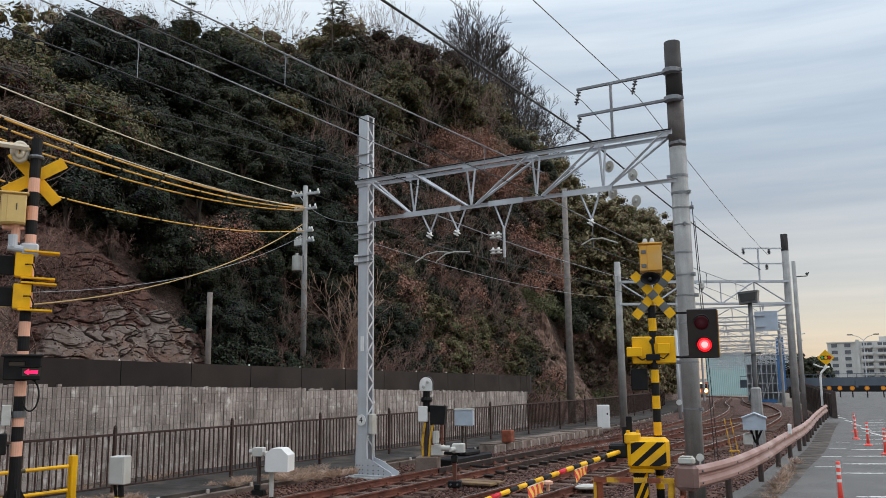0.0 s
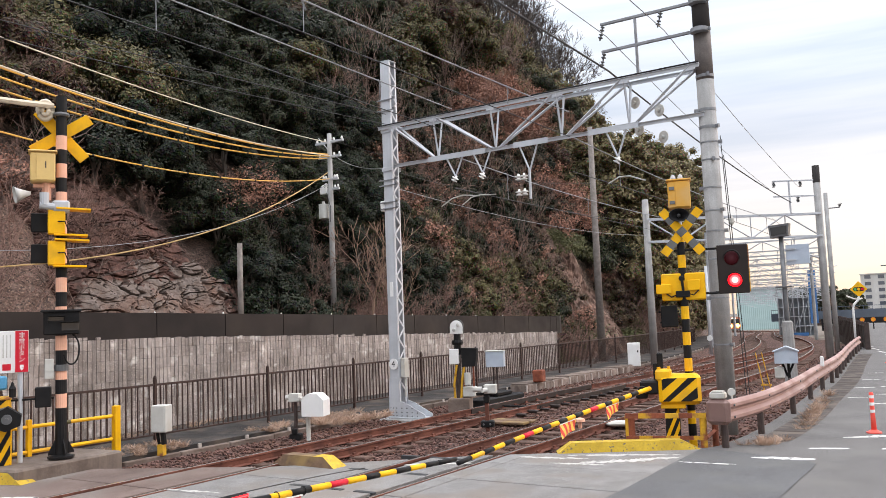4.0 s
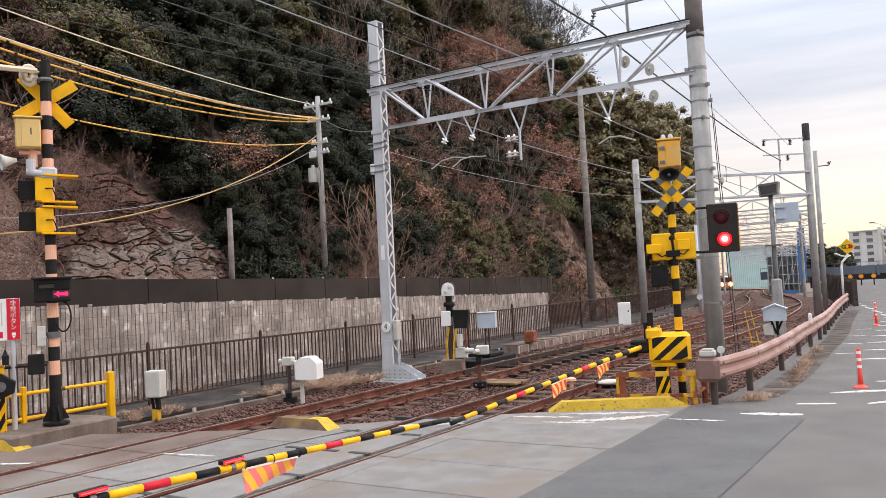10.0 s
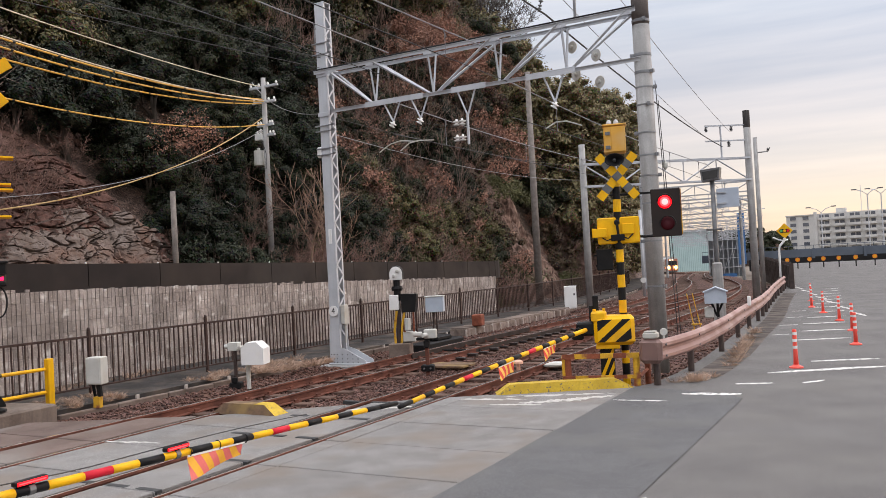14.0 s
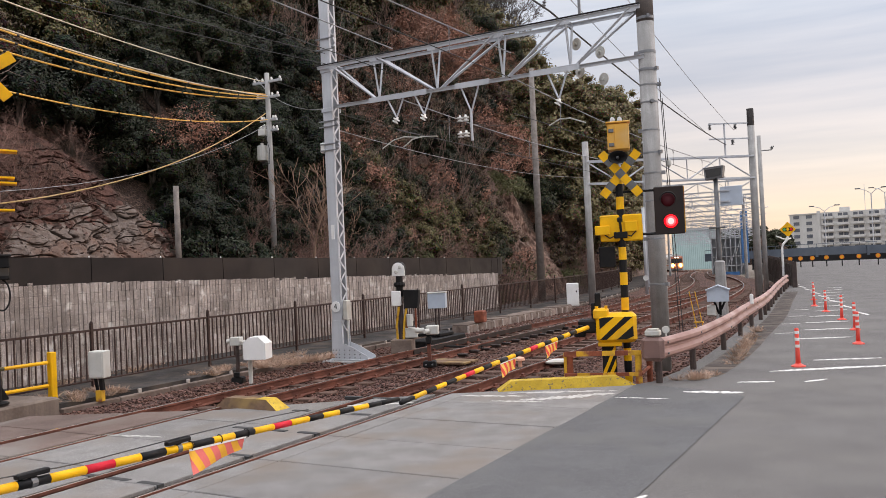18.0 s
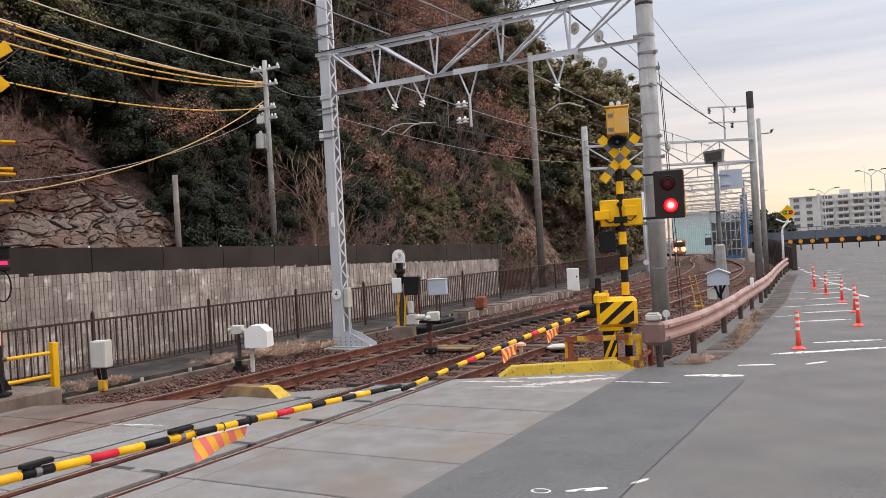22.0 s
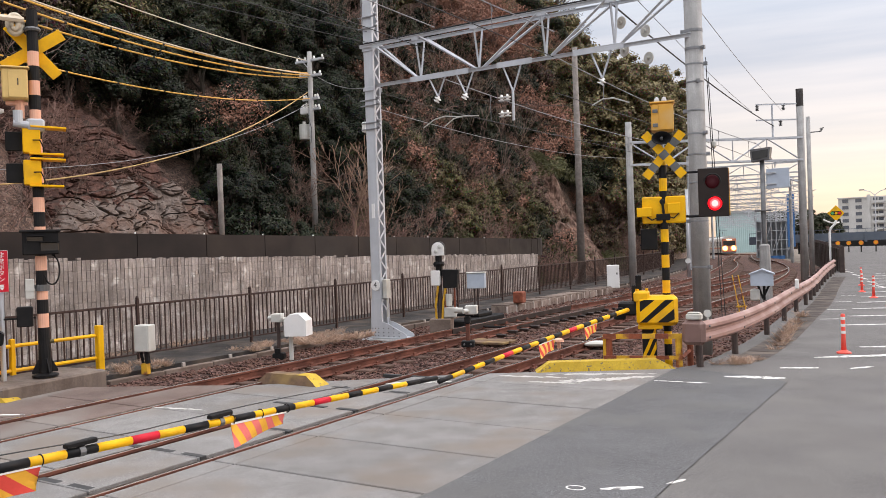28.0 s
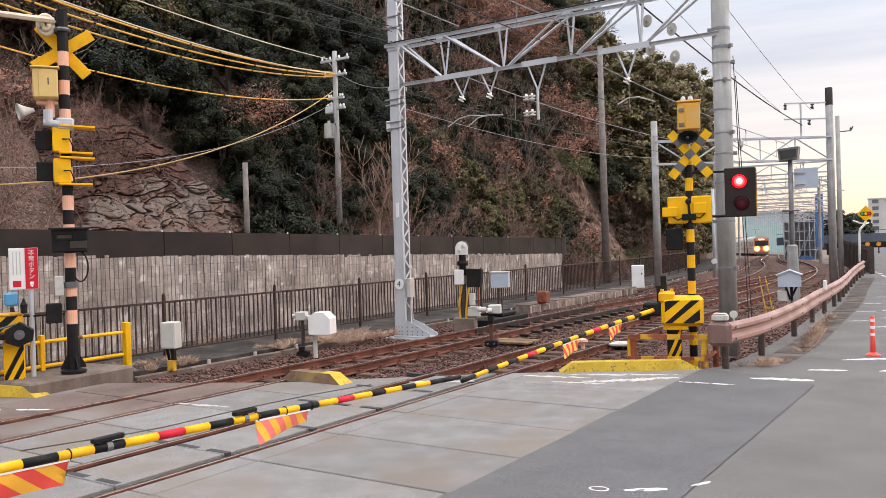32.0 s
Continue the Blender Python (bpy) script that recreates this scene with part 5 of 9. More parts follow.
for x, dr, db in ((1.86, 0.5, False), (2.60, 0.52, False), (3.80, 0.62, True), (5.85, 0.62, False)):
    hanger(x, dr, db)
for x, z in ((-5.79, 6.54), (-5.29, 6.29), (-5.74, 5.96), (-5.24, 5.73)):
    part("disc_insulator", Mesh().lathe([(0.125, -0.012), (0.13, 0.0), (0.125, 0.012), (0.04, 0.016), (0.035, 0.07)], 18, pose(x + 12.0, 0.25, z, 90, 0, -25)), M_OFFWHITE, portal, "pale round disc insulator")
for a0, a1, a2 in (((-10.95, 4.95), (-10.38, 5.18), (-9.94, 5.12)), ((-10.35, 4.92), (-9.9, 5.13), (-9.5, 5.10)), ((-6.62, 4.98), (-6.17, 5.10), (-5.85, 4.97))):
    mid_ = ((a0[0] + a1[0]) / 2, (a0[1] + a1[1]) / 2 + 0.06)
    part("steady_arm", Mesh().tube([(a0[0] + 12, 0.6, a0[1]), (mid_[0] + 12, 0.65, mid_[1]), (a1[0] + 12, 0.7, a1[1]), (a2[0] + 12, 0.75, a2[1])], 0.015, 6), M_OFFWHITE, portal, "curved pale steady arm")
# arms above the beam
for z in (7.68, 8.27):
    part("upper_arm", Mesh().box(LEN - 2.05, -0.03, z - 0.028, LEN + 0.22, 0.03, z + 0.028, 0.004), M_ARM, portal)
    part("pole_collar", Mesh().lathe([(0.168, z - 0.045), (0.176, z - 0.04), (0.176, z + 0.04), (0.168, z + 0.045)], 18, pose(LEN, 0, 0)), M_ARM, portal)
part("upper_post", Mesh().box(LEN - 1.32, -0.025, TZ, LEN - 1.27, 0.025, 8.26, 0.004), M_ARM, portal)
for x, z in ((LEN - 2.0, 8.24), (LEN - 0.75, 8.24), (LEN - 2.0, 7.65)):
    part("insulator", Mesh().lathe([(r_ * 0.62, h_) for r_, h_ in INS], 10, pose(x, 0, z - 0.02, 0, 196, 0)).lathe([(r_ * 0.62, h_) for r_, h_ in INS], 10, pose(x - 0.045, 0, z - 0.17, 0, 196, 0)), M_GALV_DARK, portal, smooth=True)

# ---------------------------------------------------------------- crossing signals and gates
def banded_pole(parent, r, z0, z1, step, mats, name="pole", first=0):
    z, i = z0, first
    while z < z1 - 0.01:
        e = min(z + step, z1)
        part(name, Mesh().cyl((0, 0, z), (0, 0, e), r, r, 16, True), mats[i % 2], parent, smooth=False)
        z, i = e, i + 1


def stripes_box(w_, d_, h_, slant, n_str, ma, mb, bev=0.02):
    """A box whose front shows slanting bands in two paints."""
    ml = Mesh()
    ml.use(ma).box(-w_ / 2, -d_ / 2, 0, w_ / 2, d_ / 2, h_, bev)
    ml.use(mb)
    for i in range(-n_str, n_str + 1):
        x0 = i * 2 * w_ / n_str * 0.5
        poly = [(x0, 0), (x0 + w_ / n_str * 0.5, 0), (x0 + w_ / n_str * 0.5 + slant, h_), (x0 + slant, h_)]
        for y, off in ((-d_ / 2 - 0.003, 1),):
            clipped = []
            for k in range(4):                      # clip against the box's sides
                a, b = poly[k], poly[(k + 1) % 4]
                clipped.append(a)
            xl, xr = -w_ / 2 + bev, w_ / 2 - bev

            def cut(pl, lim, keep):
                out = []
                for k in range(len(pl)):
                    a, b = pl[k], pl[(k + 1) % len(pl)]
                    ia, ib = keep(a[0], lim), keep(b[0], lim)
                    if ia:
                        out.append(a)
                    if ia != ib:
                        t = (lim - a[0]) / (b[0] - a[0])
                        out.append((lim, a[1] + t * (b[1] - a[1])))
                return out

            pl = cut(clipped, xl, lambda v, l: v >= l)
            pl = cut(pl, xr, lambda v, l: v <= l) if len(pl) > 2 else []
            if len(pl) > 2:
                ml.add([(x, y, min(max(z, bev), h_ - bev)) for x, z in pl], [tuple(range(len(pl)))])
    return ml


def crossbuck(parent, z, y, length, width, banded, x0=0.0, tilts=(50, -50)):
    """Two crossed boards."""
    for k, tilt in enumerate(tilts):
        bd_ = part("crossbuck_board", Mesh().box(-length / 2, -width / 2, -0.012, length / 2, width / 2, 0.012, 0.004), M_GALV_DARK if banded else M_YELLOW, parent,
                   "crossed warning board in yellow and black" if banded else "plain yellow back of a crossed board",
                   m=pose(x0, y - k * 0.034, z, 90, 0, 0) @ pose(0, 0, 0, 0, 0, tilt))
        if banded:
            for xa, xb, ska, skb in ((-0.5, -0.345, 0, 0.0), (-0.215, -0.065, 0.0, 0.0), (0.065, 0.215, 0.0, 0.0), (0.345, 0.5, 0.0, 0)):
                xa, xb = xa * length, xb * length
                part("yellow_band", Mesh().prism([(xa - ska, -width / 2), (xb - skb, -width / 2), (xb + skb, width / 2), (xa + ska, width / 2)], 0.0125, 0.016), M_YELLOW, bd_)


sig = thing("crossing_signal", "yellow and black banded level crossing signal with two red lamps", "crossing signal", -4.29, 13.98, -0.15, 17, group="level crossing signals")
banded_pole(sig, 0.066, 0.0, 3.62, 0.218, (M_YELLOW, M_BLACK), "pole_section")
cab = part("control_box", Mesh().box(-0.16, -0.18, 4.06, 0.21, 0.12, 4.53, 0.02).box(-0.18, -0.20, 4.53, 0.23, 0.14, 4.56, 0.008), M_CABINET, sig, "ochre control box with hinged door")
part("door", Mesh().box(-0.035, -0.192, 4.08, 0.205, -0.18, 4.51, 0.008), M_CABINET, cab, "box door")
for z in (4.16, 4.40):
    part("hinge", Mesh().box(-0.135, -0.198, z - 0.03, -0.05, -0.18, z + 0.03, 0.004), M_GALV_DARK, cab)
for x in (-0.06, 0.06):
    part("lifting_eye", Mesh().lathe([(0.035, 4.56), (0.045, 4.60), (0.03, 4.65), (0.01, 4.66)], 10, pose(x, 0, 0)), M_GALV, cab)
part("mount", Mesh().cyl((0, 0, 3.6), (-0.05, 0, 4.06), 0.05, seg=10), M_GALV_DARK, sig)
horn = part("loudspeaker", Mesh().lathe([(0.05, 0.0), (0.07, 0.05), (0.11, 0.12), (0.15, 0.17), (0.165, 0.18), (0.15, 0.175), (0.09, 0.10), (0.03, 0.06)], 18, pose(0.0, -0.10, 3.93, 90) @ Matrix.Diagonal((1.0, 0.68, 1.0, 1))), M_BLACK, sig, "black oval warning loudspeaker", smooth=True)
part("centre_plug", Mesh().lathe([(0.03, 0), (0.028, 0.1), (0.01, 0.13)], 10, pose(0.0, -0.13, 3.93, 90)), M_GALV_DARK, horn)
crossbuck(sig, 3.66, -0.09, 0.97, 0.145, True, 0.03)
part("lamp_arm", Mesh().box(-0.12, -0.03, 3.33, 1.02, 0.03, 3.365, 0.005), M_BLACK, sig)
part("lower_arm", Mesh().tube([(0.1, 0, 2.62), (0.45, -0.02, 2.6), (0.95, -0.02, 2.62)], 0.025, 6), M_BLACK, sig)
board = part("lamp_board", Mesh().box(0.57, -0.05, 2.58, 1.06, 0.0, 3.40, 0.012).box(0.60, 0.0, 2.62, 1.03, 0.12, 3.36, 0.01), M_LAMPBOARD, sig, "brown-black lamp backboard")
part("edge_strip", Mesh().box(1.061, -0.04, 2.6, 1.075, 0.11, 3.38, 0.003), M_YELLOW_OLD, board)
LENSES = []
for k, z in enumerate((3.17, 2.80)):
    x = 0.80 + 0.03 * k
    lens = part("lens", Mesh().lathe([(0.118, 0.0), (0.112, 0.012), (0.08, 0.02), (0.0, 0.024)], 24, pose(x, -0.052, z, 90)), M_RED_OFF, board, "dark red signal lens", smooth=True)
    part("visor", Mesh().tube([(x + 0.13 * math.cos(a), -0.10, z + 0.13 * math.sin(a)) for a in [math.pi * i / 12 for i in range(13)]], 0.012, 4), M_BLACK, board)
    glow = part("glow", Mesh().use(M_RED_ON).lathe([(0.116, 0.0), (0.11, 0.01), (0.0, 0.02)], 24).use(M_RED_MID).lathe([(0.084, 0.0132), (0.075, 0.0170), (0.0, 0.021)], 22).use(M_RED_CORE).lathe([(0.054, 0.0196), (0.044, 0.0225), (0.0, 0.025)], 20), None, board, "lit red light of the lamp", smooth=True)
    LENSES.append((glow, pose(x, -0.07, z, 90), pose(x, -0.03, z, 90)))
tw = part("lamp_housing", Mesh().box(-0.36, -0.06, 2.50, 0.36, 0.10, 2.96, 0.02), M_YELLOW, sig, "yellow twin lamp housing seen from behind")
part("side_hood", Mesh().box(-0.45, -0.12, 2.62, -0.2, -0.02, 2.78, 0.01), M_YELLOW, tw)
part("side_hood", Mesh().box(0.06, -0.10, 2.66, 0.27, -0.05, 2.84, 0.01), M_YELLOW, tw)
part("cable_gland", Mesh().lathe([(0.05, 0), (0.05, 0.03), (0.03, 0.05)], 10, pose(-0.02, -0.06, 2.87, 90)).cyl((-0.02, -0.09, 2.87), (0.0, -0.1, 2.6), 0.022, seg=6).box(-0.13, -0.13, 2.55, 0.1, -0.06, 2.66, 0.01), M_BLACK, tw)
part("cable", Mesh().tube([(0.05, -0.09, 2.62), (0.16, -0.1, 2.58), (0.24, -0.09, 2.66), (0.24, -0.07, 2.72)], 0.012, 5), M_BLACK, tw)
part("cable", Mesh().tube([(-0.1, -0.09, 2.6), (-0.2, -0.1, 2.56), (-0.28, -0.09, 2.62)], 0.012, 5), M_BLACK, tw)
part("rear_lamp", Mesh().box(-0.40, 0.05, 2.05, -0.12, 0.14, 2.42, 0.015).box(-0.44, 0.1, 2.3, -0.1, 0.3, 2.33).box(-0.42, 0.1, 2.12, -0.12, 0.28, 2.15), M_BLACK, sig, "black side lamp seen from behind")

mach = thing("gate_machine", "yellow and black striped crossing gate machine on a stand", "gate machine", -4.42, 13.78, -0.15, 17, group="crossing gate machines")
body = part("housing", stripes_box(0.68, 0.46, 0.50, 0.48, 2, M_YELLOW, M_BLACK, 0.06), None, mach, "striped machine housing", m=pose(0.02, 0, 0.78))
part("end_cap", Mesh().box(-0.36, -0.22, 1.18, -0.1, 0.2, 1.36, 0.03), M_YELLOW, mach)
part("cover_bolt", Mesh().cyl((-0.30, -0.1, 1.36), (-0.30, -0.1, 1.40), 0.03, seg=8).cyl((-0.14, -0.1, 1.36), (-0.14, -0.1, 1.41), 0.025, seg=8), M_YELLOW, mach)
part("stand", stripes_box(0.24, 0.2, 0.78, 0.35, 2, M_BLACK, M_YELLOW, 0.01), None, mach, m=pose(-0.12, 0, 0.0))
part("stand_plate", Mesh().box(-0.3, -0.18, 0.72, 0.1, 0.18, 0.79, 0.01), M_YELLOW, mach)
part("gear_arm", Mesh().box(-0.62, -0.16, 0.95, -0.30, 0.12, 1.18, 0.03).cyl((-0.58, -0.3, 1.03), (-0.58, 0.2, 1.03), 0.07, seg=12).box(-0.7, -0.12, 0.88, -0.5, 0.02, 1.02, 0.02), M_BLACK, mach, "black gate arm gear")
part("counterweight_post", Mesh().box(-0.33, 0.1, 1.2, -0.23, 0.2, 1.62, 0.01).box(-0.4, 0.12, 1.15, -0.33, 0.2, 1.45, 0.01), M_BLACK, mach)

frame_ = thing("guard_frame", "rusty red and yellow steel guard frame round the gate machine", "guard frame", -4.36, 13.55, -0.1, 17)
for x, y in ((-0.76, -0.25), (0.36, -0.28)):
    part("post", Mesh().cyl((x, y, 0), (x, y, 0.60), 0.055, seg=12), M_YELLOW_OLD if x > 0 else M_RUSTY, frame_)
part("post", Mesh().box(-0.86, -0.27, 0, -0.80, -0.21, 0.62, 0.006), M_YELLOW_OLD, frame_)
part("post", Mesh().cyl((0.55, 0.35, 0), (0.55, 0.35, 0.66), 0.05, seg=10), M_RUSTY, frame_)
for za, zb in ((0.56, 0.64), (0.22, 0.28)):
    for i in range(6):
        part("rail_band", Mesh().box(-0.85 + i * 0.21, -0.34, za, -0.85 + (i + 1) * 0.21, -0.31, zb), M_RUSTY if i % 2 == 0 else M_YELLOW_OLD, frame_)
    part("side_rail", Mesh().tube([(0.40, -0.32, (za + zb) / 2), (0.55, 0.35, (za + zb) / 2 + 0.03)], 0.035, 4), M_RUSTY, frame_)


def wedge(name, label, n0, s0, n1, s1, wid, h_, material, z=0.0):
    """A low block with one sloped end, laid along a line."""
    L_ = math.hypot(n1 - n0, s1 - s0)
    ob = new(name, Mesh().add(
        [(0, 0, 0), (L_, 0, 0), (L_, wid, 0), (0, wid, 0), (0.22, 0.05, h_), (L_ - 0.28, 0.05, h_), (L_ - 0.28, wid - 0.03, h_), (0.22, wid - 0.03, h_)],
        [(3, 2, 1, 0), (4, 5, 6, 7), (0, 1, 5, 4), (1, 2, 6, 5), (2, 3, 7, 6), (3, 0, 4, 7)]).data(name))
    ob.data.materials.append(material)
    ob.matrix_basis = RAIL @ pose(n0, s0, z, 0, 0, math.degrees(math.atan2(s1 - s0, n1 - n0)))
    return tagged(ob, label, "kerb")


M_KERB_YELLOW = mat("chipped_yellow_kerb", (0.60, 0.39, 0.030), (0.44, 0.28, 0.030), 0.85, scale=5, fine=30, bump=0.35, dirt=(0.16, 0.125, 0.08), dirt_scale=22, dirt_lo=0.60, dirt_hi=0.66)
M_WEDGE = mat("timber_wedge", (0.19, 0.11, 0.065), (0.10, 0.06, 0.04), 0.9, scale=4, fine=30, bump=0.3, dirt=(0.24, 0.15, 0.06), dirt_scale=2.5)
wedge("kerb_block", "worn yellow painted concrete kerb at the crossing's edge", -5.85, 12.02, -3.92, 13.15, 0.3, 0.15, M_KERB_YELLOW)
eb = wedge("end_block", "weathered timber ramp block with a yellow end between the rails", -9.75, 9.66, -8.4, 9.62, 0.30, 0.17, M_WEDGE, -0.02)
part("yellow_end", Mesh().add([(1.08, 0.044, 0.174), (1.352, -0.004, 0.004), (1.352, 0.302, 0.004), (1.08, 0.276, 0.174), (0.85, 0.046, 0.174), (0.85, 0.276, 0.174)], [(0, 1, 2, 3), (4, 0, 3, 5)]), M_KERB_YELLOW, eb, "yellow painted end")
wedge("kerb_block", "bright yellow kerb block beside the far gate", -13.9, 6.35, -12.05, 6.85, 0.3, 0.16, M_KERB_YELLOW)

# left signal on its concrete block
M_DIRTY = mat("dirty_concrete", (0.185, 0.140, 0.115), (0.090, 0.065, 0.053), 0.95, scale=1.5, fine=25, bump=0.5, dirt=(0.20, 0.155, 0.128), dirt_scale=0.9, streak=0.4)
blk = Mesh().box(-0.62, -0.62, -0.3, 0.58, 1.35, 0.20, 0.03)
ob = flat("mast_block", "weathered concrete block under the far signal", blk, M_DIRTY, kind="", category="concrete block", m=RAIL @ pose(-12.8, 7.4, 0, 0, 0, 6))
lp = thing("crossing_signal", "salmon and black banded level crossing signal seen from behind", "crossing signal", -12.58, 7.82, 0.28, 58, group="level crossing signals")
part("foot", Mesh().lathe([(0.20, -0.06), (0.20, -0.03), (0.10, 0.0), (0.090, 0.38), (0.087, 0.46)], 12), M_BLACK, lp, "black flared pole foot")
for a in range(4):
    part("foot_fin", Mesh().prism([(0.09, 0.0), (0.20, 0.0), (0.20, 0.03), (0.09, 0.24)], -0.008, 0.008, pose(0, 0, 0, 0, 0, a * 90 + 20) @ pose(0, 0, 0, 90)), M_BLACK, lp)
part("pole_section", Mesh().cyl((0, 0, 0.4), (0, 0, 0.73), 0.086, seg=16), M_BLACK, lp)
part("pole_section", Mesh().cyl((0, 0, 0.73), (0, 0, 0.955), 0.085, seg=16), M_PINK, lp)
part("pole_section", Mesh().cyl((0, 0, 0.955), (0, 0, 1.18), 0.086, seg=16), M_BLACK, lp)
banded_pole(lp, 0.085, 1.18, 5.2, 0.235, (M_PINK, M_BLACK), "pole_section")
part("pole_section", Mesh().cyl((0, 0, 5.2), (0, 0, 5.84), 0.085, seg=16), M_BLACK, lp)
crossbuck(lp, 5.22, 0.15, 1.06, 0.19, False, 0.0, (-48, 34))
cb = part("control_box", Mesh().box(-0.46, -0.2, 4.38, -0.09, 0.14, 4.86, 0.02).box(-0.49, -0.23, 4.86, -0.06, 0.16, 4.89, 0.01), M_CREAM, lp, "cream-yellow control box")
part("door", Mesh().box(-0.37, -0.212, 4.4, -0.10, -0.2, 4.84, 0.006), M_CREAM, cb)
t1 = text_mesh("1", 0.16, "digit")
t1.materials.clear()
part("digit", t1, M_INK, cb, m=pose(-0.23, -0.216, 4.64, 90))
part("box_support", Mesh().cyl((-0.22, 0, 4.38), (-0.22, 0, 4.1), 0.07, seg=10).box(-0.42, -0.05, 4.3, -0.1, 0.05, 4.36, 0.01), M_PINK, lp)
part("loudspeaker", Mesh().lathe([(0.03, 0.0), (0.05, 0.06), (0.09, 0.16), (0.14, 0.24), (0.13, 0.235), (0.05, 0.1)], 16, pose(-0.45, -0.05, 4.2, 0, -100, 12)), M_OFFWHITE, lp, "grey horn loudspeaker", smooth=True)
part("bracket", Mesh().box(-0.14, -0.17, 3.88, 0.13, 0.12, 4.08, 0.03).cyl((-0.32, -0.14, 4.0), (-0.1, -0.14, 3.97), 0.06, seg=12).cyl((-0.25, -0.14, 4.0), (-0.25, -0.14, 4.2), 0.07, seg=12), M_GALV, lp, "grey cast pole bracket")
for z0 in (3.02, 3.53):
    hb_ = part("lamp_housing", Mesh().box(-0.20, -0.16, z0, 0.06, 0.02, z0 + 0.40, 0.015), M_YELLOW, lp, "yellow lamp housing")
    part("hood_plate", Mesh().box(-0.25, -0.2, z0 + 0.40, 0.27, 0.1, z0 + 0.43, 0.004, pose(0, 0, 0, 0, 2.5, 0)), M_YELLOW, hb_)
    part("floor_plate", Mesh().box(-0.2, -0.2, z0 - 0.03, 0.3, 0.1, z0, 0.004, pose(0, 0, 0, 0, 1.5, 0)), M_YELLOW, hb_)
    part("lamp_board", Mesh().box(-0.45, 0.06, z0 + 0.05, -0.2, 0.12, z0 + 0.36, 0.01), M_BLACK, hb_)
    part("cable", Mesh().tube([(-0.05, -0.17, z0 + 0.2), (0.05, -0.2, z0 + 0.2), (0.1, -0.18, z0 + 0.08), (0.1, -0.12, z0 - 0.02)], 0.012, 5), M_BLACK, hb_)
ab = part("arrow_box", Mesh().box(-0.26, -0.22, 1.90, 0.28, -0.08, 2.28, 0.02).box(-0.3, -0.26, 2.26, 0.3, -0.06, 2.30, 0.01), M_BLACK, lp, "black train direction indicator box")
part("hood", Mesh().box(-0.20, -0.30, 2.20, 0.06, -0.22, 2.215).box(-0.20, -0.30, 2.10, -0.19, -0.22, 2.20).box(0.05, -0.30, 2.10, 0.06, -0.22, 2.20).box(-0.02, -0.30, 2.10, 0.28, -0.22, 2.115), M_BLACK, ab, "thin black hoods over the two windows")
part("window_frame", Mesh().box(-0.19, -0.226, 2.12, 0.04, -0.215, 2.19, 0.005), M_GLASS_DARK, ab)
part("window_frame", Mesh().box(0.0, -0.226, 1.96, 0.26, -0.215, 2.09, 0.005), M_GLASS_DARK, ab)
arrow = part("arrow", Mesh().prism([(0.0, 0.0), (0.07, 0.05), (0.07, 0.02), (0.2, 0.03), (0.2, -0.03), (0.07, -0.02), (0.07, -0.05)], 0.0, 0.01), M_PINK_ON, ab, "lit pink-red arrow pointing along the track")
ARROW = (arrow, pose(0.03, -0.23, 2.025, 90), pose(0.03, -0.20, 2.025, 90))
part("cable_loop", Mesh().tube([(0.15 + 0.115 * math.cos(a), -0.13 + 0.02 * math.sin(a), 1.66 + 0.24 * math.sin(a)) for a in [1.5 - 4.3 * i / 20 for i in range(21)]], 0.014, 6), M_BLACK, lp)
part("junction_box", Mesh().box(-0.24, -0.1, 1.2, -0.11, 0.05, 1.52, 0.01).box(-0.24, -0.11, 1.33, -0.1, 0.05, 1.36), M_OFFWHITE, lp)
part("hose_clip", Mesh().cyl((0, 0, 1.32), (0, 0, 1.42), 0.11, seg=14), M_GALV_DARK, lp)
part("side_arm", Mesh().box(-1.15, -0.02, 0.88, -0.1, 0.02, 0.91).box(-0.38, -0.1, 0.76, -0.14, 0.1, 1.08, 0.015).box(-1.17, -0.02, 0.1, -1.13, 0.02, 0.95), M_BLACK, lp, "thin black arm with a small box")
part("cable_tie", Mesh().lathe([(0.115, 5.5), (0.13, 5.53), (0.115, 5.56)], 12), M_GALV_DARK, lp)

# emergency button sign
es = thing("emergency_sign", "red and white emergency button sign on a grey post", "sign", -12.92, 7.22, -0.05, 58)
part("post", Mesh().cyl((0.1, 0.04, 0), (0.1, 0.04, 1.85), 0.04, seg=12), M_GALV, es)
bd = part("sign_board", Mesh().box(-0.2, -0.02, 1.66, 0.22, 0.0, 2.32, 0.006), M_WHITE, es)
part("red_panel", Mesh().box(0.03, -0.028, 1.665, 0.215, -0.0205, 2.315), M_RED, bd)
CHARS = "非常ボタン"
for i, ch in enumerate(CHARS):
    tm = text_mesh(ch, 0.095, "sign_character")
    tm.materials.clear()
    part("sign_character", tm, M_WHITE, bd, m=pose(0.122, -0.031, 2.24 - i * 0.095, 90))
part("arrow_down", Mesh().prism([(0.09, 1.73), (0.155, 1.73), (0.1225, 1.69)], 0.028, 0.031, Matrix(((1, 0, 0, 0), (0, 0, -1, 0), (0, 1, 0, 0), (0, 0, 0, 1)))).box(0.095, -0.031, 1.735, 0.15, -0.028, 1.78), M_WHITE, bd)
part("red_square", Mesh().box(-0.15, -0.024, 1.70, -0.03, -0.0205, 1.80), M_RED, bd)
for x in (-0.14, -0.09, -0.04):
    part("text_bar", Mesh().box(x - 0.008, -0.0225, 1.9, x + 0.008, -0.0205, 2.26), M_OFFWHITE, bd, "faint column of small print")
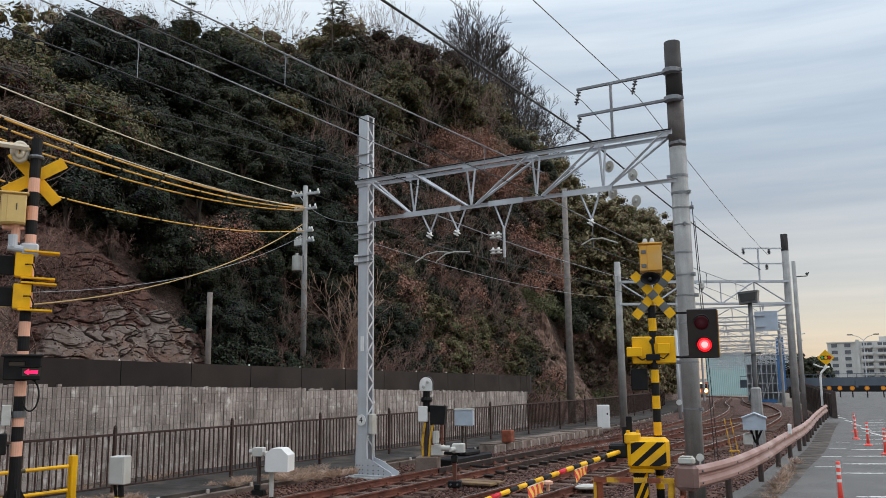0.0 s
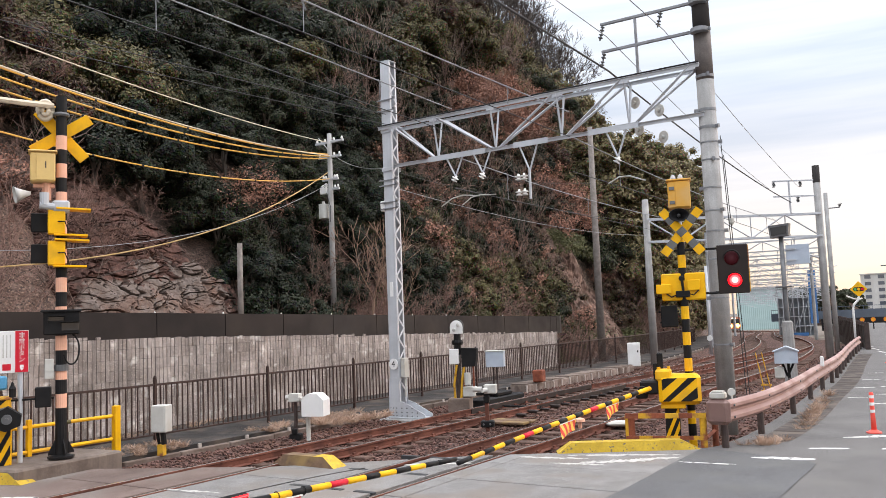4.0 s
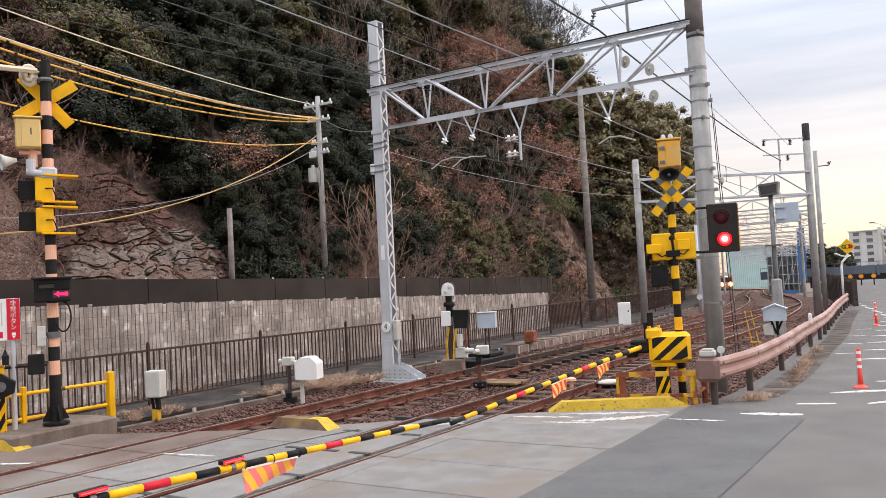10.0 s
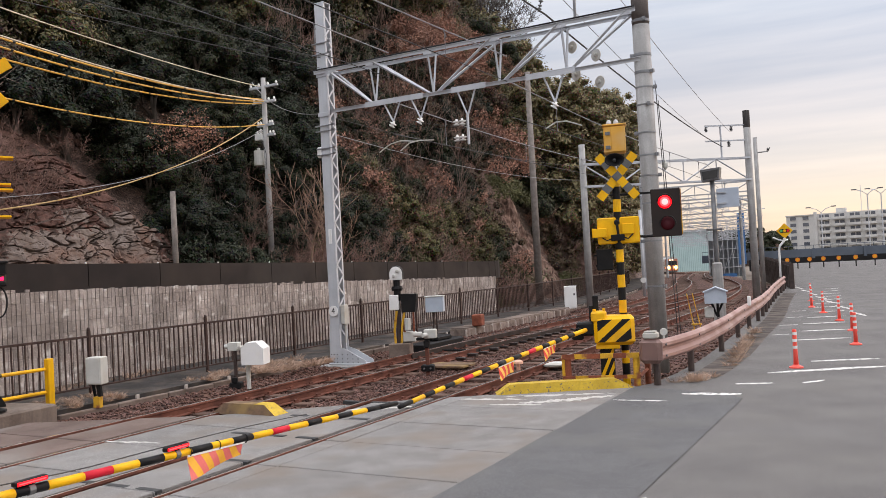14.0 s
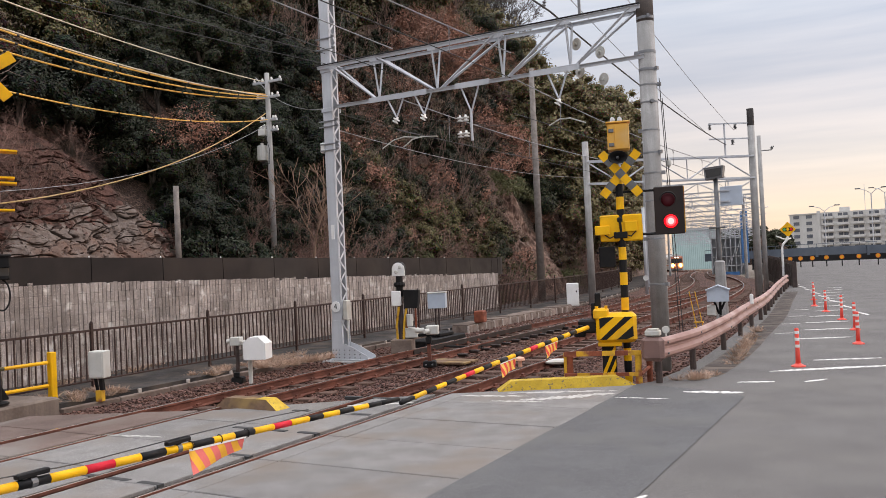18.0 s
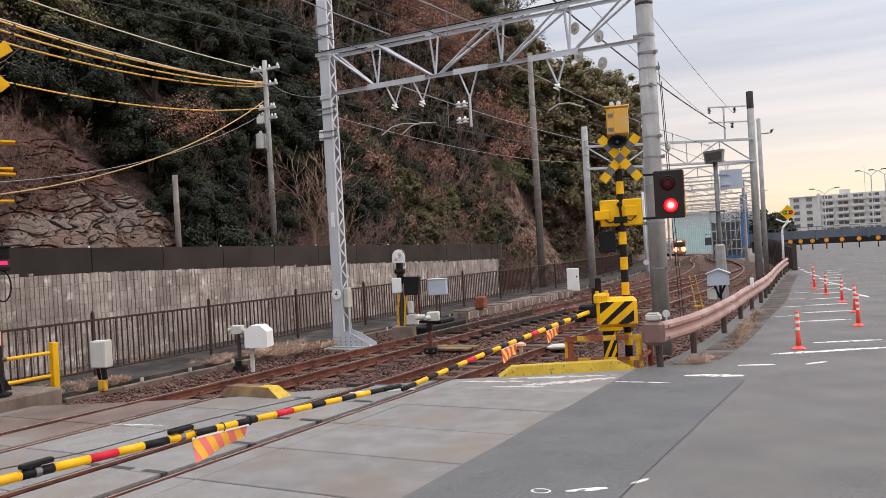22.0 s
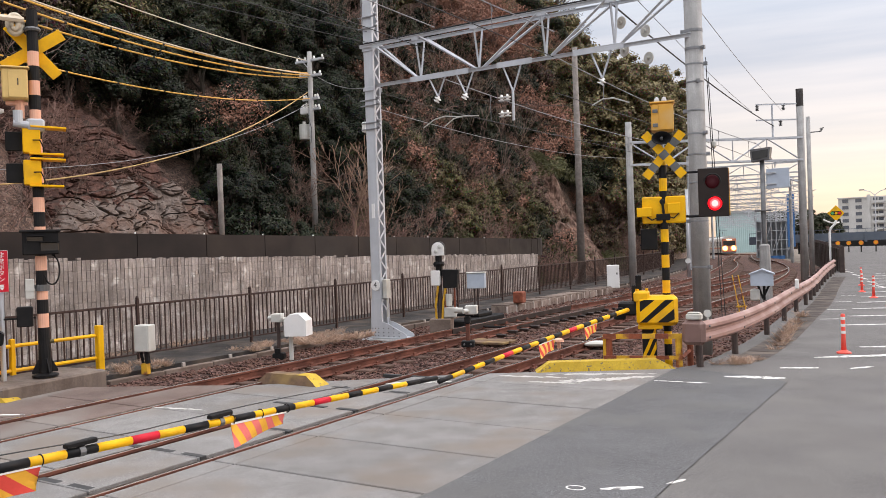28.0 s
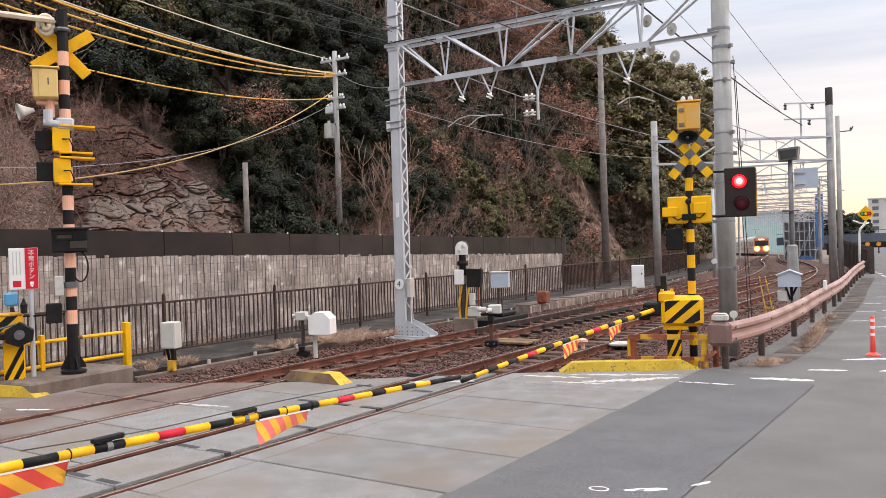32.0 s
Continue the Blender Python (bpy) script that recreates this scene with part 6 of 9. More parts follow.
part("button_box", Mesh().box(-0.28, -0.08, 1.40, -0.08, 0.04, 1.62, 0.03), M_BLUE, es, "blue emergency button box")

mach2 = thing("gate_machine", "yellow and black crossing gate machine with black gear", "gate machine", -13.05, 6.85, -0.05, 58, group="crossing gate machines")
part("stand", stripes_box(0.30, 0.22, 0.98, 0.5, 2, M_YELLOW, M_BLACK, 0.01), None, mach2, m=pose(0.22, 0.05, 0.0))
part("housing", stripes_box(0.95, 0.36, 0.30, 0.26, 3, M_YELLOW, M_BLACK, 0.03), None, mach2, m=pose(-0.12, 0.14, 0.98))
part("cover_plate", Mesh().box(-0.62, -0.06, 1.25, 0.36, 0.33, 1.29, 0.01), M_YELLOW_OLD, mach2)
gear = part("gear_case", Mesh().prism([(0.12, 0.86), (0.30, 0.78), (0.50, 0.86), (0.52, 1.02), (0.32, 1.16), (0.12, 1.04)], -0.30, -0.02, FRONT), M_BLACK, mach2, "black gate arm gear case")
part("hub", Mesh().cyl((0.32, -0.36, 0.97), (0.32, -0.30, 0.97), 0.075, seg=14).cyl((0.32, -0.39, 0.97), (0.32, -0.36, 0.97), 0.03, seg=8), M_GALV_DARK, gear)
part("arm_root", Mesh().box(-0.75, -0.26, 0.90, 0.16, -0.16, 1.0, 0.02).box(-0.40, -0.30, 0.82, -0.10, -0.12, 1.06, 0.02).cyl((-0.25, -0.36, 0.94), (-0.25, -0.08, 0.94), 0.06, seg=10), M_BLACK, mach2, "black root of the gate bar")
part("spring_rod", Mesh().tube([(-0.6, -0.3, 0.78), (0.1, -0.3, 0.86)], 0.022, 6).tube([(-0.5, -0.22, 1.1), (0.0, -0.2, 1.06), (0.3, -0.2, 1.14)], 0.016, 6), M_GALV_DARK, mach2)
part("guard_post", Mesh().box(-0.20, -0.25, 0, -0.10, -0.15, 0.70, 0.01).box(-0.62, -0.25, 0, -0.52, -0.15, 0.70, 0.01), M_YELLOW_OLD, mach2)
part("guard_rail", Mesh().box(-0.70, -0.27, 0.60, -0.02, -0.24, 0.68, 0.005).box(-0.70, -0.27, 0.26, -0.02, -0.24, 0.32, 0.005), M_YELLOW, mach2)
part("cap", Mesh().cyl((0.38, 0, 1.28), (0.38, 0, 1.36), 0.05, seg=10).lathe([(0.05, 1.36), (0.055, 1.42), (0.03, 1.46), (0.012, 1.52)], 10, pose(0.38, 0, 0)), M_BLACK, mach2)

# yellow safety fence beside the far signal
yf = thing("safety_fence", "low yellow steel fence behind the far signal", "fence", -13.4, 9.4, 0.0, 0)
part("post", Mesh().box(-0.06, -0.06, -0.05, 0.06, 0.06, 0.86, 0.012), M_YELLOW, yf)
part("post", Mesh().box(-0.04, -1.68, -0.05, 0.04, -1.6, 0.8, 0.01), M_YELLOW, yf)
part("post", Mesh().box(-0.04, -3.2, -0.05, 0.04, -3.12, 0.8, 0.01), M_YELLOW, yf)
for z in (0.68, 0.27):
    part("rail", Mesh().tube([(0, -0.09, z), (0, -4.2, z)], 0.032, 8), M_YELLOW, yf)
part("green_tape", Mesh().tube([(0, -0.9, 0.68), (0, -1.1, 0.68)], 0.034, 8).tube([(0, -2.2, 0.68), (0, -2.5, 0.68)], 0.034, 8), M_LEAF[1], yf)

# gate bars
BAR_N = -4.75


def bar_z(s):
    if s < 7.37:
        return 0.93 - 0.038 * (s - 2.66) - 0.0016 * (s - 2.66) ** 2
    return 0.67 + 0.055 * (s - 7.39) - 0.0022 * (s - 7.39) ** 2


def gate_bar(label, cuts, cols, r_of, parent_s):
    b_ = thing("gate_bar", label, "gate bar", BAR_N, parent_s, 0.0, group="crossing gate bars")
    for i in range(len(cuts) - 1):
        s0, s1 = cuts[i], cuts[i + 1]
        k_ = max(2, int((s1 - s0) / 0.2))
        pts = [(0, s0 + (s1 - s0) * j / k_ - parent_s, bar_z(s0 + (s1 - s0) * j / k_)) for j in range(k_ + 1)]
        part("bar_section", Mesh().tube(pts, [r_of(p[1] + parent_s) for p in pts], 12), cols[i], b_, smooth=True)
    return b_


L_CUTS = [-0.6, 0.8, 1.6, 2.05, 2.35, 2.6, 2.82, 3.06, 3.28, 3.54, 3.76, 3.98, 4.2, 4.46, 4.67, 4.9, 5.13, 5.37, 5.59, 5.84, 6.04, 6.29, 6.52, 6.77, 7.0, 7.34]
L_COLS = [M_BLACK, M_BLACK, M_YELLOW, M_BLACK, M_YELLOW, M_BLACK, M_YELLOW, M_BLACK, M_YELLOW, M_RED, M_YELLOW, M_BLACK, M_YELLOW, M_BLACK, M_YELLOW, M_BLACK, M_YELLOW, M_RED, M_YELLOW, M_BLACK, M_YELLOW, M_BLACK, M_YELLOW, M_BLACK, M_BLACK]
lbar = gate_bar("lowered yellow, black and red banded crossing gate bar", L_CUTS, L_COLS, lambda s: 0.0305 - 0.0013 * max(0, s - 3), 0.0)
R_CUTS = [7.39, 7.64, 7.9, 8.12, 8.36, 8.6, 8.84, 9.08, 9.32, 9.56, 9.8, 10.05, 10.3, 10.56, 10.82, 11.08, 11.34, 11.6, 11.86, 12.12, 12.4, 12.7, 13.3]
R_COLS = [M_BLACK if i % 2 == 0 else M_YELLOW for i in range(22)]
R_COLS[6], R_COLS[14], R_COLS[17] = M_RED, M_RED, M_YELLOW
rbar = gate_bar("lowered yellow and black banded crossing gate bar with warning flags", R_CUTS, R_COLS, lambda s: 0.0255 + 0.002 * (s - 7.4), 13.3)
LEDS = []
for s in (3.17, 4.33):
    z = bar_z(s)
    led = part("led_unit", Mesh().box(-0.025, s - 0.11, z + 0.038, 0.025, s + 0.11, z + 0.07, 0.006).box(-0.015, s - 0.02, z + 0.0, 0.015, s + 0.02, z + 0.05), M_BLACK, lbar, "black warning light unit clamped on the bar")
    part("clamp", Mesh().lathe([(0.034, -0.02), (0.034, 0.02)], 12, pose(0, s, z, 90)), M_GALV_DARK, led)
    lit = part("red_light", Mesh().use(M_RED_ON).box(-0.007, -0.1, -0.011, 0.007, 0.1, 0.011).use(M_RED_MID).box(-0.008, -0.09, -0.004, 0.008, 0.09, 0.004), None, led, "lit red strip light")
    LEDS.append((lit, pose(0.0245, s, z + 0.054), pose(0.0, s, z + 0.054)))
for s in (2.9, 4.45, 4.75, 5.05):
    part("wire_tie", Mesh().tube([(0.032 * math.cos(a), s, bar_z(s) + 0.034 * math.sin(a)) for a in [i * math.pi / 8 for i in range(17)]], 0.0045, 4), M_BLACK, lbar)
part("stay_wire", Mesh().tube([(0, s, bar_z(s) + 0.05 + 0.04 * abs(math.sin(s * 0.9))) for s in [2.6 + 0.25 * i for i in range(14)]], 0.004, 4), M_WIRE_DARK, lbar)


def flag(parent, s0, s1, drop0, drop1, ps, mats, curl=0.05, bands=7, lean=1.0):
    """A striped cloth hung from the bar, stiff in its folds."""
    def at(t, u):
        s = s0 + (s1 - s0) * t
        dr = drop0 + (drop1 - drop0) * t
        return (curl * math.sin(t * 4.2 + u * 1.2 + 0.4) * u + 0.012, s - ps - 0.03 * u * t, bar_z(s) - 0.022 - dr * u)

    ml = Mesh()
    ml.use(mats[0]).use(mats[1])
    nz, cols = 6, 2 * int(bands + lean * 2)
    v = [at(min(1.0, max(0.0, (k * 0.5 - lean * 2 * (1 - j / nz)) / bands)), j / nz) for j in range(nz + 1) for k in range(cols + 1)]
    faces = [(j * (cols + 1) + k, j * (cols + 1) + k + 1, (j + 1) * (cols + 1) + k + 1, (j + 1) * (cols + 1) + k) for j in range(nz) for k in range(cols)]
    ml.add(v, faces)
    ml.m = [(f[0] % (cols + 1)) // 2 % 2 for f in faces]
    cloth = part("warning_flag", ml, None, parent, "red and yellow diagonally striped plastic flag", smooth=True)
    hem = Mesh()
    for k in range(8):
        a, b = at(k / 8, 0.03), at((k + 1) / 8, 0.03)
        hem.add([(a[0] + 0.004, a[1], a[2] + 0.018), (b[0] + 0.004, b[1], b[2] + 0.018), (b[0] + 0.006, b[1], b[2] - 0.010), (a[0] + 0.006, a[1], a[2] - 0.010)], [(0, 1, 2, 3)])
    part("hem", hem, M_WHITE, cloth, "white reinforced upper hem")


M_FLAG_Y = mat("flag_yellow", (0.92, 0.46, 0.06), (0.86, 0.41, 0.05), 0.6, spec=0.2, bump=0.05)
M_FLAG_R = mat("flag_red", (0.82, 0.09, 0.07), (0.76, 0.08, 0.06), 0.6, spec=0.2, bump=0.05)
M_FLAG_PALE = mat("flag_pale_pink", (0.86, 0.20, 0.18), (0.80, 0.17, 0.15), 0.6, spec=0.2, bump=0.05)
M_FLAG_Y2 = mat("flag_amber", (0.95, 0.55, 0.10), (0.9, 0.5, 0.09), 0.5, bump=0.05)
flag(lbar, 4.42, 5.03, 0.19, 0.10, 0.0, (M_FLAG_PALE, M_FLAG_Y), 0.035, 8, 0.7)
flag(lbar, 2.0, 2.9, 0.17, 0.16, 0.0, (M_FLAG_R, M_FLAG_Y))
flag(rbar, 9.82, 10.36, 0.19, 0.16, 13.3, (M_FLAG_Y2, M_FLAG_R), 0.03)
flag(rbar, 11.38, 11.92, 0.19, 0.14, 13.3, (M_FLAG_Y2, M_FLAG_R), 0.03)
mach3 = thing("gate_machine", "yellow and black striped gate machine holding the near bar", "gate machine", BAR_N, -0.75, 0.0, 0, group="crossing gate machines")
part("housing", stripes_box(0.5, 0.6, 0.5, 0.3, 3, M_YELLOW, M_BLACK, 0.04), None, mach3, m=pose(0, 0, 0.68))
part("stand", stripes_box(0.3, 0.3, 0.68, 0.3, 2, M_BLACK, M_YELLOW, 0.01), None, mach3)

# ---------------------------------------------------------------- guardrail and road furniture
GR = [(13.25, -3.60), (13.6, -3.52), (15.1, -3.37), (18.1, -3.40), (21.0, -3.55), (25.6, -3.75), (29.2, -4.02), (32.5, -4.32), (38.8, -4.82), (44.8, -5.25), (50, -5.9)]
gr = thing("guardrail", "dusty reddish-brown corrugated steel guardrail on dark posts", "guardrail", 0, 0, 0)
PROF_W = [(0.0, -0.175), (0.035, -0.16), (0.075, -0.12), (0.075, -0.07), (0.02, -0.02), (0.02, 0.02), (0.075, 0.07), (0.075, 0.12), (0.035, 0.16), (0.0, 0.175)]
prof = PROF_W + [(x - 0.006, z * 0.97) for x, z in reversed(PROF_W)]
seg_s = [13.3 + 0.6 * i for i in range(54)]
for a in range(0, 54 - 6, 6):
    pts = [(spline(GR, s) + 0.02, s, 0.57) for s in seg_s[a:a + 7]]
    if a:
        pts[0] = (pts[0][0] - 0.004, pts[0][1] - 0.15, pts[0][2])
    part("beam", Mesh().sweep(pts, prof), M_GUARD, gr, smooth=False)
M_GUARD_END = mat("worn_brown_end_plate", (0.19, 0.105, 0.09), (0.14, 0.078, 0.068), 0.6, scale=3, fine=40, bump=0.1, dirt=(0.26, 0.16, 0.14), dirt_scale=4)
part("end_plate", Mesh().box(-3.83, 13.18, 0.375, -3.46, 13.34, 0.775, 0.06), M_GUARD_END, gr, "flat folded end of the guardrail")
bolt = Mesh().cyl((0, 0, 0), (0.02, 0, 0), 0.018, seg=8).data("bolt")
bolt.materials.append(M_GALV_DARK)
gpost = Mesh().cyl((0, 0, -0.2), (0, 0, 0.72), 0.057, seg=12).data("post")
gpost.materials.append(M_GUARDPOST)
for s in (13.45, 15.1, 18.1, 21.0, 23.3, 25.6, 27.4, 29.2, 30.9, 32.5, 34.6, 36.7, 38.8, 41, 43, 45):
    part("post", gpost, None, gr, m=pose(spline(GR, s) - 0.07, s, 0))
    for z in (0.48, 0.66):
        part("bolt", bolt, None, gr, m=pose(spline(GR, s) + 0.09, s + 0.03, z))
refl = Mesh().cyl((0, 0.0, 0.74), (0, 0, 0.82), 0.015, seg=6).lathe([(0.058, -0.01), (0.062, 0.0), (0.058, 0.01)], 18, pose(0, 0, 0.87, 90)).data("reflector")
refl.materials.append(M_OFFWHITE)
part("reflector", refl, None, gr, "round white reflector disc", m=pose(-3.52, 13.62, -0.02, 0, 0, 20))
part("end_cap", Mesh().box(-3.76, 13.2, 0.78, -3.52, 13.36, 0.88, 0.02).box(-3.73, 13.21, 0.88, -3.55, 13.35, 0.90, 0.006), M_OFFWHITE, gr, "small white plastic cap on the rail end")
part("reflector_post", Mesh().box(-3.42 - 0.09, 21.9, 0.7, -3.42 + 0.0, 21.95, 0.95, 0.02), M_WHITE, gr, "small white marker on the rail")

M_GUTTER = mat("damp_gutter_concrete", (0.070, 0.054, 0.046), (0.040, 0.031, 0.027), 0.9, scale=2.5, fine=40, bump=0.3, rand=0.15, dirt=(0.12, 0.094, 0.078), dirt_scale=2.2)
gutter = thing("gutter", "dark damp concrete gutter lids along the guardrail", "gutter", 0, 0, 0, kind="structure")
lid_me = Mesh().box(-0.26, 0, -0.05, 0.27, 0.585, 0.006, 0.006).data("lid")
lid_me.materials.append(M_GUTTER)
for i in range(44):
    s_ = 14.3 + 0.6 * i
    part("lid", lid_me, None, gutter, m=pose(spline(GR, s_) + 0.30, s_, 0.002 * math.sin(i * 4.1), 0, 0, -math.degrees(math.atan((spline(GR, s_ + 0.6) - spline(GR, s_)) / 0.6))))


def delineator(n_, s_):
    c_ = thing("delineator_post", "orange flexible lane post with white bands", "traffic post", n_, s_, 0.0, group="orange lane posts on the road")
    part("base", Mesh().lathe([(0.12, 0), (0.12, 0.02), (0.07, 0.04), (0.045, 0.06)], 14), M_ORANGE, c_)
    part("tube", Mesh().lathe([(0.045, 0.05), (0.036, 0.3), (0.036, 0.66), (0.03, 0.68), (0.0, 0.685)], 14), M_ORANGE, c_, smooth=True)
    for z in (0.34, 0.46, 0.58):
        part("white_band", Mesh().lathe([(0.0372, z), (0.0372, z + 0.05)], 14), M_WHITE, c_)


for n_, s_ in ((-1.76, 15.71), (-0.98, 19.38), (-1.19, 22.45), (-1.66, 25.4), (-2.3, 28.37), (-2.86, 31.0), (-3.2, 34.5)):
    delineator(n_, s_)

marks = thing("road_markings", "worn white road paint lines and hatching", "road marking", 0, 0, 0.005, kind="structure")


def stripe(n0, s0, n1, s1, wid):
    """A band of thick paint with a broken edge, from one point to another."""
    a, b = Vector((n0, s0, 0)), Vector((n1, s1, 0))
    d_ = (b - a).normalized()
    q_ = Vector((-d_.y, d_.x, 0))
    k_ = max(4, int((b - a).length / 0.07))
    rg = random.Random(int((n0 * 37 + s0 * 91) * 10))
    v = []
    for i in range(k_ + 1):
        p = a + (b - a) * i / k_
        end_ = min(1.0, 0.35 + 3.0 * min(i, k_ - i) / k_)
        wa, wb = wid / 2 * rg.uniform(0.55, 1.15) * end_, wid / 2 * rg.uniform(0.55, 1.15) * end_
        v += [p + q_ * wa, p - q_ * wb]
    lo_ = len(v)
    v += [p - Vector((0, 0, 0.012)) for p in v]
    f = [(2 * i + 1, 2 * i + 3, 2 * i + 2, 2 * i) for i in range(k_)]
    f += [(2 * i + e, 2 * i + 2 + e, lo_ + 2 * i + 2 + e, lo_ + 2 * i + e) for i in range(k_) for e in (0, 1)] + [(0, 1, lo_ + 1, lo_), (2 * k_, 2 * k_ + 1, lo_ + 2 * k_ + 1, lo_ + 2 * k_)]
    part("paint_line", Mesh().add(v, f), M_ROADPAINT, marks)


stripe(-3.05, 12.65, -2.2, 12.78, 0.2)
stripe(-2.45, 13.72, -1.92, 13.92, 0.12)
stripe(-2.15, 15.02, -0.3, 16.1, 0.2)
stripe(-1.48, 13.99, -1.2, 14.33, 0.1)
stripe(-1.6, 16.6, -0.5, 17.1, 0.15)
M_SMEAR = mat("faded_white_paint", (0.52, 0.50, 0.475), (0.36, 0.345, 0.325), 0.9, scale=7, fine=60, bump=0.1, dirt=(0.21, 0.20, 0.19), dirt_scale=7, dirt_lo=0.55, dirt_hi=0.66, world_space=True)


def smear(n0, s0, n1, s1, wid, seed):
    """What is left of old paint: a ragged blot along a line."""
    rg_ = random.Random(seed)
    a, b = Vector((n0, s0, 0.0004 * (seed - 63))), Vector((n1, s1, 0.0004 * (seed - 63)))
    d_ = (b - a).normalized()
    q_ = Vector((-d_.y, d_.x, 0))
    up_, dn_ = [], []
    for i in range(25):
        t_ = i / 24
        taper = math.sin(math.pi * t_) ** 0.5
        p = a + (b - a) * t_
        up_.append(p + q_ * wid * taper * rg_.uniform(0.15, 0.6))
        dn_.append(p - q_ * wid * taper * rg_.uniform(0.1, 0.6))
    v = up_ + dn_
    v += [p - Vector((0, 0, 0.012)) for p in v]
    part("faded_paint", Mesh().add(v, [(25 + i, 25 + i + 1, i + 1, i) for i in range(24)] + [(e + i, e + i + 1, 50 + e + i + 1, 50 + e + i) for i in range(24) for e in (0, 25)]), M_SMEAR, marks, "ragged remains of white paint")


for i, q_ in enumerate(((-6.3, 11.55, -5.2, 11.75, 0.16), (-5.7, 11.9, -4.05, 12.55, 0.18), (-5.2, 11.4, -4.3, 11.95, 0.3), (-4.7, 11.75, -4.0, 12.3, 0.22), (-7.6, 10.3, -6.7, 10.8, 0.2), (-5.6, 11.2, -4.8, 11.35, 0.12), (-9.6, 7.52, -8.7, 7.66, 0.09))):
    smear(*q_, 60 + i)
stripe(-3.9, 11.95, -3.1, 12.0, 0.07)
stripe(-2.66, 6.62, -2.35, 6.82, 0.09)
stripe(-2.2, 7.0, -2.1, 7.2, 0.05)
stripe(-11.4, 6.2, -10.9, 6.45, 0.07)
stripe(-12.5, 5.8, -11.6, 6.1, 0.12)
for i in range(12):
    s_ = 20.5 + i * 2.1
    stripe(-2.3 - i * 0.1, s_ - 0.2, -1.15 - i * 0.15, s_ + 0.3, 0.15)
for i in range(4):
    stripe(-2.95 - 0.12 * i, 21.5 + 2.6 * i, -2.5 - 0.12 * i, 21.7 + 2.6 * i, 0.07)
for i in range(9):
    a = (27.0 + i * 2.9)
    stripe(-1.05 - 0.2 * (i * 2.9) * 0.98, a, -1.05 - 0.2 * ((i + 1) * 2.9) * 0.98 + 0.05, a + 1.7, 0.14)
ov = Mesh()
for i in range(18):
    a0, a1 = 2 * math.pi * i / 18, 2 * math.pi * (i + 1) / 18
    ov.add([(-2.86 + 0.09 * math.cos(a0), 6.56 + 0.07 * math.sin(a0), 0), (-2.86 + 0.09 * math.cos(a1), 6.56 + 0.07 * math.sin(a1), 0), (-2.86 + 0.07 * math.cos(a1), 6.56 + 0.05 * math.sin(a1), 0), (-2.86 + 0.07 * math.cos(a0), 6.56 + 0.05 * math.sin(a0), 0)], [(0, 1, 2, 3)])
part("paint_ring", ov, M_ROADPAINT, marks, "small painted survey ring")
rg = random.Random(8)
tar = Mesh()
prev = None
for i in range(60):
    t = i / 59
    p = Vector((-2.2 + 0.07 * t + rg.gauss(0, 0.004), 3.0 + 9.4 * t, 0.002))
    if prev is not None:
        wd = rg.uniform(0.002, 0.005)
        tar.add([prev + Vector((-wd, 0, 0)), prev + Vector((wd, 0, 0)), p + Vector((wd, 0, 0)), p + Vector((-wd, 0, 0))], [(0, 1, 2, 3)])
    prev = p
part("tar_seam", tar, M_TAR, marks, "dark joint between two asphalt lanes")
for n0, s0, dn, ds, k_ in ((-1.35, 5.55, 0.075, -0.028, 22), (-3.3, 8.2, 0.05, 0.03, 12)):
    crack, p0 = Mesh(), Vector((n0, s0, -0.0005))
    for i in range(k_):
        p1 = p0 + Vector((dn + rg.gauss(0, 0.02), ds + rg.gauss(0, 0.02), 0))
        w_ = rg.uniform(0.001, 0.004)
        crack.add([p0 + Vector((0, -w_, 0)), p1 + Vector((0, -w_, 0)), p1 + Vector((0, w_, 0)), p0 + Vector((0, w_, 0))], [(0, 1, 2, 3)])
        p0 = p1
    part("crack", crack, M_TAR, marks, "fine crack in the asphalt")

# ---------------------------------------------------------------- a car waiting at the crossing
M_CAR = mat("pearl_white_paint", (0.74, 0.78, 0.82), (0.72, 0.76, 0.80), 0.18, scale=2, fine=60, bump=0.0, rough_var=0.03)
M_CHROME = mat("bright_chrome", (0.66, 0.66, 0.66), (0.58, 0.58, 0.58), 0.28, 1.0, bump=0.0, rough_var=0.03)
M_TYRE = mat("tyre_rubber", (0.02, 0.02, 0.021), (0.03, 0.03, 0.03), 0.8, scale=20, fine=80, bump=0.2)
car_ = new("car")
car_.matrix_basis = pose(3.06, 4.16, 0.0, 0, 0, 122.0)
tagged(car_, "white compact car waiting at the crossing with its nose forward", "car")
CAR_W = ((0.20, 0.70, -0.10), (0.34, 0.78, -0.02), (0.52, 0.81, 0.0), (0.66, 0.82, -0.02), (0.80, 0.80, -0.08), (0.90, 0.76, -0.20), (0.98, 0.70, -0.55))   # height, half width, nose


def car_skin(u, z, out=0.0):
    """A point of the car's shell: u runs from the middle of the nose (0) round the corner (1 to 2) and along the flank (3)."""
    half = spline([(a_, b_) for a_, b_, c_ in CAR_W], z) + out
    nose = spline([(a_, c_) for a_, b_, c_ in CAR_W], z) + out
    rad_ = 0.34
    if u <= 1:
        x = (half - rad_) * u
        return Vector((x, nose - 0.05 * (x / half) ** 2, z))
    if u <= 2:
        a_ = (u - 1) * math.pi / 2
        return Vector((half - rad_ + rad_ * math.sin(a_), nose - 0.03 - rad_ + rad_ * math.cos(a_), z))
    return Vector((half - 0.05 * (u - 2) ** 2, nose - 0.03 - rad_ + (u - 2) * (-3.25 - nose + 0.03 + rad_), z))


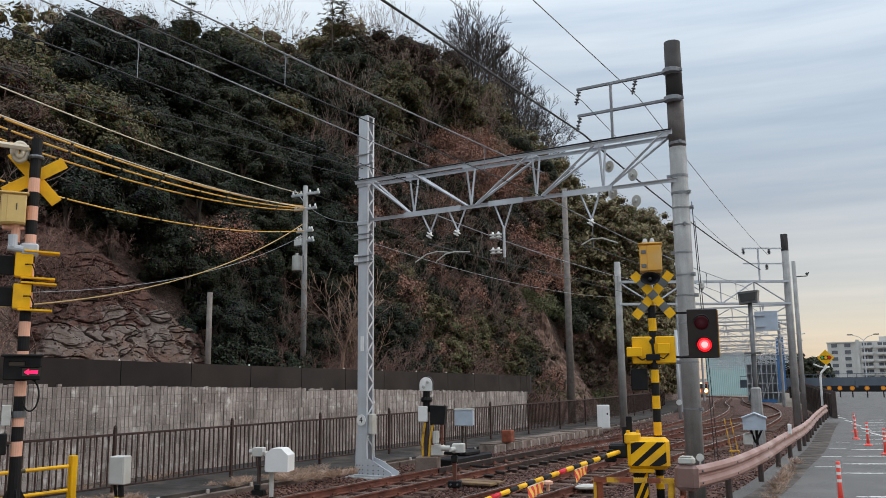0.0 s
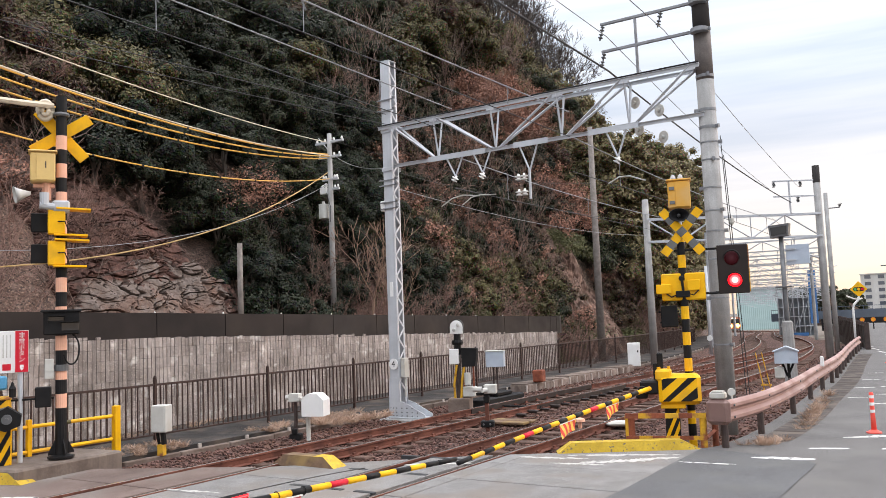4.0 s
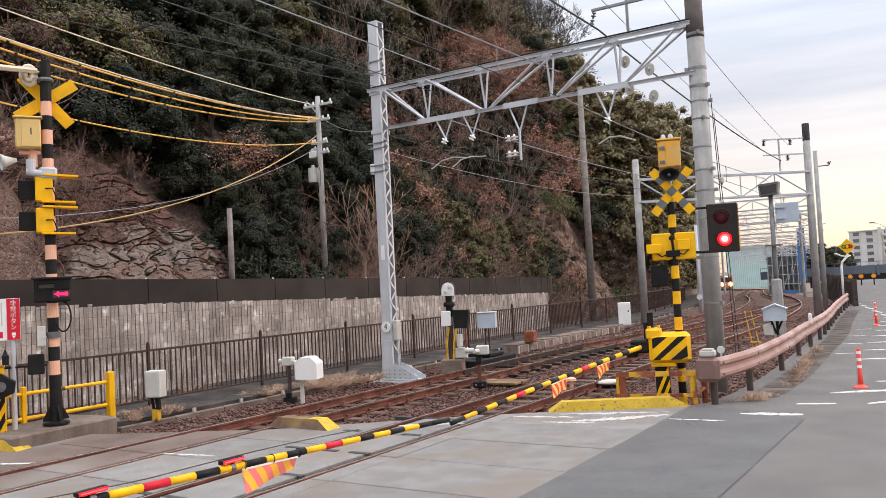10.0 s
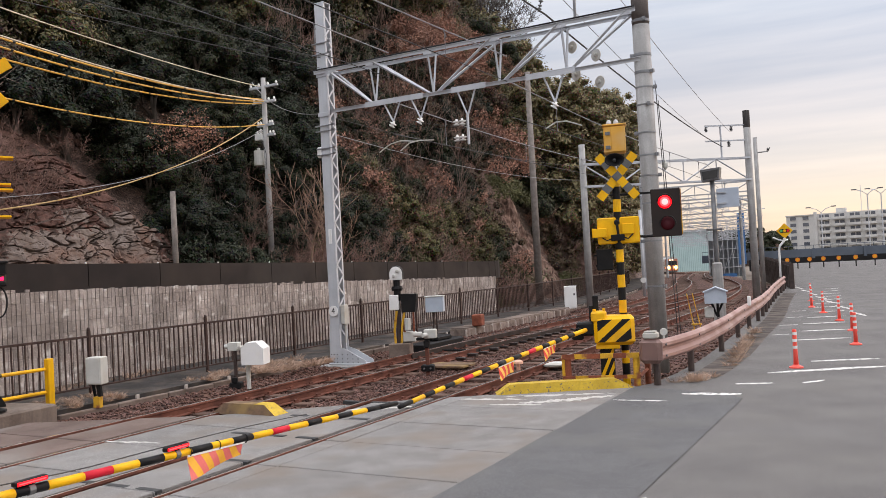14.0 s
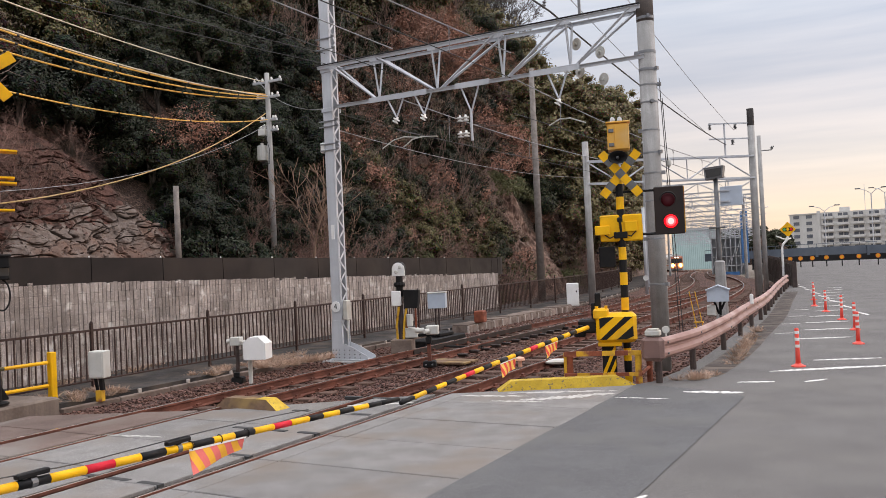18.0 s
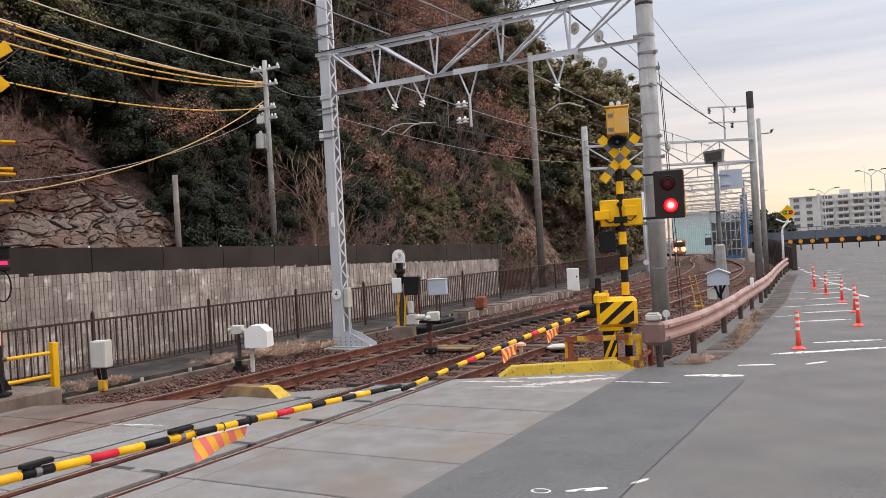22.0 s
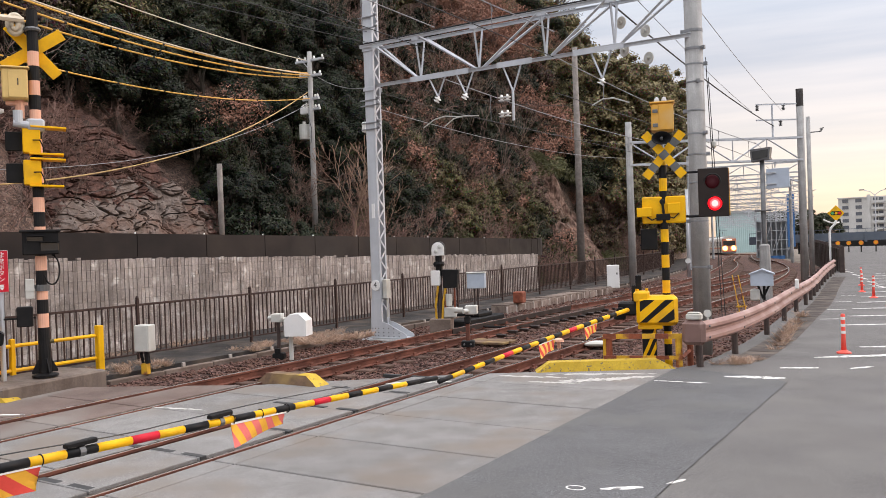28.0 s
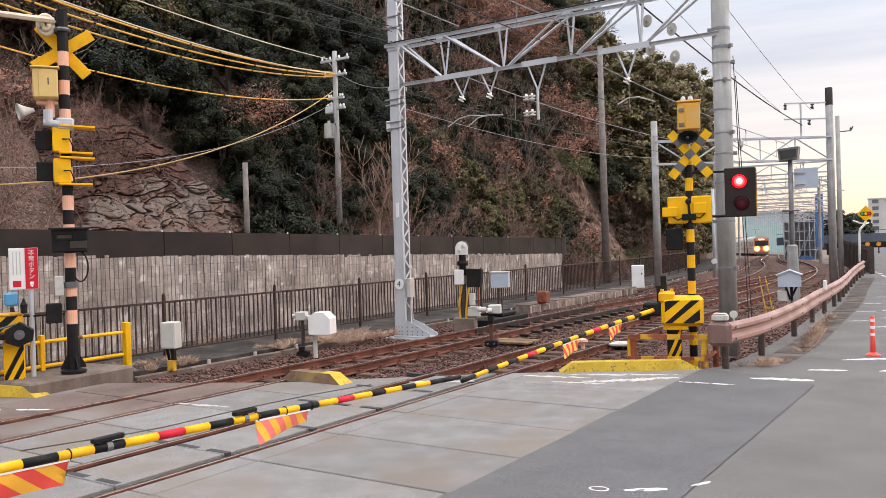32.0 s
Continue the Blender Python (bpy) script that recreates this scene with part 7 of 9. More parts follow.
def car_patch(u0, u1, z0, z1, out, side=1, nu=10, nz=5):
    """A piece of trim that follows the shell, a little proud of it."""
    q_ = Mesh()
    rows_ = [car_skin(u0 + (u1 - u0) * i / nu, z0 + (z1 - z0) * j / nz, out) for j in range(nz + 1) for i in range(nu + 1)]
    q_.add([(p.x * side, p.y, p.z) for p in rows_], [(j * (nu + 1) + i, j * (nu + 1) + i + 1, (j + 1) * (nu + 1) + i + 1, (j + 1) * (nu + 1) + i) for j in range(nz) for i in range(nu)])
    return q_


shell = Mesh()
us = [0.1 * i for i in range(10)] + [1 + 0.1 * i for i in range(10)] + [2 + 0.125 * i for i in range(9)]
zs_ = [0.20 + 0.039 * i for i in range(21)]
for side in (1, -1):
    pts_ = [car_skin(u, z) for z in zs_ for u in us]
    k_ = len(us)
    shell.add([(p.x * side, p.y, p.z) for p in pts_], [(j * k_ + i, j * k_ + i + 1, (j + 1) * k_ + i + 1, (j + 1) * k_ + i) for j in range(len(zs_) - 1) for i in range(k_ - 1)])
    shell.add([(car_skin(u, 0.98).x * side, car_skin(u, 0.98).y, 0.98) for u in us] + [(0, car_skin(u, 0.98).y, 1.02) for u in us], [(i, i + 1, k_ + i + 1, k_ + i) for i in range(k_ - 1)])
shell.box(-0.72, -3.30, 0.25, 0.72, -3.22, 0.98, 0.03)
part("body", shell, M_CAR, car_, smooth=True)
part("cabin", Mesh().add([(-0.70, -1.0, 0.98), (0.70, -1.0, 0.98), (0.72, -3.25, 0.98), (-0.72, -3.25, 0.98), (-0.56, -1.75, 1.52), (0.56, -1.75, 1.52), (0.58, -3.05, 1.50), (-0.58, -3.05, 1.50)], [(0, 1, 5, 4), (1, 2, 6, 5), (2, 3, 7, 6), (3, 0, 4, 7)]), M_GLASS_DARK, car_, "dark window glass")
part("roof", Mesh().box(-0.58, -3.08, 1.50, 0.58, -1.72, 1.55, 0.02), M_CAR, car_)
part("grille", car_patch(-0.95, 0.95, 0.36, 0.56, 0.006), M_BLACK, car_, "black lower grille")
for side in (1, -1):
    part("fog_bezel", car_patch(0.80, 1.42, 0.30, 0.66, 0.008, side), M_BLACK, car_, "black corner intake with pale fins")
    for z in (0.38, 0.46, 0.54):
        part("fin", car_patch(0.9, 1.35, z, z + 0.012, 0.016, side, 8, 1), M_CHROME, car_)
    part("headlight", car_patch(0.85, 1.60, 0.69, 0.86, 0.008, side, 14, 6), M_CHROME, car_, "clear headlight with a bright reflector", smooth=True)
    part("headlight_glass", car_patch(1.0, 1.4, 0.73, 0.79, 0.014, side, 10, 3), M_PORCELAIN, car_, smooth=True)
    for y in (-0.72, -2.75):
        wh_ = part("wheel", Mesh().lathe([(0.17, -0.09), (0.28, -0.09), (0.30, -0.06), (0.30, 0.06), (0.28, 0.09), (0.17, 0.09)], 24, pose(side * 0.73, y, 0.30, 0, 90, 0)), M_TYRE, car_, "black tyre")
        part("rim", Mesh().lathe([(0.18, -0.05), (0.18, 0.05), (0.06, 0.07)], 16, pose(side * 0.74, y, 0.30, 0, 90 * side, 0)), M_GALV, wh_)

# ---------------------------------------------------------------- brush, withered trees and bare trees
brush = []
for i in range(4):
    me = branches(200 + i, 2.6, 3, 0.75, 0.03, 0.22, (3, 4)).data("brush")
    me.materials.append((M_TWIG, M_BARK, M_TWIG, M_BARK_PALE)[i])
    brush.append(me)
bronze = [leaf_mesh("bronze_leaves", 93 + i, 1.5, 70, 40, 0.045, 1.1, 0.36, 0.25) for i in range(3)]
withered = [leaf_mesh("withered_leaves", 90 + i, 1.3, 38, 20, 0.062, 0.9, 0.38, 0.3) for i in range(3)]
spray_leaves = leaf_mesh("withered_leaves", 97, 1.3, 60, 34, 0.034, 0.9, 0.34, 0.2)
ivy = [leaf_mesh("ivy", 110 + i, 1.2, 48, 26, 0.065, 0.55, 0.35, 0.4) for i in range(2)]
for me in withered + bronze + [spray_leaves]:
    me.materials.append(M_LEAF_BROWN)
for me in ivy:
    me.materials.append(M_IVY)
rng = random.Random(17)


def shrub(n_label, cat, meshes, p, sc, lean, group):
    t = new("shrub")
    t.matrix_basis = RAIL @ pose(p.x, p.y, p.z - 0.1, rng.uniform(-lean, lean), rng.uniform(5, lean + 12), rng.uniform(0, 360)) @ Matrix.Diagonal((sc, sc, sc, 1))
    tagged(t, n_label, cat, group)
    for nm, me, up_ in meshes:
        part(nm, me, None, t, m=pose(0, 0, up_))
    return t


def scatter(count, s0, s1, m0, m1, make, gap):
    got = []
    for i in range(count * 6):
        if len(got) >= count:
            break
        s, m = rng.uniform(s0, s1), rng.uniform(m0, m1)
        if 40.0 < s < 49.0 and m < 4.2:
            continue
        p = hill_point(m, s)
        if any((p - q_).length < gap for q_ in got):
            continue
        got.append(p)
        make(p)


G1, G2, G3 = "bare brush on the slope", "withered shrubs on the slope", "green undergrowth on the slope"
b1 = lambda p: shrub("leafless brown brushwood on the earth slope", "shrub", [("brushwood", rng.choice(brush), 0)], p, rng.uniform(0.7, 1.25), 25, G1)
b2 = lambda p: shrub("shrub with withered reddish-brown leaves", "shrub", [("brushwood", brush[1], 0), ("foliage", rng.choice(withered), 1.3)], p, rng.uniform(0.6, 1.1), 20, G2)
b3 = lambda p: shrub("low olive-green ivy and undergrowth on the slope", "undergrowth", [("foliage", rng.choice(ivy), 0.3)], p, rng.uniform(0.7, 1.2), 10, G3)
scatter(30, 3, 12.5, 1.0, 9.5, b1, 0.7)
scatter(8, 3, 12, 1.5, 9, b2, 1.2)
scatter(7, 2, 9, 0.8, 2.2, b3, 1.0)
scatter(10, 20.5, 24, 0.6, 2.4, b1, 0.7)
scatter(14, 25, 50, 0.8, 7.5, b1, 0.8)
scatter(56, 27.5, 50, 1.3, 7.0, b2, 0.8)
scatter(50, 25, 50, 0.6, 4.5, b3, 0.8)
scatter(34, 46, 75, 0.8, 5.0, b1, 0.8)
scatter(12, 44, 70, 1.0, 5, b3, 1.0)
b4 = lambda p: shrub("small tree with dense bronze withered leaves", "shrub", [("brushwood", brush[1], 0), ("foliage", rng.choice(bronze), 1.5)], p, rng.uniform(0.95, 1.45), 8, G2)
scatter(30, 38.5, 55, 7.0, 8.4, b4, 0.95)
scatter(8, 45, 53, 4.0, 6.0, b4, 1.2)

# a thicket of thin leafless stems and twigs over the open slope
rg = np.random.RandomState(8)


def spray(seed):
    """Leaning stems with side twigs, each a slim three-sided spike."""
    r = random.Random(seed)
    out = []

    def spike(p, d, L, w):
        out.append((p, p + d * L, w))
        return p + d * L

    for i in range(6):
        d = Vector((r.gauss(0, 0.4), r.gauss(0, 0.4), 1)).normalized()
        L = r.uniform(1.0, 2.4)
        p0 = Vector((r.uniform(-0.4, 0.4), r.uniform(-0.4, 0.4), 0))
        spike(p0, d, L, 0.013)
        for j in range(9):
            f_ = r.uniform(0.25, 0.98)
            d2 = (d * 0.8 + Vector((r.gauss(0, 0.55), r.gauss(0, 0.55), r.gauss(0.1, 0.3)))).normalized()
            l2 = r.uniform(0.3, 0.9) * (1.2 - 0.5 * f_)
            p2 = p0 + d * L * f_
            spike(p2, d2, l2, 0.008)
            for k in range(3):
                d3 = (d2 + Vector((r.gauss(0, 0.5), r.gauss(0, 0.5), r.gauss(0.1, 0.3)))).normalized()
                spike(p2 + d2 * l2 * r.uniform(0.3, 0.95), d3, r.uniform(0.15, 0.4), 0.006)
    v = []
    for a, b_, w in out:
        d = (b_ - a).normalized()
        x = d.orthogonal().normalized()
        y = d.cross(x)
        v += [a + x * w, a - x * w * 0.5 + y * w * 0.87, a - x * w * 0.5 - y * w * 0.87, b_]
    return np.array([tuple(p) for p in v])


SPRAYS = [spray(400 + i) for i in range(6)]


def thicket(label, spots, material):
    """spots: place and size of each spray; all joined."""
    cs = []
    for p, sc in spots:
        a_, tx, ty = rng.uniform(0, 6.28), rng.gauss(0.18, 0.25), rng.gauss(0, 0.25)
        m_ = np.array(Matrix.Rotation(tx, 3, "Y") @ Matrix.Rotation(ty, 3, "X") @ Matrix.Rotation(a_, 3, "Z")) * sc
        cs.append(SPRAYS[rng.randrange(6)] @ m_.T + np.array(tuple(p)))
    v = np.concatenate(cs)
    k = len(v) // 4
    i4 = np.arange(k)[:, None] * 4
    tri = np.concatenate([i4 + np.array([[0, 1, 3]]), i4 + np.array([[1, 2, 3]]), i4 + np.array([[2, 0, 3]])], 1).reshape(-1)
    me = bpy.data.meshes.new("thicket")
    me.vertices.add(len(v))
    me.vertices.foreach_set("co", v.ravel())
    me.loops.add(len(tri))
    me.loops.foreach_set("vertex_index", tri)
    me.polygons.add(len(tri) // 3)
    me.polygons.foreach_set("loop_start", np.arange(len(tri) // 3) * 3)
    me.polygons.foreach_set("loop_total", np.full(len(tri) // 3, 3))
    me.update(calc_edges=True)
    me.materials.append(material)
    ob = new("thicket", me)
    ob.matrix_basis = RAIL
    tagged(ob, label, "undergrowth", kind="stuff")


def brush_spots(count, s0, s1, m0, m1, lo=0.6, hi=1.3):
    got = []
    while len(got) < count:
        s, m = rng.uniform(s0, s1), rng.uniform(m0, m1)
        if 11.0 < s < 17.5 and m < 4.6 - max(0.0, s - 15.5) or 39.9 < s < 49.2 and m < 4.6:
            continue
        got.append((hill_point(m, s), rng.uniform(lo, hi)))
    return got


M_STEM = leaf_mat("leafless_stem", (0.106, 0.059, 0.048), (0.263, 0.160, 0.131), 0.0, 0.9)
thicket("dense leafless brown brush on the near slope", brush_spots(170, 1, 13.5, 0.6, 10.5) + brush_spots(30, 20.5, 25, 0.3, 2.6, 0.5, 1.0) + [(Vector((rock_face(s_, z_) + 0.05, s_, z_)), rng.uniform(0.3, 0.6)) for s_, z_ in [(rng.uniform(11.2, 15.0), rng.uniform(3.4, 6.4)) for i in range(46)] if z_ > 2.9 + 0.34 * (s_ - 12) and z_ < 3.0 + (17.9 - s_) / 1.35], M_STEM)
thicket("leafless reddish-brown brush over the open slope", brush_spots(14, 25.5, 47, 0.5, 8.5, 0.7, 1.5) + brush_spots(56, 24.5, 47, 0.3, 4.0, 0.5, 1.1) + brush_spots(44, 30, 38, 0.2, 2.8, 0.5, 1.0) + brush_spots(70, 45, 64, 0.5, 4.5, 0.8, 1.6), M_STEM)

M_BARK_DARK = mat("dark_bark", (0.060, 0.048, 0.042), (0.034, 0.027, 0.024), 0.9, scale=6, fine=25, bump=0.0)
bare = []
for i in range(3):
    me = branches(300 + i, 8.5, 6, 0.46, 0.26, 0.14, (3, 4), 4, 0.0105, 0.22).data("branches")
    me.materials.append(M_BARK_DARK)
    bare.append(me)
slender = []
M_STEM_BARK = mat("brown_stem_bark", (0.240, 0.162, 0.132), (0.144, 0.094, 0.076), 0.9, scale=5, fine=25, bump=0.0)
for i in range(3):
    me = branches(320 + i, 7.0, 5, 0.34, 0.05, 0.22, (2, 3), 4, 0.0065, 0.32).data("branches")
    me.materials.append(M_STEM_BARK)
    slender.append(me)


def bare_tree(m, s, sc, me, label="tall leafless tree with fine twigs on the hilltop", dz=0.0):
    p = hill_point(m, s)
    t = new("bare_tree")
    t.matrix_basis = RAIL @ pose(p.x, p.y, p.z - 0.3 + dz, 0, 0, rng.uniform(0, 360)) @ Matrix.Diagonal((sc, sc, sc, 1))
    tagged(t, label, "tree", "leafless trees")
    part("bough", me, None, t)


for m, s, sc, k in ((11, 51, 1.6, 0), (11.5, 55.5, 1.75, 1), (10.5, 58.5, 1.5, 2), (11.5, 64, 1.5, 0), (11.5, 71, 1.5, 1), (11.5, 79, 1.4, 2), (12, 90, 1.2, 1), (3, 78, 1.5, 2), (2, 100, 1.4, 1), (2, 112, 1.3, 0)):
    bare_tree(m, s, sc, bare[k])
for m, s, sc, k in ((14, 33, 0.85, 0), (14, 38, 0.95, 1), (14.5, 40, 0.9, 2), (14, 42, 0.95, 0), (13.5, 44.5, 0.95, 1), (14, 46, 1.0, 2), (14, 24.5, 0.75, 0), (14.5, 28, 0.8, 1), (13.5, 22, 0.75, 2), (14, 30.5, 0.85, 1), (13.5, 19, 0.7, 0)):
    bare_tree(m, s, sc, slender[k], "thin leafless tree on the hilltop")
for i in range(46):
    s = rng.uniform(27.5, 49)
    m = rng.uniform(1.8, max(2.2, stem_top(s) + 0.6))
    if 39.6 < s < 49.4 and m < 4.6:
        continue
    bare_tree(m, s, rng.uniform(0.5, 0.95), slender[i % 3], "slender brown leafless tree on the lower slope")
for m, s, sc, k in ((1.4, 20.2, 0.36, 2), (3.0, 8.5, 0.5, 1), (5.0, 7.5, 0.55, 2), (2.6, 6.2, 0.5, 0), (4.5, 10, 0.6, 1), (6.0, 9.0, 0.7, 0), (7.5, 11, 0.7, 2)):
    bare_tree(m, s, sc, slender[k], "slender brown leafless tree on the lower slope")
fan = branches(415, 3.6, 4, 0.62, 0.05, 0.3, (3, 4)).data("fan_branches")
fan.materials.append(leaf_mat("tan_twig", (0.20, 0.125, 0.09), (0.32, 0.21, 0.155), 0.0, 0.9))
for n_, s_, sc, rz_ in ((-17.5, 22.2, 1.15, 20), (-17.8, 23.1, 0.95, 140), (-17.7, 24.4, 0.8, 250)):
    t = new("bare_shrub")
    t.matrix_basis = RAIL @ pose(n_, s_, hill_point(-17.0 - n_, s_).z - 0.1, 0, 0, rz_) @ Matrix.Diagonal((sc, sc, sc, 1))
    tagged(t, "fan-shaped leafless tan shrub behind the barrier", "shrub", "bare brush on the slope")
    part("bough", fan, None, t)
for m_, s_, sc in ((2.5, 18.6, 1.05),):
    shrub("hanging spray of withered pinkish-brown leaves", "shrub", [("brushwood", brush[1], 0), ("foliage", spray_leaves, 2.9)], hill_point(m_, s_), sc, 4, G2)
# conifers on the crest: whorls of short drooping boughs set with needles


def conifer_mesh(seed, height, reach, step):
    rg_ = np.random.RandomState(seed)
    tips = []
    z = 0.12 * height
    while z < height * 0.98:
        L_ = reach * (1 - (z / height)) ** 0.8 + 0.12
        a0 = rg_.uniform(0, 6.28)
        for j in range(6):
            a_ = a0 + j * 1.047 + rg_.uniform(-0.3, 0.3)
            l_ = L_ * rg_.uniform(0.55, 1.1)
            rise_ = rg_.uniform(0.05, 0.4)
            for u in np.arange(0.1, 1.0, 0.09 / max(0.4, l_)):
                c = np.array([math.cos(a_) * l_ * u, math.sin(a_) * l_ * u, z + l_ * u * rise_ - 0.25 * l_ * u * u])
                for sd in (-1, 1, 0):
                    d_ = np.array([math.cos(a_ + sd * 0.8), math.sin(a_ + sd * 0.8), rg_.uniform(-0.35, 0.25)])
                    w_ = np.array([-d_[1], d_[0], rg_.uniform(-0.6, 0.6)])
                    n_ = 0.16 * rg_.uniform(0.7, 1.2)
                    tips += [c - w_ * n_ * 0.16, c + w_ * n_ * 0.16, c + d_ * n_ * 1.5]
        z += step * rg_.uniform(0.7, 1.3)
    me = bpy.data.meshes.new("needles")
    facets(me, np.array(tips), 3)
    me.materials.append(M_LEAF[1])
    return me


CONIFERS = [conifer_mesh(140 + i, 7.6, (2.2, 1.7, 2.6)[i], 0.42) for i in range(3)]
for m, s, sc, k in ((12.0, 35.3, 0.98, 0), (12.6, 36.8, 0.93, 1), (12.0, 25.2, 0.80, 2)):
    p = hill_point(m, s)
    t = new("conifer")
    t.matrix_basis = RAIL @ pose(p.x, p.y, p.z, 0, 0, 40) @ Matrix.Diagonal((sc, sc, sc, 1))
    tagged(t, "dark pointed conifer standing on the hilltop", "tree")
    part("trunk", Mesh().cyl((0, 0, -0.5), (0, 0, 7.8), 0.09, 0.01, 8), M_BARK, t)
    part("foliage", CONIFERS[k], None, t)

# dry grass tufts
M_STRAW = leaf_mat("dry_grass", (0.34, 0.225, 0.165), (0.54, 0.385, 0.295), 0.15, 0.9)
tuft = Mesh()
rg = random.Random(3)
for i in range(120):
    a, r_ = rg.uniform(0, 6.28), rg.uniform(0, 0.16)
    l_, ln_ = rg.uniform(0.05, 0.22), rg.uniform(0.05, 0.28)
    x, y = r_ * math.cos(a), r_ * math.sin(a)
    dx, dy = math.cos(a + rg.uniform(-1, 1)) * ln_, math.sin(a + rg.uniform(-1, 1)) * ln_
    w_ = 0.0032
    tuft.add([(x - w_, y, 0), (x + w_, y, 0), (x + dx * 0.5 + w_, y + dy * 0.5, l_ * 0.7), (x + dx, y + dy, l_), (x + dx * 0.5 - w_, y + dy * 0.5, l_ * 0.7)], [(0, 1, 2, 3, 4)])
tuft_me = tuft.data("blades")
tuft_me.materials.append(M_STRAW)
spots = [(-3.15, 13.9, 0.8), (-3.2, 14.2, 0.7), (-3.05, 14.0, 0.7), (-2.95, 14.4, 0.6), (-3.4, 13.75, 0.6), (-2.9, 15.8, 0.6), (-2.95, 16.4, 0.7), (-3.0, 17.0, 0.8), (-3.05, 17.6, 0.8), (-3.1, 18.3, 0.9), (-3.15, 18.9, 0.8), (-3.2, 19.6, 0.9), (-3.3, 20.6, 0.8), (-3.4, 22, 0.9)]
rg = random.Random(12)
spots += [(-12.9 + rg.uniform(-0.3, 0.25), rg.uniform(12.4, 15.9), rg.uniform(0.5, 0.9)) for i in range(34)]
spots += [(-13.2 + rg.uniform(-0.5, 0.5), rg.uniform(8.2, 10.6), rg.uniform(0.5, 0.8)) for i in range(22)]
spots += [(-15.0 + rg.uniform(-0.5, 0.4), rg.uniform(4, 14), rg.uniform(0.5, 0.9)) for i in range(26)]
spots += [(-13.3 + rg.uniform(-0.5, 0.5), rg.uniform(5.0, 8), rg.uniform(0.4, 0.7)) for i in range(12)]
spots += [(rg.uniform(-12.5, -11.9), rg.uniform(13.6, 15.6), rg.uniform(0.6, 1.0)) for i in range(18)]
for n_, s_, sc in spots:
    t = new("dry_grass_tuft")
    t.matrix_basis = RAIL @ pose(n_, s_, 0.0, 0, 0, rg.uniform(0, 360)) @ Matrix.Diagonal((sc, sc, sc * 0.9, 1))
    tagged(t, "straw-coloured dry grass tuft beside the way", "grass", "dry grass tufts")
    part("tuft", tuft_me, None, t)

# ---------------------------------------------------------------- wayside equipment
lb = thing("signal_box", "grey steel equipment box on a post beside the track", "equipment box", -12.59, 9.76, -0.05, 20, group="trackside boxes")
part("box", Mesh().box(-0.14, -0.12, 0.42, 0.15, 0.12, 0.9, 0.012), M_OFFWHITE, lb)
part("door", Mesh().box(-0.12, -0.13, 0.44, 0.13, -0.12, 0.88, 0.004), M_OFFWHITE, lb)
part("post", Mesh().box(-0.06, -0.06, 0, 0.06, 0.06, 0.2, 0.008), M_YELLOW_OLD, lb)
part("conduit", Mesh().tube([(0.05, 0, 0.2), (0.03, 0, 0.42)], 0.05, 8).tube([(-0.05, 0.02, 0.15), (-0.1, 0.02, 0.42)], 0.03, 6), M_BLACK, lb)

wb = thing("relay_box", "white weathered relay box with a sloped lid on a post", "equipment box", -11.58, 12.73, -0.15, 22, group="trackside boxes")
part("box", Mesh().prism([(-0.22, 0.5), (0.24, 0.5), (0.24, 0.82), (0.10, 0.95), (-0.1, 0.95), (-0.22, 0.85)], -0.2, 0.2, Matrix(((1, 0, 0, 0), (0, 0, 1, 0), (0, 1, 0, 0), (0, 0, 0, 1)))), M_WHITE, wb)
part("latch_panel", Mesh().box(-0.26, -0.14, 0.52, -0.22, 0.14, 0.84, 0.006).cyl((-0.3, -0.1, 0.85), (-0.3, 0.1, 0.85), 0.03, seg=8), M_OFFWHITE, wb)
part("post", Mesh().cyl((-0.16, 0, 0), (-0.16, 0, 0.6), 0.045, seg=10), M_OFFWHITE, wb)
wd_ = thing("track_sensor", "small grey sensor head on a post", "sensor", -12.02, 12.62, -0.15, 22, group="trackside sensors")
part("head", Mesh().box(-0.12, -0.1, 0.78, 0.1, 0.1, 0.95, 0.01).cyl((-0.2, -0.03, 0.87), (-0.1, -0.03, 0.87), 0.045, seg=10), M_OFFWHITE, wd_)
part("post", Mesh().cyl((0, 0, 0), (0, 0, 0.8), 0.04, seg=10), M_GUARDPOST, wd_)
part("foot", Mesh().box(-0.12, -0.1, 0, 0.12, 0.1, 0.14, 0.02).box(-0.06, -0.12, 0.14, 0.06, -0.05, 0.24, 0.01), M_BLACK, wd_)
br = thing("track_sensor", "twin grey detector heads on a rusty post between the tracks", "sensor", -8.99, 15.2, -0.2, 22, group="trackside sensors")
part("post", Mesh().box(-0.04, -0.04, 0, 0.04, 0.04, 0.78, 0.006), M_RAIL, br)
part("head", Mesh().box(-0.04, -0.1, 0.80, 0.22, 0.12, 0.99, 0.015).cyl((-0.26, -0.12, 0.9), (-0.08, -0.1, 0.9), 0.055, seg=12).cyl((-0.06, -0.18, 0.88), (0.02, -0.1, 0.88), 0.05, seg=12), M_OFFWHITE, br)
part("bracket", Mesh().box(-0.22, -0.05, 0.76, 0.14, 0.05, 0.82, 0.01).box(-0.06, -0.09, 0.6, 0.06, 0.09, 0.76, 0.02), M_BLACK, br)
part("foot", Mesh().box(-0.14, -0.1, 0.1, 0.14, 0.1, 0.24, 0.02), M_BLACK, br)
for x in (-0.07, 0.07):
    part("foot_bolt", Mesh().cyl((x, -0.1, 0.17), (x, -0.14, 0.17), 0.02, seg=8), M_GALV_DARK, br)

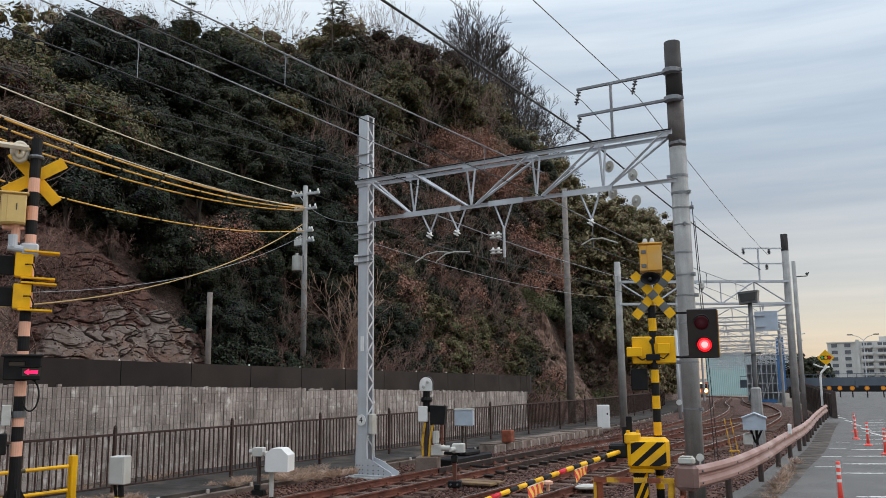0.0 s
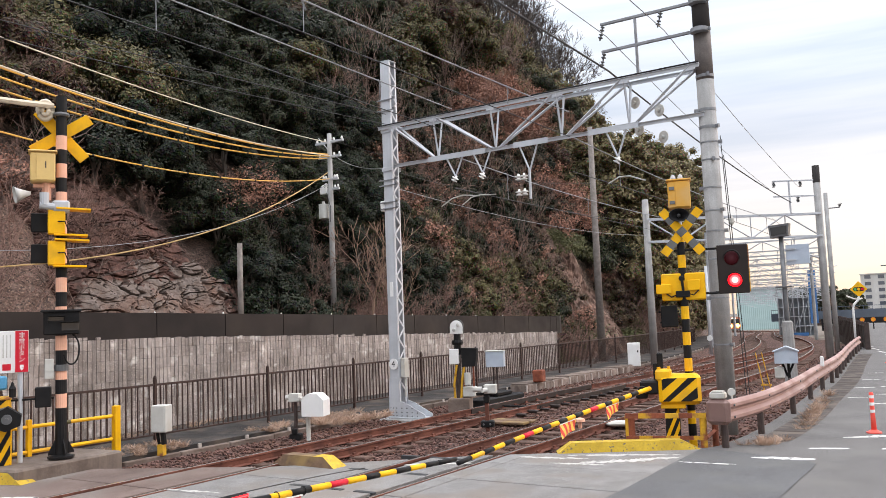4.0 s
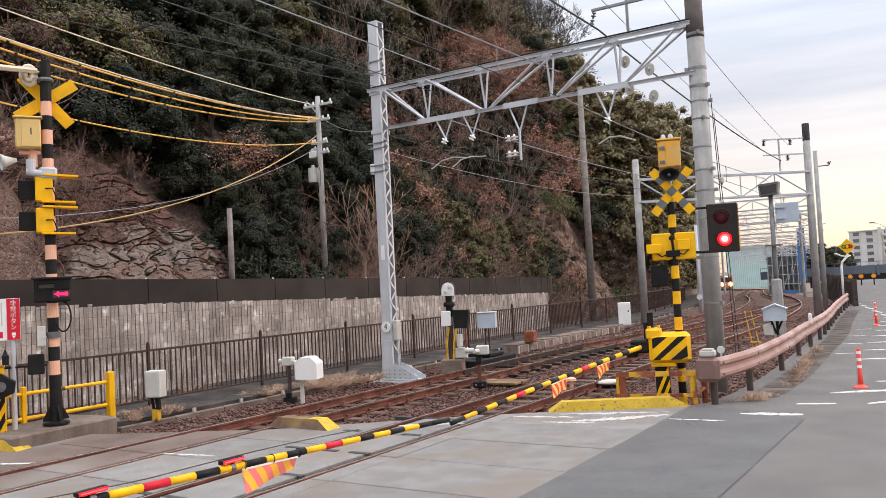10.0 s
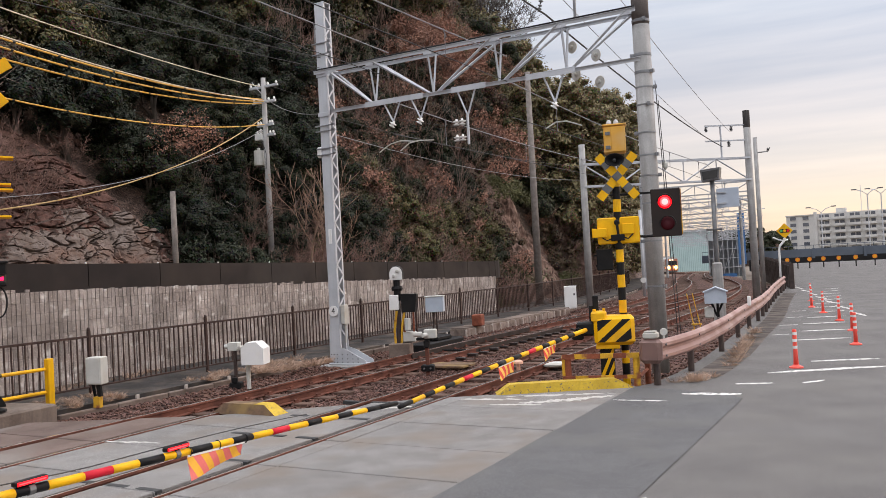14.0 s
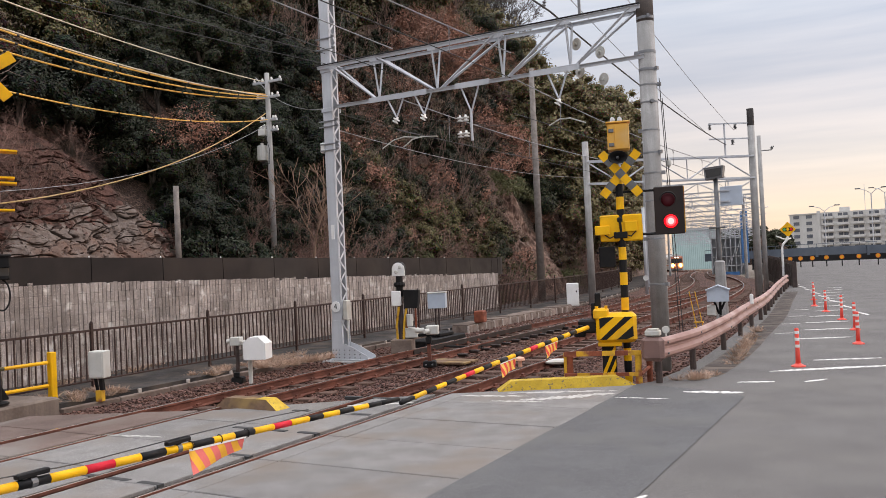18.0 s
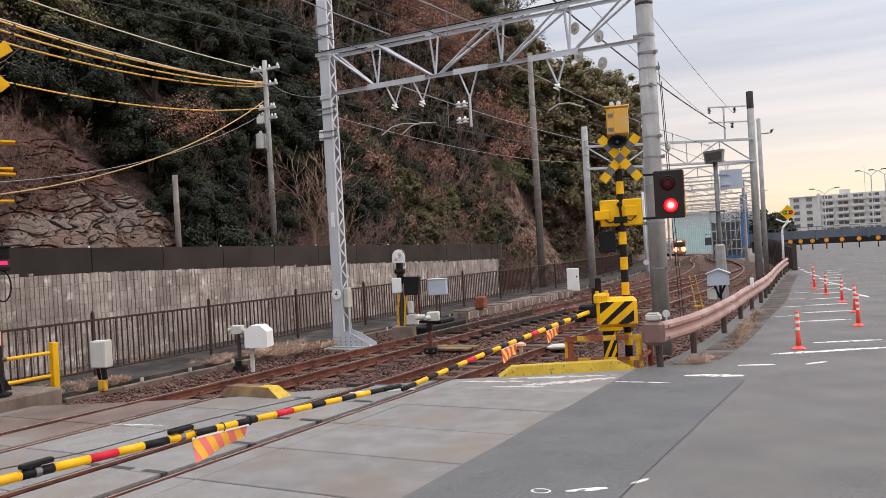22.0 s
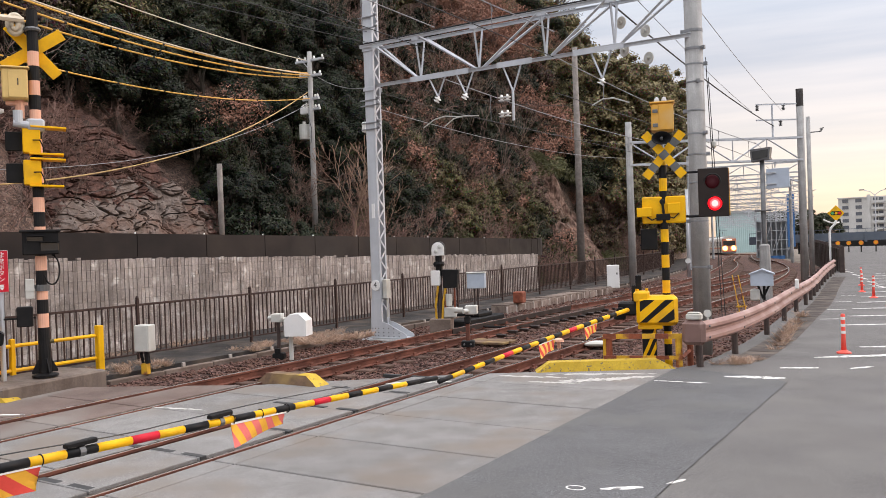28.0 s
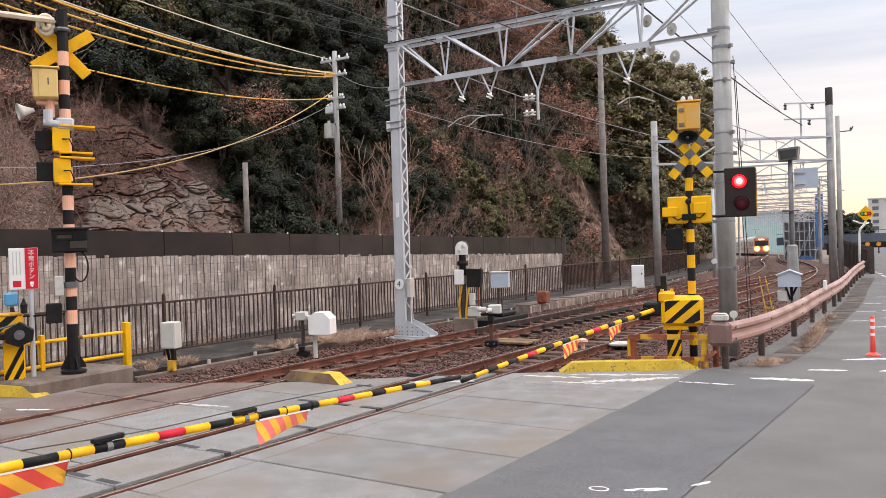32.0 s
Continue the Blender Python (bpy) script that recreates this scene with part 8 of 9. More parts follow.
dm = thing("shunting_signal", "white domed shunting signal on a black and yellow post", "railway signal", -11.27, 17.72, -0.05, 22)
dome = [(-0.16, 0.0)] + [(-0.16 * math.cos(a), 0.16 + 0.18 * math.sin(a)) for a in [i * math.pi / 10 for i in range(11)]] + [(0.16, 0.0)]
part("face", Mesh().prism([(x, z + 1.88) for x, z in dome], -0.10, -0.06, FRONT), M_WHITE, dm, "white rounded signal face")
part("lens", Mesh().lathe([(0.04, 0), (0.045, 0.05), (0.03, 0.06)], 10, pose(-0.05, -0.1, 1.98, 90)).lathe([(0.04, 0), (0.045, 0.05), (0.03, 0.06)], 10, pose(0.05, -0.1, 2.1, 90)), M_OFFWHITE, dm)
part("back", Mesh().prism([(x * 0.95, z + 1.9) for x, z in dome], -0.06, 0.2, FRONT), M_BLACK, dm)
part("neck", Mesh().cyl((0, 0, 1.35), (0, 0, 1.9), 0.09, seg=10).lathe([(0.13, 1.6), (0.15, 1.66), (0.13, 1.72)], 10), M_BLACK, dm)
part("side_box", Mesh().box(-0.2, -0.14, 1.12, 0.04, 0.05, 1.5, 0.015), M_WHITE, dm)
part("hood_box", Mesh().prism([(0.1, 1.05), (0.45, 1.05), (0.5, 1.5), (0.1, 1.52)], -0.1, 0.2, FRONT), M_BLACK, dm)
part("post", Mesh().cyl((0, 0, 0.25), (0, 0, 1.15), 0.07, seg=10), M_GUARDPOST, dm)
part("cable", Mesh().tube([(-0.08, -0.1, 0.1), (-0.1, -0.1, 0.6), (-0.02, -0.12, 1.1)], 0.03, 6), M_YELLOW_OLD, dm)
part("cable", Mesh().tube([(0.06, -0.1, 0.2), (0.1, -0.1, 0.7), (0.16, -0.06, 1.05)], 0.03, 6), M_YELLOW_OLD, dm)
part("point_motor", Mesh().box(0.1, -0.1, 0.3, 0.42, 0.2, 0.55, 0.02), M_OFFWHITE, dm)
part("motor_drum", Mesh().cyl((0.24, -0.1, 0.6), (0.24, -0.1, 0.9), 0.08, seg=10), M_OFFWHITE, dm)
part("stand_leg", Mesh().box(0.12, 0, 0.5, 0.16, 0.04, 1.05).box(0.36, 0, 0.5, 0.4, 0.04, 1.05), M_RUSTY, dm)
part("foot", Mesh().box(-0.25, -0.25, -0.15, 0.3, 0.25, 0.28, 0.02), M_KERB, dm)
pm = thing("point_machine", "black cable trough and point machine beside the rails", "point machine", -11.15, 19.0, -0.1, 0)
part("case", Mesh().box(-0.3, -0.7, 0.0, 0.25, 1.5, 0.22, 0.03).box(-0.2, 0.1, 0.22, 0.2, 0.9, 0.34, 0.03), M_BLACK, pm)
M_RAIL_DARK = mat("greased_rail", (0.035, 0.022, 0.018), (0.018, 0.013, 0.012), 0.55, 0.2, scale=3, fine=40, bump=0.1, world_space=True)
sw = thing("switch_gear", "black greased slide plates and rods of the points", "railway points", 0, 0, 0)
for i in range(15):
    s_ = 17.6 + i * 0.62
    for off in (-0.75, 0.72):
        part("slide_plate", Mesh().box(track_n(s_, off) - 0.13, s_ - 0.06, -0.15, track_n(s_, off) + 0.13, s_ + 0.06, -0.105 + 0.02 * (i % 2), 0.012), M_RAIL_DARK, sw)
part("blade_rail", Mesh().sweep([(-10.75 + 0.012 * i, 17.4 + 0.9 * i, 0.0) for i in range(14)], [(-0.03, -0.13), (0.03, -0.13), (0.03, -0.005), (-0.03, -0.005)]), M_RAIL_DARK, sw, "dark greased point blade")
part("blade_rail", Mesh().sweep([(-9.68 + 0.02 * i, 17.4 + 0.9 * i, 0.0) for i in range(14)], [(-0.03, -0.13), (0.03, -0.13), (0.03, -0.005), (-0.03, -0.005)]), M_RAIL_DARK, sw, "dark greased point blade")
part("throw_rod", Mesh().tube([(-11.0, 18.9, -0.09), (-9.6, 18.9, -0.09)], 0.03, 6), M_BLACK, sw)
gb = thing("relay_box", "pale blue-grey relay cabinet on two legs", "equipment box", -10.95 - 1.05, 20.9, -0.05, 22, group="trackside boxes")
part("box", Mesh().box(-0.27, -0.18, 0.84, 0.25, 0.2, 1.28, 0.012), M_BLUEBOX, gb)
part("lid", Mesh().box(-0.29, -0.2, 1.28, 0.27, 0.22, 1.31, 0.006), M_OFFWHITE, gb)
for x in (-0.08, 0.02):
    part("leg", Mesh().box(x - 0.025, -0.025, 0, x + 0.025, 0.025, 0.84), M_GUARDPOST, gb)
c2 = thing("relay_box", "white relay cabinet on the ground beside the railing", "equipment box", -12.2, 32.6, 0.0, 20, group="trackside boxes")
part("box", Mesh().box(-0.26, -0.25, 0.05, 0.24, 0.25, 0.98, 0.012), M_WHITE, c2)
part("door", Mesh().box(-0.05, -0.26, 0.1, 0.22, -0.25, 0.92, 0.004), M_WHITE, c2)
part("vent", Mesh().box(0.12, -0.268, 0.6, 0.17, -0.26, 0.68), M_BLACK, c2)
c3 = thing("relay_box", "pale blue-grey gabled relay cabinet on a steel bracket", "equipment box", -4.95, 25.3, -0.2, 10, group="trackside boxes")
part("box", Mesh().prism([(-0.3, 0.78), (0.32, 0.78), (0.32, 1.12), (0.02, 1.24), (-0.3, 1.12)], -0.22, 0.22, FRONT), M_BLUEBOX, c3)
part("roof", Mesh().prism([(-0.34, 1.10), (-0.34, 1.13), (0.02, 1.27), (0.36, 1.13), (0.36, 1.10), (0.02, 1.24)], -0.26, 0.26, FRONT), M_BLUEBOX, c3)
part("bracket_leg", Mesh().tube([(0.2, 0, 0.78), (0.02, 0, 0.4)], 0.03, 4).tube([(-0.1, 0, 0.78), (0.02, 0, 0.4)], 0.03, 4).tube([(0.06, 0, 0.0), (0.06, 0, 0.78)], 0.04, 6), M_BLACK, c3)
part("meter", Mesh().box(-0.32, -0.14, 0.34, -0.06, 0.1, 0.68, 0.04), M_OFFWHITE, c3)
sm = thing("relay_box", "small rusty red junction case on the kerb", "equipment box", -12.0, 23.6, 0.06, 10, group="trackside boxes")
part("case", Mesh().box(-0.16, -0.2, 0.08, 0.16, 0.2, 0.45, 0.03), M_RUSTY, sm)
yl = thing("ladder", "thin yellow tripod stake in the ballast", "stake", -5.4, 24.0, -0.15, 0)
part("leg", Mesh().tube([(0.1, 0, 0), (-0.08, 0, 1.1)], 0.016, 5), M_YELLOW_OLD, yl)
part("leg", Mesh().tube([(0.26, 0.1, 0), (0.08, 0, 1.1)], 0.016, 5), M_YELLOW_OLD, yl)
part("foot_bracket", Mesh().box(0.02, -0.05, 0.02, 0.3, 0.05, 0.07).box(0.02, -0.05, 0.2, 0.28, 0.05, 0.24), M_YELLOW_OLD, yl)
ts = thing("timber_board", "weathered timber walkway board between the tracks", "board", -9.0, 16.2, -0.13, 0)
part("plank", Mesh().box(-0.55, -0.35, 0, 0.5, -0.05, 0.05, 0.008), M_WEDGE, ts)
part("plank", Mesh().box(-0.5, 0.0, 0, 0.52, 0.3, 0.05, 0.008), M_WEDGE, ts)
dk = thing("white_disc", "white round marker disc lying in the ballast", "marker", -6.45, 16.1, -0.08, 0)
part("disc", Mesh().lathe([(0.24, 0), (0.3, 0.03), (0.3, 0.06), (0.05, 0.075)], 20), M_OFFWHITE, dk)
part("stem", Mesh().cyl((0, 0, -0.12), (0, 0, 0.0), 0.06, seg=10), M_GUARDPOST, dk)
lm = thing("warning_lamp", "small pinkish domed lamp on a rail post", "lamp", -7.2, 15.9, -0.15, 0)
part("dome", Mesh().lathe([(0.04, 0), (0.04, 0.13), (0.11, 0.14), (0.10, 0.19), (0.04, 0.215)], 12), M_PINK, lm)


# ---------------------------------------------------------------- poles and wires
def simple_pole(label, n_, s_, h_, r0, r1, material, z=-0.2, group=""):
    t = thing("utility_pole", label, "utility pole", n_, s_, z, group=group)
    part("shaft", Mesh().cyl((0, 0, 0), (0, 0, h_), r0, r1, 14), material, t, smooth=True)
    return t


up = simple_pole("slender grey utility pole with crossarms and transformers", -18.6, 21.5, 7.1, 0.11, 0.08, M_CONC_POLE, 1.7)
for z, w_ in ((6.8, 0.62), (6.28, 0.5), (5.5, 0.36), (5.15, 0.4)):
    part("crossarm", Mesh().box(-w_, -0.04, z - 0.04, w_, 0.04, z + 0.04, 0.006), M_GALV, up)
    for x in (-w_ + 0.06, -0.2, 0.2, w_ - 0.06):
        part("insulator", Mesh().lathe([(0.02, 0), (0.045, 0.03), (0.03, 0.09), (0.0, 0.11)], 8, pose(x, 0, z + 0.04)), M_PORCELAIN, up)
part("brace", strut((-0.45, -0.05, 7.0), (0, -0.05, 6.5), 0.015), M_GALV, up)
part("transformer", Mesh().cyl((-0.3, -0.05, 4.15), (-0.3, -0.05, 4.65), 0.17, seg=14).lathe([(0.05, 4.65), (0.05, 4.75)], 8, pose(-0.3, -0.05, 0)), M_OFFWHITE, up, "pale grey transformer drum")
part("switch_gear", Mesh().box(-0.42, -0.1, 5.0, -0.1, 0.1, 5.22, 0.02).lathe(INS, 8, pose(-0.35, 0, 5.2)).lathe(INS, 8, pose(-0.2, 0, 5.25)), M_PORCELAIN, up, "white porcelain switch gear")
part("cable_drop", Mesh().tube([(-0.1, -0.1, 5.0), (0.1, -0.14, 4.5), (0.05, -0.12, 4.0), (-0.2, -0.1, 4.1)], 0.012, 5), M_WIRE_DARK, up)
simple_pole("short pale leaning wooden post in the brush", -17.7, 16.45, 2.9, 0.085, 0.075, M_BARK_PALE, 1.7)
simple_pole("tall brown wooden utility pole at the cliff foot", -15.15, 36.35, 11.2, 0.19, 0.12, M_BARK_PALE, -0.1)
simple_pole("grey concrete catenary pole beside the railing", -12.35, 35.45, 7.4, 0.17, 0.14, M_CONC_POLE, -0.2)
p2 = simple_pole("tall grey concrete catenary pole beside the guardrail", -5.95, 39.9, 8.65, 0.175, 0.15, M_CONC_POLE, -0.2)
part("top_section", Mesh().cyl((0, 0, 7.9), (0, 0, 8.67), 0.158, 0.154, 14), M_CONC_DARK, p2, "dark pole top")
p2b = simple_pole("grey concrete pole with a wire bracket", -6.42, 45.5, 8.2, 0.125, 0.1, M_CONC_POLE, -0.3)
part("bracket", Mesh().tube([(0.1, 0, 7.4), (0.6, 0, 7.4), (0.7, 0, 7.6)], 0.03, 5).lathe(INS, 8, pose(0.6, 0, 7.45)), M_GALV_DARK, p2b)
thin = simple_pole("thin grey steel post with a round plate", -12.6, 45.2, 5.0, 0.09, 0.08, M_GALV, -0.4)
part("disc", Mesh().lathe([(0.15, -0.01), (0.15, 0.01)], 16, pose(0, -0.1, 1.1, 90)), M_WHITE, thin)
fl = simple_pole("grey lamp post with a floodlight and concrete foot", -5.35, 28.0, 4.85, 0.085, 0.07, M_GALV_DARK, -0.2)
part("foot", Mesh().lathe([(0.2, 0), (0.2, 0.3), (0.16, 1.9), (0.1, 1.95)], 12), M_CONC_POLE, fl, "tapered concrete foot")
fh = part("floodlight", Mesh().prism([(-0.30, 4.60), (0.24, 4.66), (0.29, 5.04), (-0.34, 5.0)], -0.18, 0.16, FRONT), M_GALV_DARK, fl, "boxy floodlight head")
part("glass", Mesh().prism([(-0.25, 4.66), (0.20, 4.72), (0.23, 4.97), (-0.28, 4.93)], -0.2, -0.185, FRONT), M_GLASS_DARK, fh)
part("step_plate", Mesh().box(-0.25, -0.15, 3.0, 0.25, 0.15, 3.05, 0.005), M_GALV_DARK, fl)
part("sign_panel", Mesh().box(0.1, 0.05, 3.72, 0.8, 0.09, 4.36, 0.01), M_BLUEBOX, fl, "blank pale blue panel")
for z in (3.85, 4.2):
    part("panel_bracket", Mesh().box(-0.1, 0, z, 0.4, 0.05, z + 0.04), M_GALV, fl)


def far_portal(sl_, nl, sr_, nr, zb, beam=0.9, hang=3, poles=True, upper=False):
    """A catenary portal between two plan points."""
    L_ = math.hypot(nr - nl, sr_ - sl_)
    ang = math.degrees(math.atan2(sr_ - sl_, nr - nl))
    t = thing("catenary_portal", "grey lattice steel portal over the curving tracks", "catenary truss", nl, sl_, track_z((sl_ + sr_) / 2), ang, group="catenary portals along the line")
    for y in (-0.15, 0.15):
        part("top_chord", Mesh().box(0, y - 0.035, zb + beam - 0.04, L_, y + 0.035, zb + beam + 0.04), M_GALV, t)
        part("bottom_chord", Mesh().box(0, y - 0.035, zb - 0.04, L_, y + 0.035, zb + 0.04), M_GALV, t)
    k_ = max(4, int(L_ / 1.5))
    for i in range(k_):
        x0, x1 = L_ * i / k_, L_ * (i + 1) / k_
        part("diagonal", strut((x0, 0, zb + (beam if i % 2 == 0 else 0)), (x1, 0, zb + (0 if i % 2 == 0 else beam)), 0.035), M_GALV, t)
        if i:
            part("vertical", strut((x0, 0, zb), (x0, 0, zb + beam), 0.03), M_GALV, t)
    for i in range(hang):
        x = L_ * (i + 0.7) / hang
        part("hanger", Mesh().tube([(x, 0, zb), (x - 0.1, 0, zb - 0.55), (x + 0.9, 0, zb - 0.95), (x + 1.3, 0, zb - 0.9)], 0.03, 4).lathe(INS, 8, pose(x - 0.1, 0, zb - 0.6)), M_GALV, t)
    if poles:
        for x in (0, L_):
            part("pole", Mesh().cyl((x, 0, -0.4), (x, 0, zb + beam + 0.9), 0.16, 0.13, 10), M_CONC_POLE if x else M_GALV, t)
    if upper:
        for dz in (1.82, 2.52):
            part("upper_arm", Mesh().box(L_ - 2.0, -0.03, zb + dz - 0.03, L_, 0.03, zb + dz + 0.03), M_GALV, t)
        part("upper_post", Mesh().box(L_ - 1.3, -0.03, zb + beam, L_ - 1.24, 0.03, zb + 2.52), M_GALV, t)
        for x, dz in ((L_ - 1.95, 2.25), (L_ - 0.75, 2.25), (L_ - 0.9, 1.55)):
            part("insulator", Mesh().lathe(INS, 8, pose(x, 0, zb + dz)).lathe(INS, 8, pose(x, 0, zb + dz + 0.12)), M_GALV_DARK, t)


far_portal(35.45, -12.35, 39.9, -5.95, 5.3, 1.0, 2, False, True)
for s_ in (56, 64, 72, 80, 88, 96, 104, 112, 121, 130, 140, 150, 162, 175, 190):
    far_portal(s_, track_n(s_, -2.2), s_ + 0.5, min(track_n(s_, 5.2 + (4.5 if s_ > 90 else 0)), -0.150 * s_), 5.7 + (0.2 if s_ % 4 else 0), 0.95, 4, s_ in (56, 80, 112))


def span(name, label, a, b, sag, r_, material, k_=14):
    """One hanging wire between two points in (across, along, up)."""
    pts = [tuple(Vector(a).lerp(Vector(b), i / k_) - Vector((0, 0, sag * 4 * (i / k_) * (1 - i / k_)))) for i in range(k_ + 1)]
    ob = flat(name, label, Mesh().tube(pts, r_, 6), material, kind="", category="wire")
    if material is M_WIRE_YELLOW:
        # dark joints where the sleeves meet, at uneven steps
        for i in range(1, k_ - 1, 2):
            a_, b_ = Vector(pts[i]), Vector(pts[i + 1])
            u_ = 0.3 + 0.4 * math.sin(i * 2.3 + sag * 40) ** 2
            part("sleeve_joint", Mesh().tube([tuple(a_.lerp(b_, u_)), tuple(a_.lerp(b_, u_ + 0.09))], r_ * 1.1, 6), M_BLACK, ob, m=pose(0, 0, 0))
    return ob


def catenary(n_of, z_m, z_c, s0, s1, sag):
    """A messenger wire with droppers and the contact wire below it."""
    t = thing("overhead_line", "overhead contact wire hung by droppers from a messenger wire", "overhead wire", 0, 0, 0, group="overhead lines")
    mk_ = lambda u: (n_of(s0 + (s1 - s0) * u), s0 + (s1 - s0) * u, z_m(s0 + (s1 - s0) * u) - sag * 4 * u * (1 - u))
    ck_ = lambda u: (n_of(s0 + (s1 - s0) * u), s0 + (s1 - s0) * u, z_c(s0 + (s1 - s0) * u))
    part("messenger_wire", Mesh().tube([mk_(i / 16) for i in range(17)], 0.013, 4), M_WIRE, t)
    part("contact_wire", Mesh().tube([ck_(i / 8) for i in range(9)], 0.010, 4), M_WIRE_DARK, t)
    k_ = int((s1 - s0) / 4.6)
    for i in range(k_):
        u = (i + 0.5) / k_
        a_, b_ = mk_(u), ck_(u)
        part("dropper", Mesh().tube([a_, b_], 0.008, 4).tube([(a_[0], a_[1] - 0.04, a_[2] + 0.02), (a_[0], a_[1] + 0.05, a_[2] - 0.12)], 0.015, 4), M_WIRE, t)


za = lambda s: 6.02 + track_z(s)
zc = lambda s: 5.25 + track_z(s)
catenary(lambda s: -7.2, lambda s: 6.55 - 0.0 * s, lambda s: 6.0, -6.0, 16.2, 0.12)
catenary(lambda s: -10.2, lambda s: 7.33 - 0.018 * (s - 6), lambda s: 6.77 - 0.018 * (s - 5), -6.0, 16.2, 0.0)
catenary(lambda s: track_n(s), za, zc, 16.2, 37.0, 0.25)
catenary(lambda s: track_n(s, TRACK_GAP), za, zc, 16.2, 38.5, 0.25)
for off in (0.0, TRACK_GAP):
    prev_s = 37.5
    for s_ in (58, 70, 82, 94, 105, 117, 130, 145):
        catenary(lambda s: track_n(s, off), za, zc, prev_s, s_, 0.12)
        prev_s = s_
span("feeder_wire", "thick dark feeder wire on the upper arms", (-6.3, -8, 7.5), (-6.3, 16.3, 7.3), 0.0, 0.02, M_WIRE_DARK)
span("feeder_wire", "thick dark feeder wire on the upper arms", (-6.3, 16.3, 7.3), (-6.95, 39.2, 6.85), 0.2, 0.02, M_WIRE_DARK)
span("feeder_wire", "thin feeder wire on the upper arms", (-5.0, -8, 8.2), (-5.06, 16.3, 7.9), 0.0, 0.009, M_WIRE)
span("feeder_wire", "thin feeder wire on the upper arms", (-5.06, 16.3, 7.9), (-6.6, 39.4, 7.5), 0.15, 0.009, M_WIRE)
span("feeder_wire", "thin feeder wire on the upper arms", (-6.3, -8, 8.35), (-6.3, 16.3, 8.05), 0.0, 0.009, M_WIRE)
span("feeder_wire", "thin feeder wire on the upper arms", (-6.3, 16.3, 8.05), (-7.75, 38.7, 7.5), 0.15, 0.009, M_WIRE)
for z0, z1 in ((6.75, 7.3), (6.45, 7.05)):
    span("service_wire", "thin dark service wire to the lattice mast", (-12.0, -6, z0), (-12.0, 16.1, z1), 0.15, 0.008, M_WIRE_DARK)
span("service_wire", "thin dark service wire past the lattice mast", (-12.0, 16.1, 5.9), (-12.35, 35.4, 6.2), 0.2, 0.008, M_WIRE_DARK)
span("service_wire", "thin wire from the mast to the far pole", (-12.0, 16.1, 5.5), (-12.35, 35.4, 5.6), 0.3, 0.009, M_WIRE)
# covered wires from the utility pole past the far signal
for z0, z1, sg, dn, mt, rr in ((7.18, 8.06, 0.55, 0.0, M_WIRE_YELLOW, 0.0205), (6.95, 7.98, 0.60, 0.15, M_WIRE_YELLOW, 0.0205), (6.85, 7.92, 0.66, -0.15, M_WIRE_YELLOW, 0.0205), (7.0, 8.0, 0.45, 0.3, M_WIRE_PALE, 0.016), (7.6, 8.5, 0.3, -0.2, M_WIRE_PALE, 0.014), (6.05, 7.2, 0.72, 0.1, M_WIRE_YELLOW, 0.017)):
    span("covered_wire", "sagging wire in a yellow protective sleeve" if mt is M_WIRE_YELLOW else "sagging pale insulated wire", (-12.75 + dn, 2.5, z0), (-18.6 + dn * 0.3, 21.4, z1), sg, rr, mt, 24)
span("covered_wire", "low sagging wire in a yellow protective sleeve", (-14.0, 6.6, 3.3), (-18.55, 21.3, 7.4), 0.75, 0.016, M_WIRE_TAN, 24)
span("service_wire", "thin slack grey wire above the slope", (-13.9, 6.2, 3.6), (-18.55, 21.3, 7.0), 0.7, 0.008, M_WIRE)
span("pale_cable", "thick pale cable bundle tied to the far signal's top", (-12.62, 7.7, 5.95), (-13.9, 1.0, 6.4), 0.2, 0.05, M_WIRE_PALE)
coil = flat("cable_coil", "pale cable end wound in a thick coil at the pole's top", Mesh().tube([(0.10 * math.cos(a), 0.0, 0.15 * math.sin(a)) for a in [i * math.pi / 10 for i in range(21)]], 0.045, 8).tube([(0.05 * math.cos(a), -0.05, 0.09 * math.sin(a)) for a in [i * math.pi / 8 for i in range(17)]], 0.04, 6), M_WIRE_PALE, kind="", category="cable", m=RAIL @ pose(-12.72, 7.62, 5.88, 0, 0, 58), smooth=True)
span("service_wire", "thin dark wire between the utility poles", (-18.6, 21.5, 8.6), (-15.2, 36.3, 8.4), 0.5, 0.009, M_WIRE_DARK)
span("service_wire", "thin dark wire between the utility poles", (-18.4, 21.5, 8.0), (-12.0, 16.2, 6.0), 0.2, 0.009, M_WIRE)
stay = thing("stay_wire", "pair of thin stay wires with turnbuckles beside the pole", "wire", 0, 0, 0)
part("strand", Mesh().tube([(-4.14, 16.5, 5.6), (-4.02, 16.7, 0.2)], 0.008, 4), M_WIRE_DARK, stay)
part("strand", Mesh().tube([(-4.10, 16.5, 5.2), (-3.97, 16.75, 0.2)], 0.008, 4), M_WIRE_DARK, stay)
part("turnbuckle", Mesh().lathe([(0.01, -0.1), (0.05, -0.04), (0.05, 0.04), (0.01, 0.1)], 10, pose(-4.06, 16.6, 3.9)), M_OFFWHITE, stay)

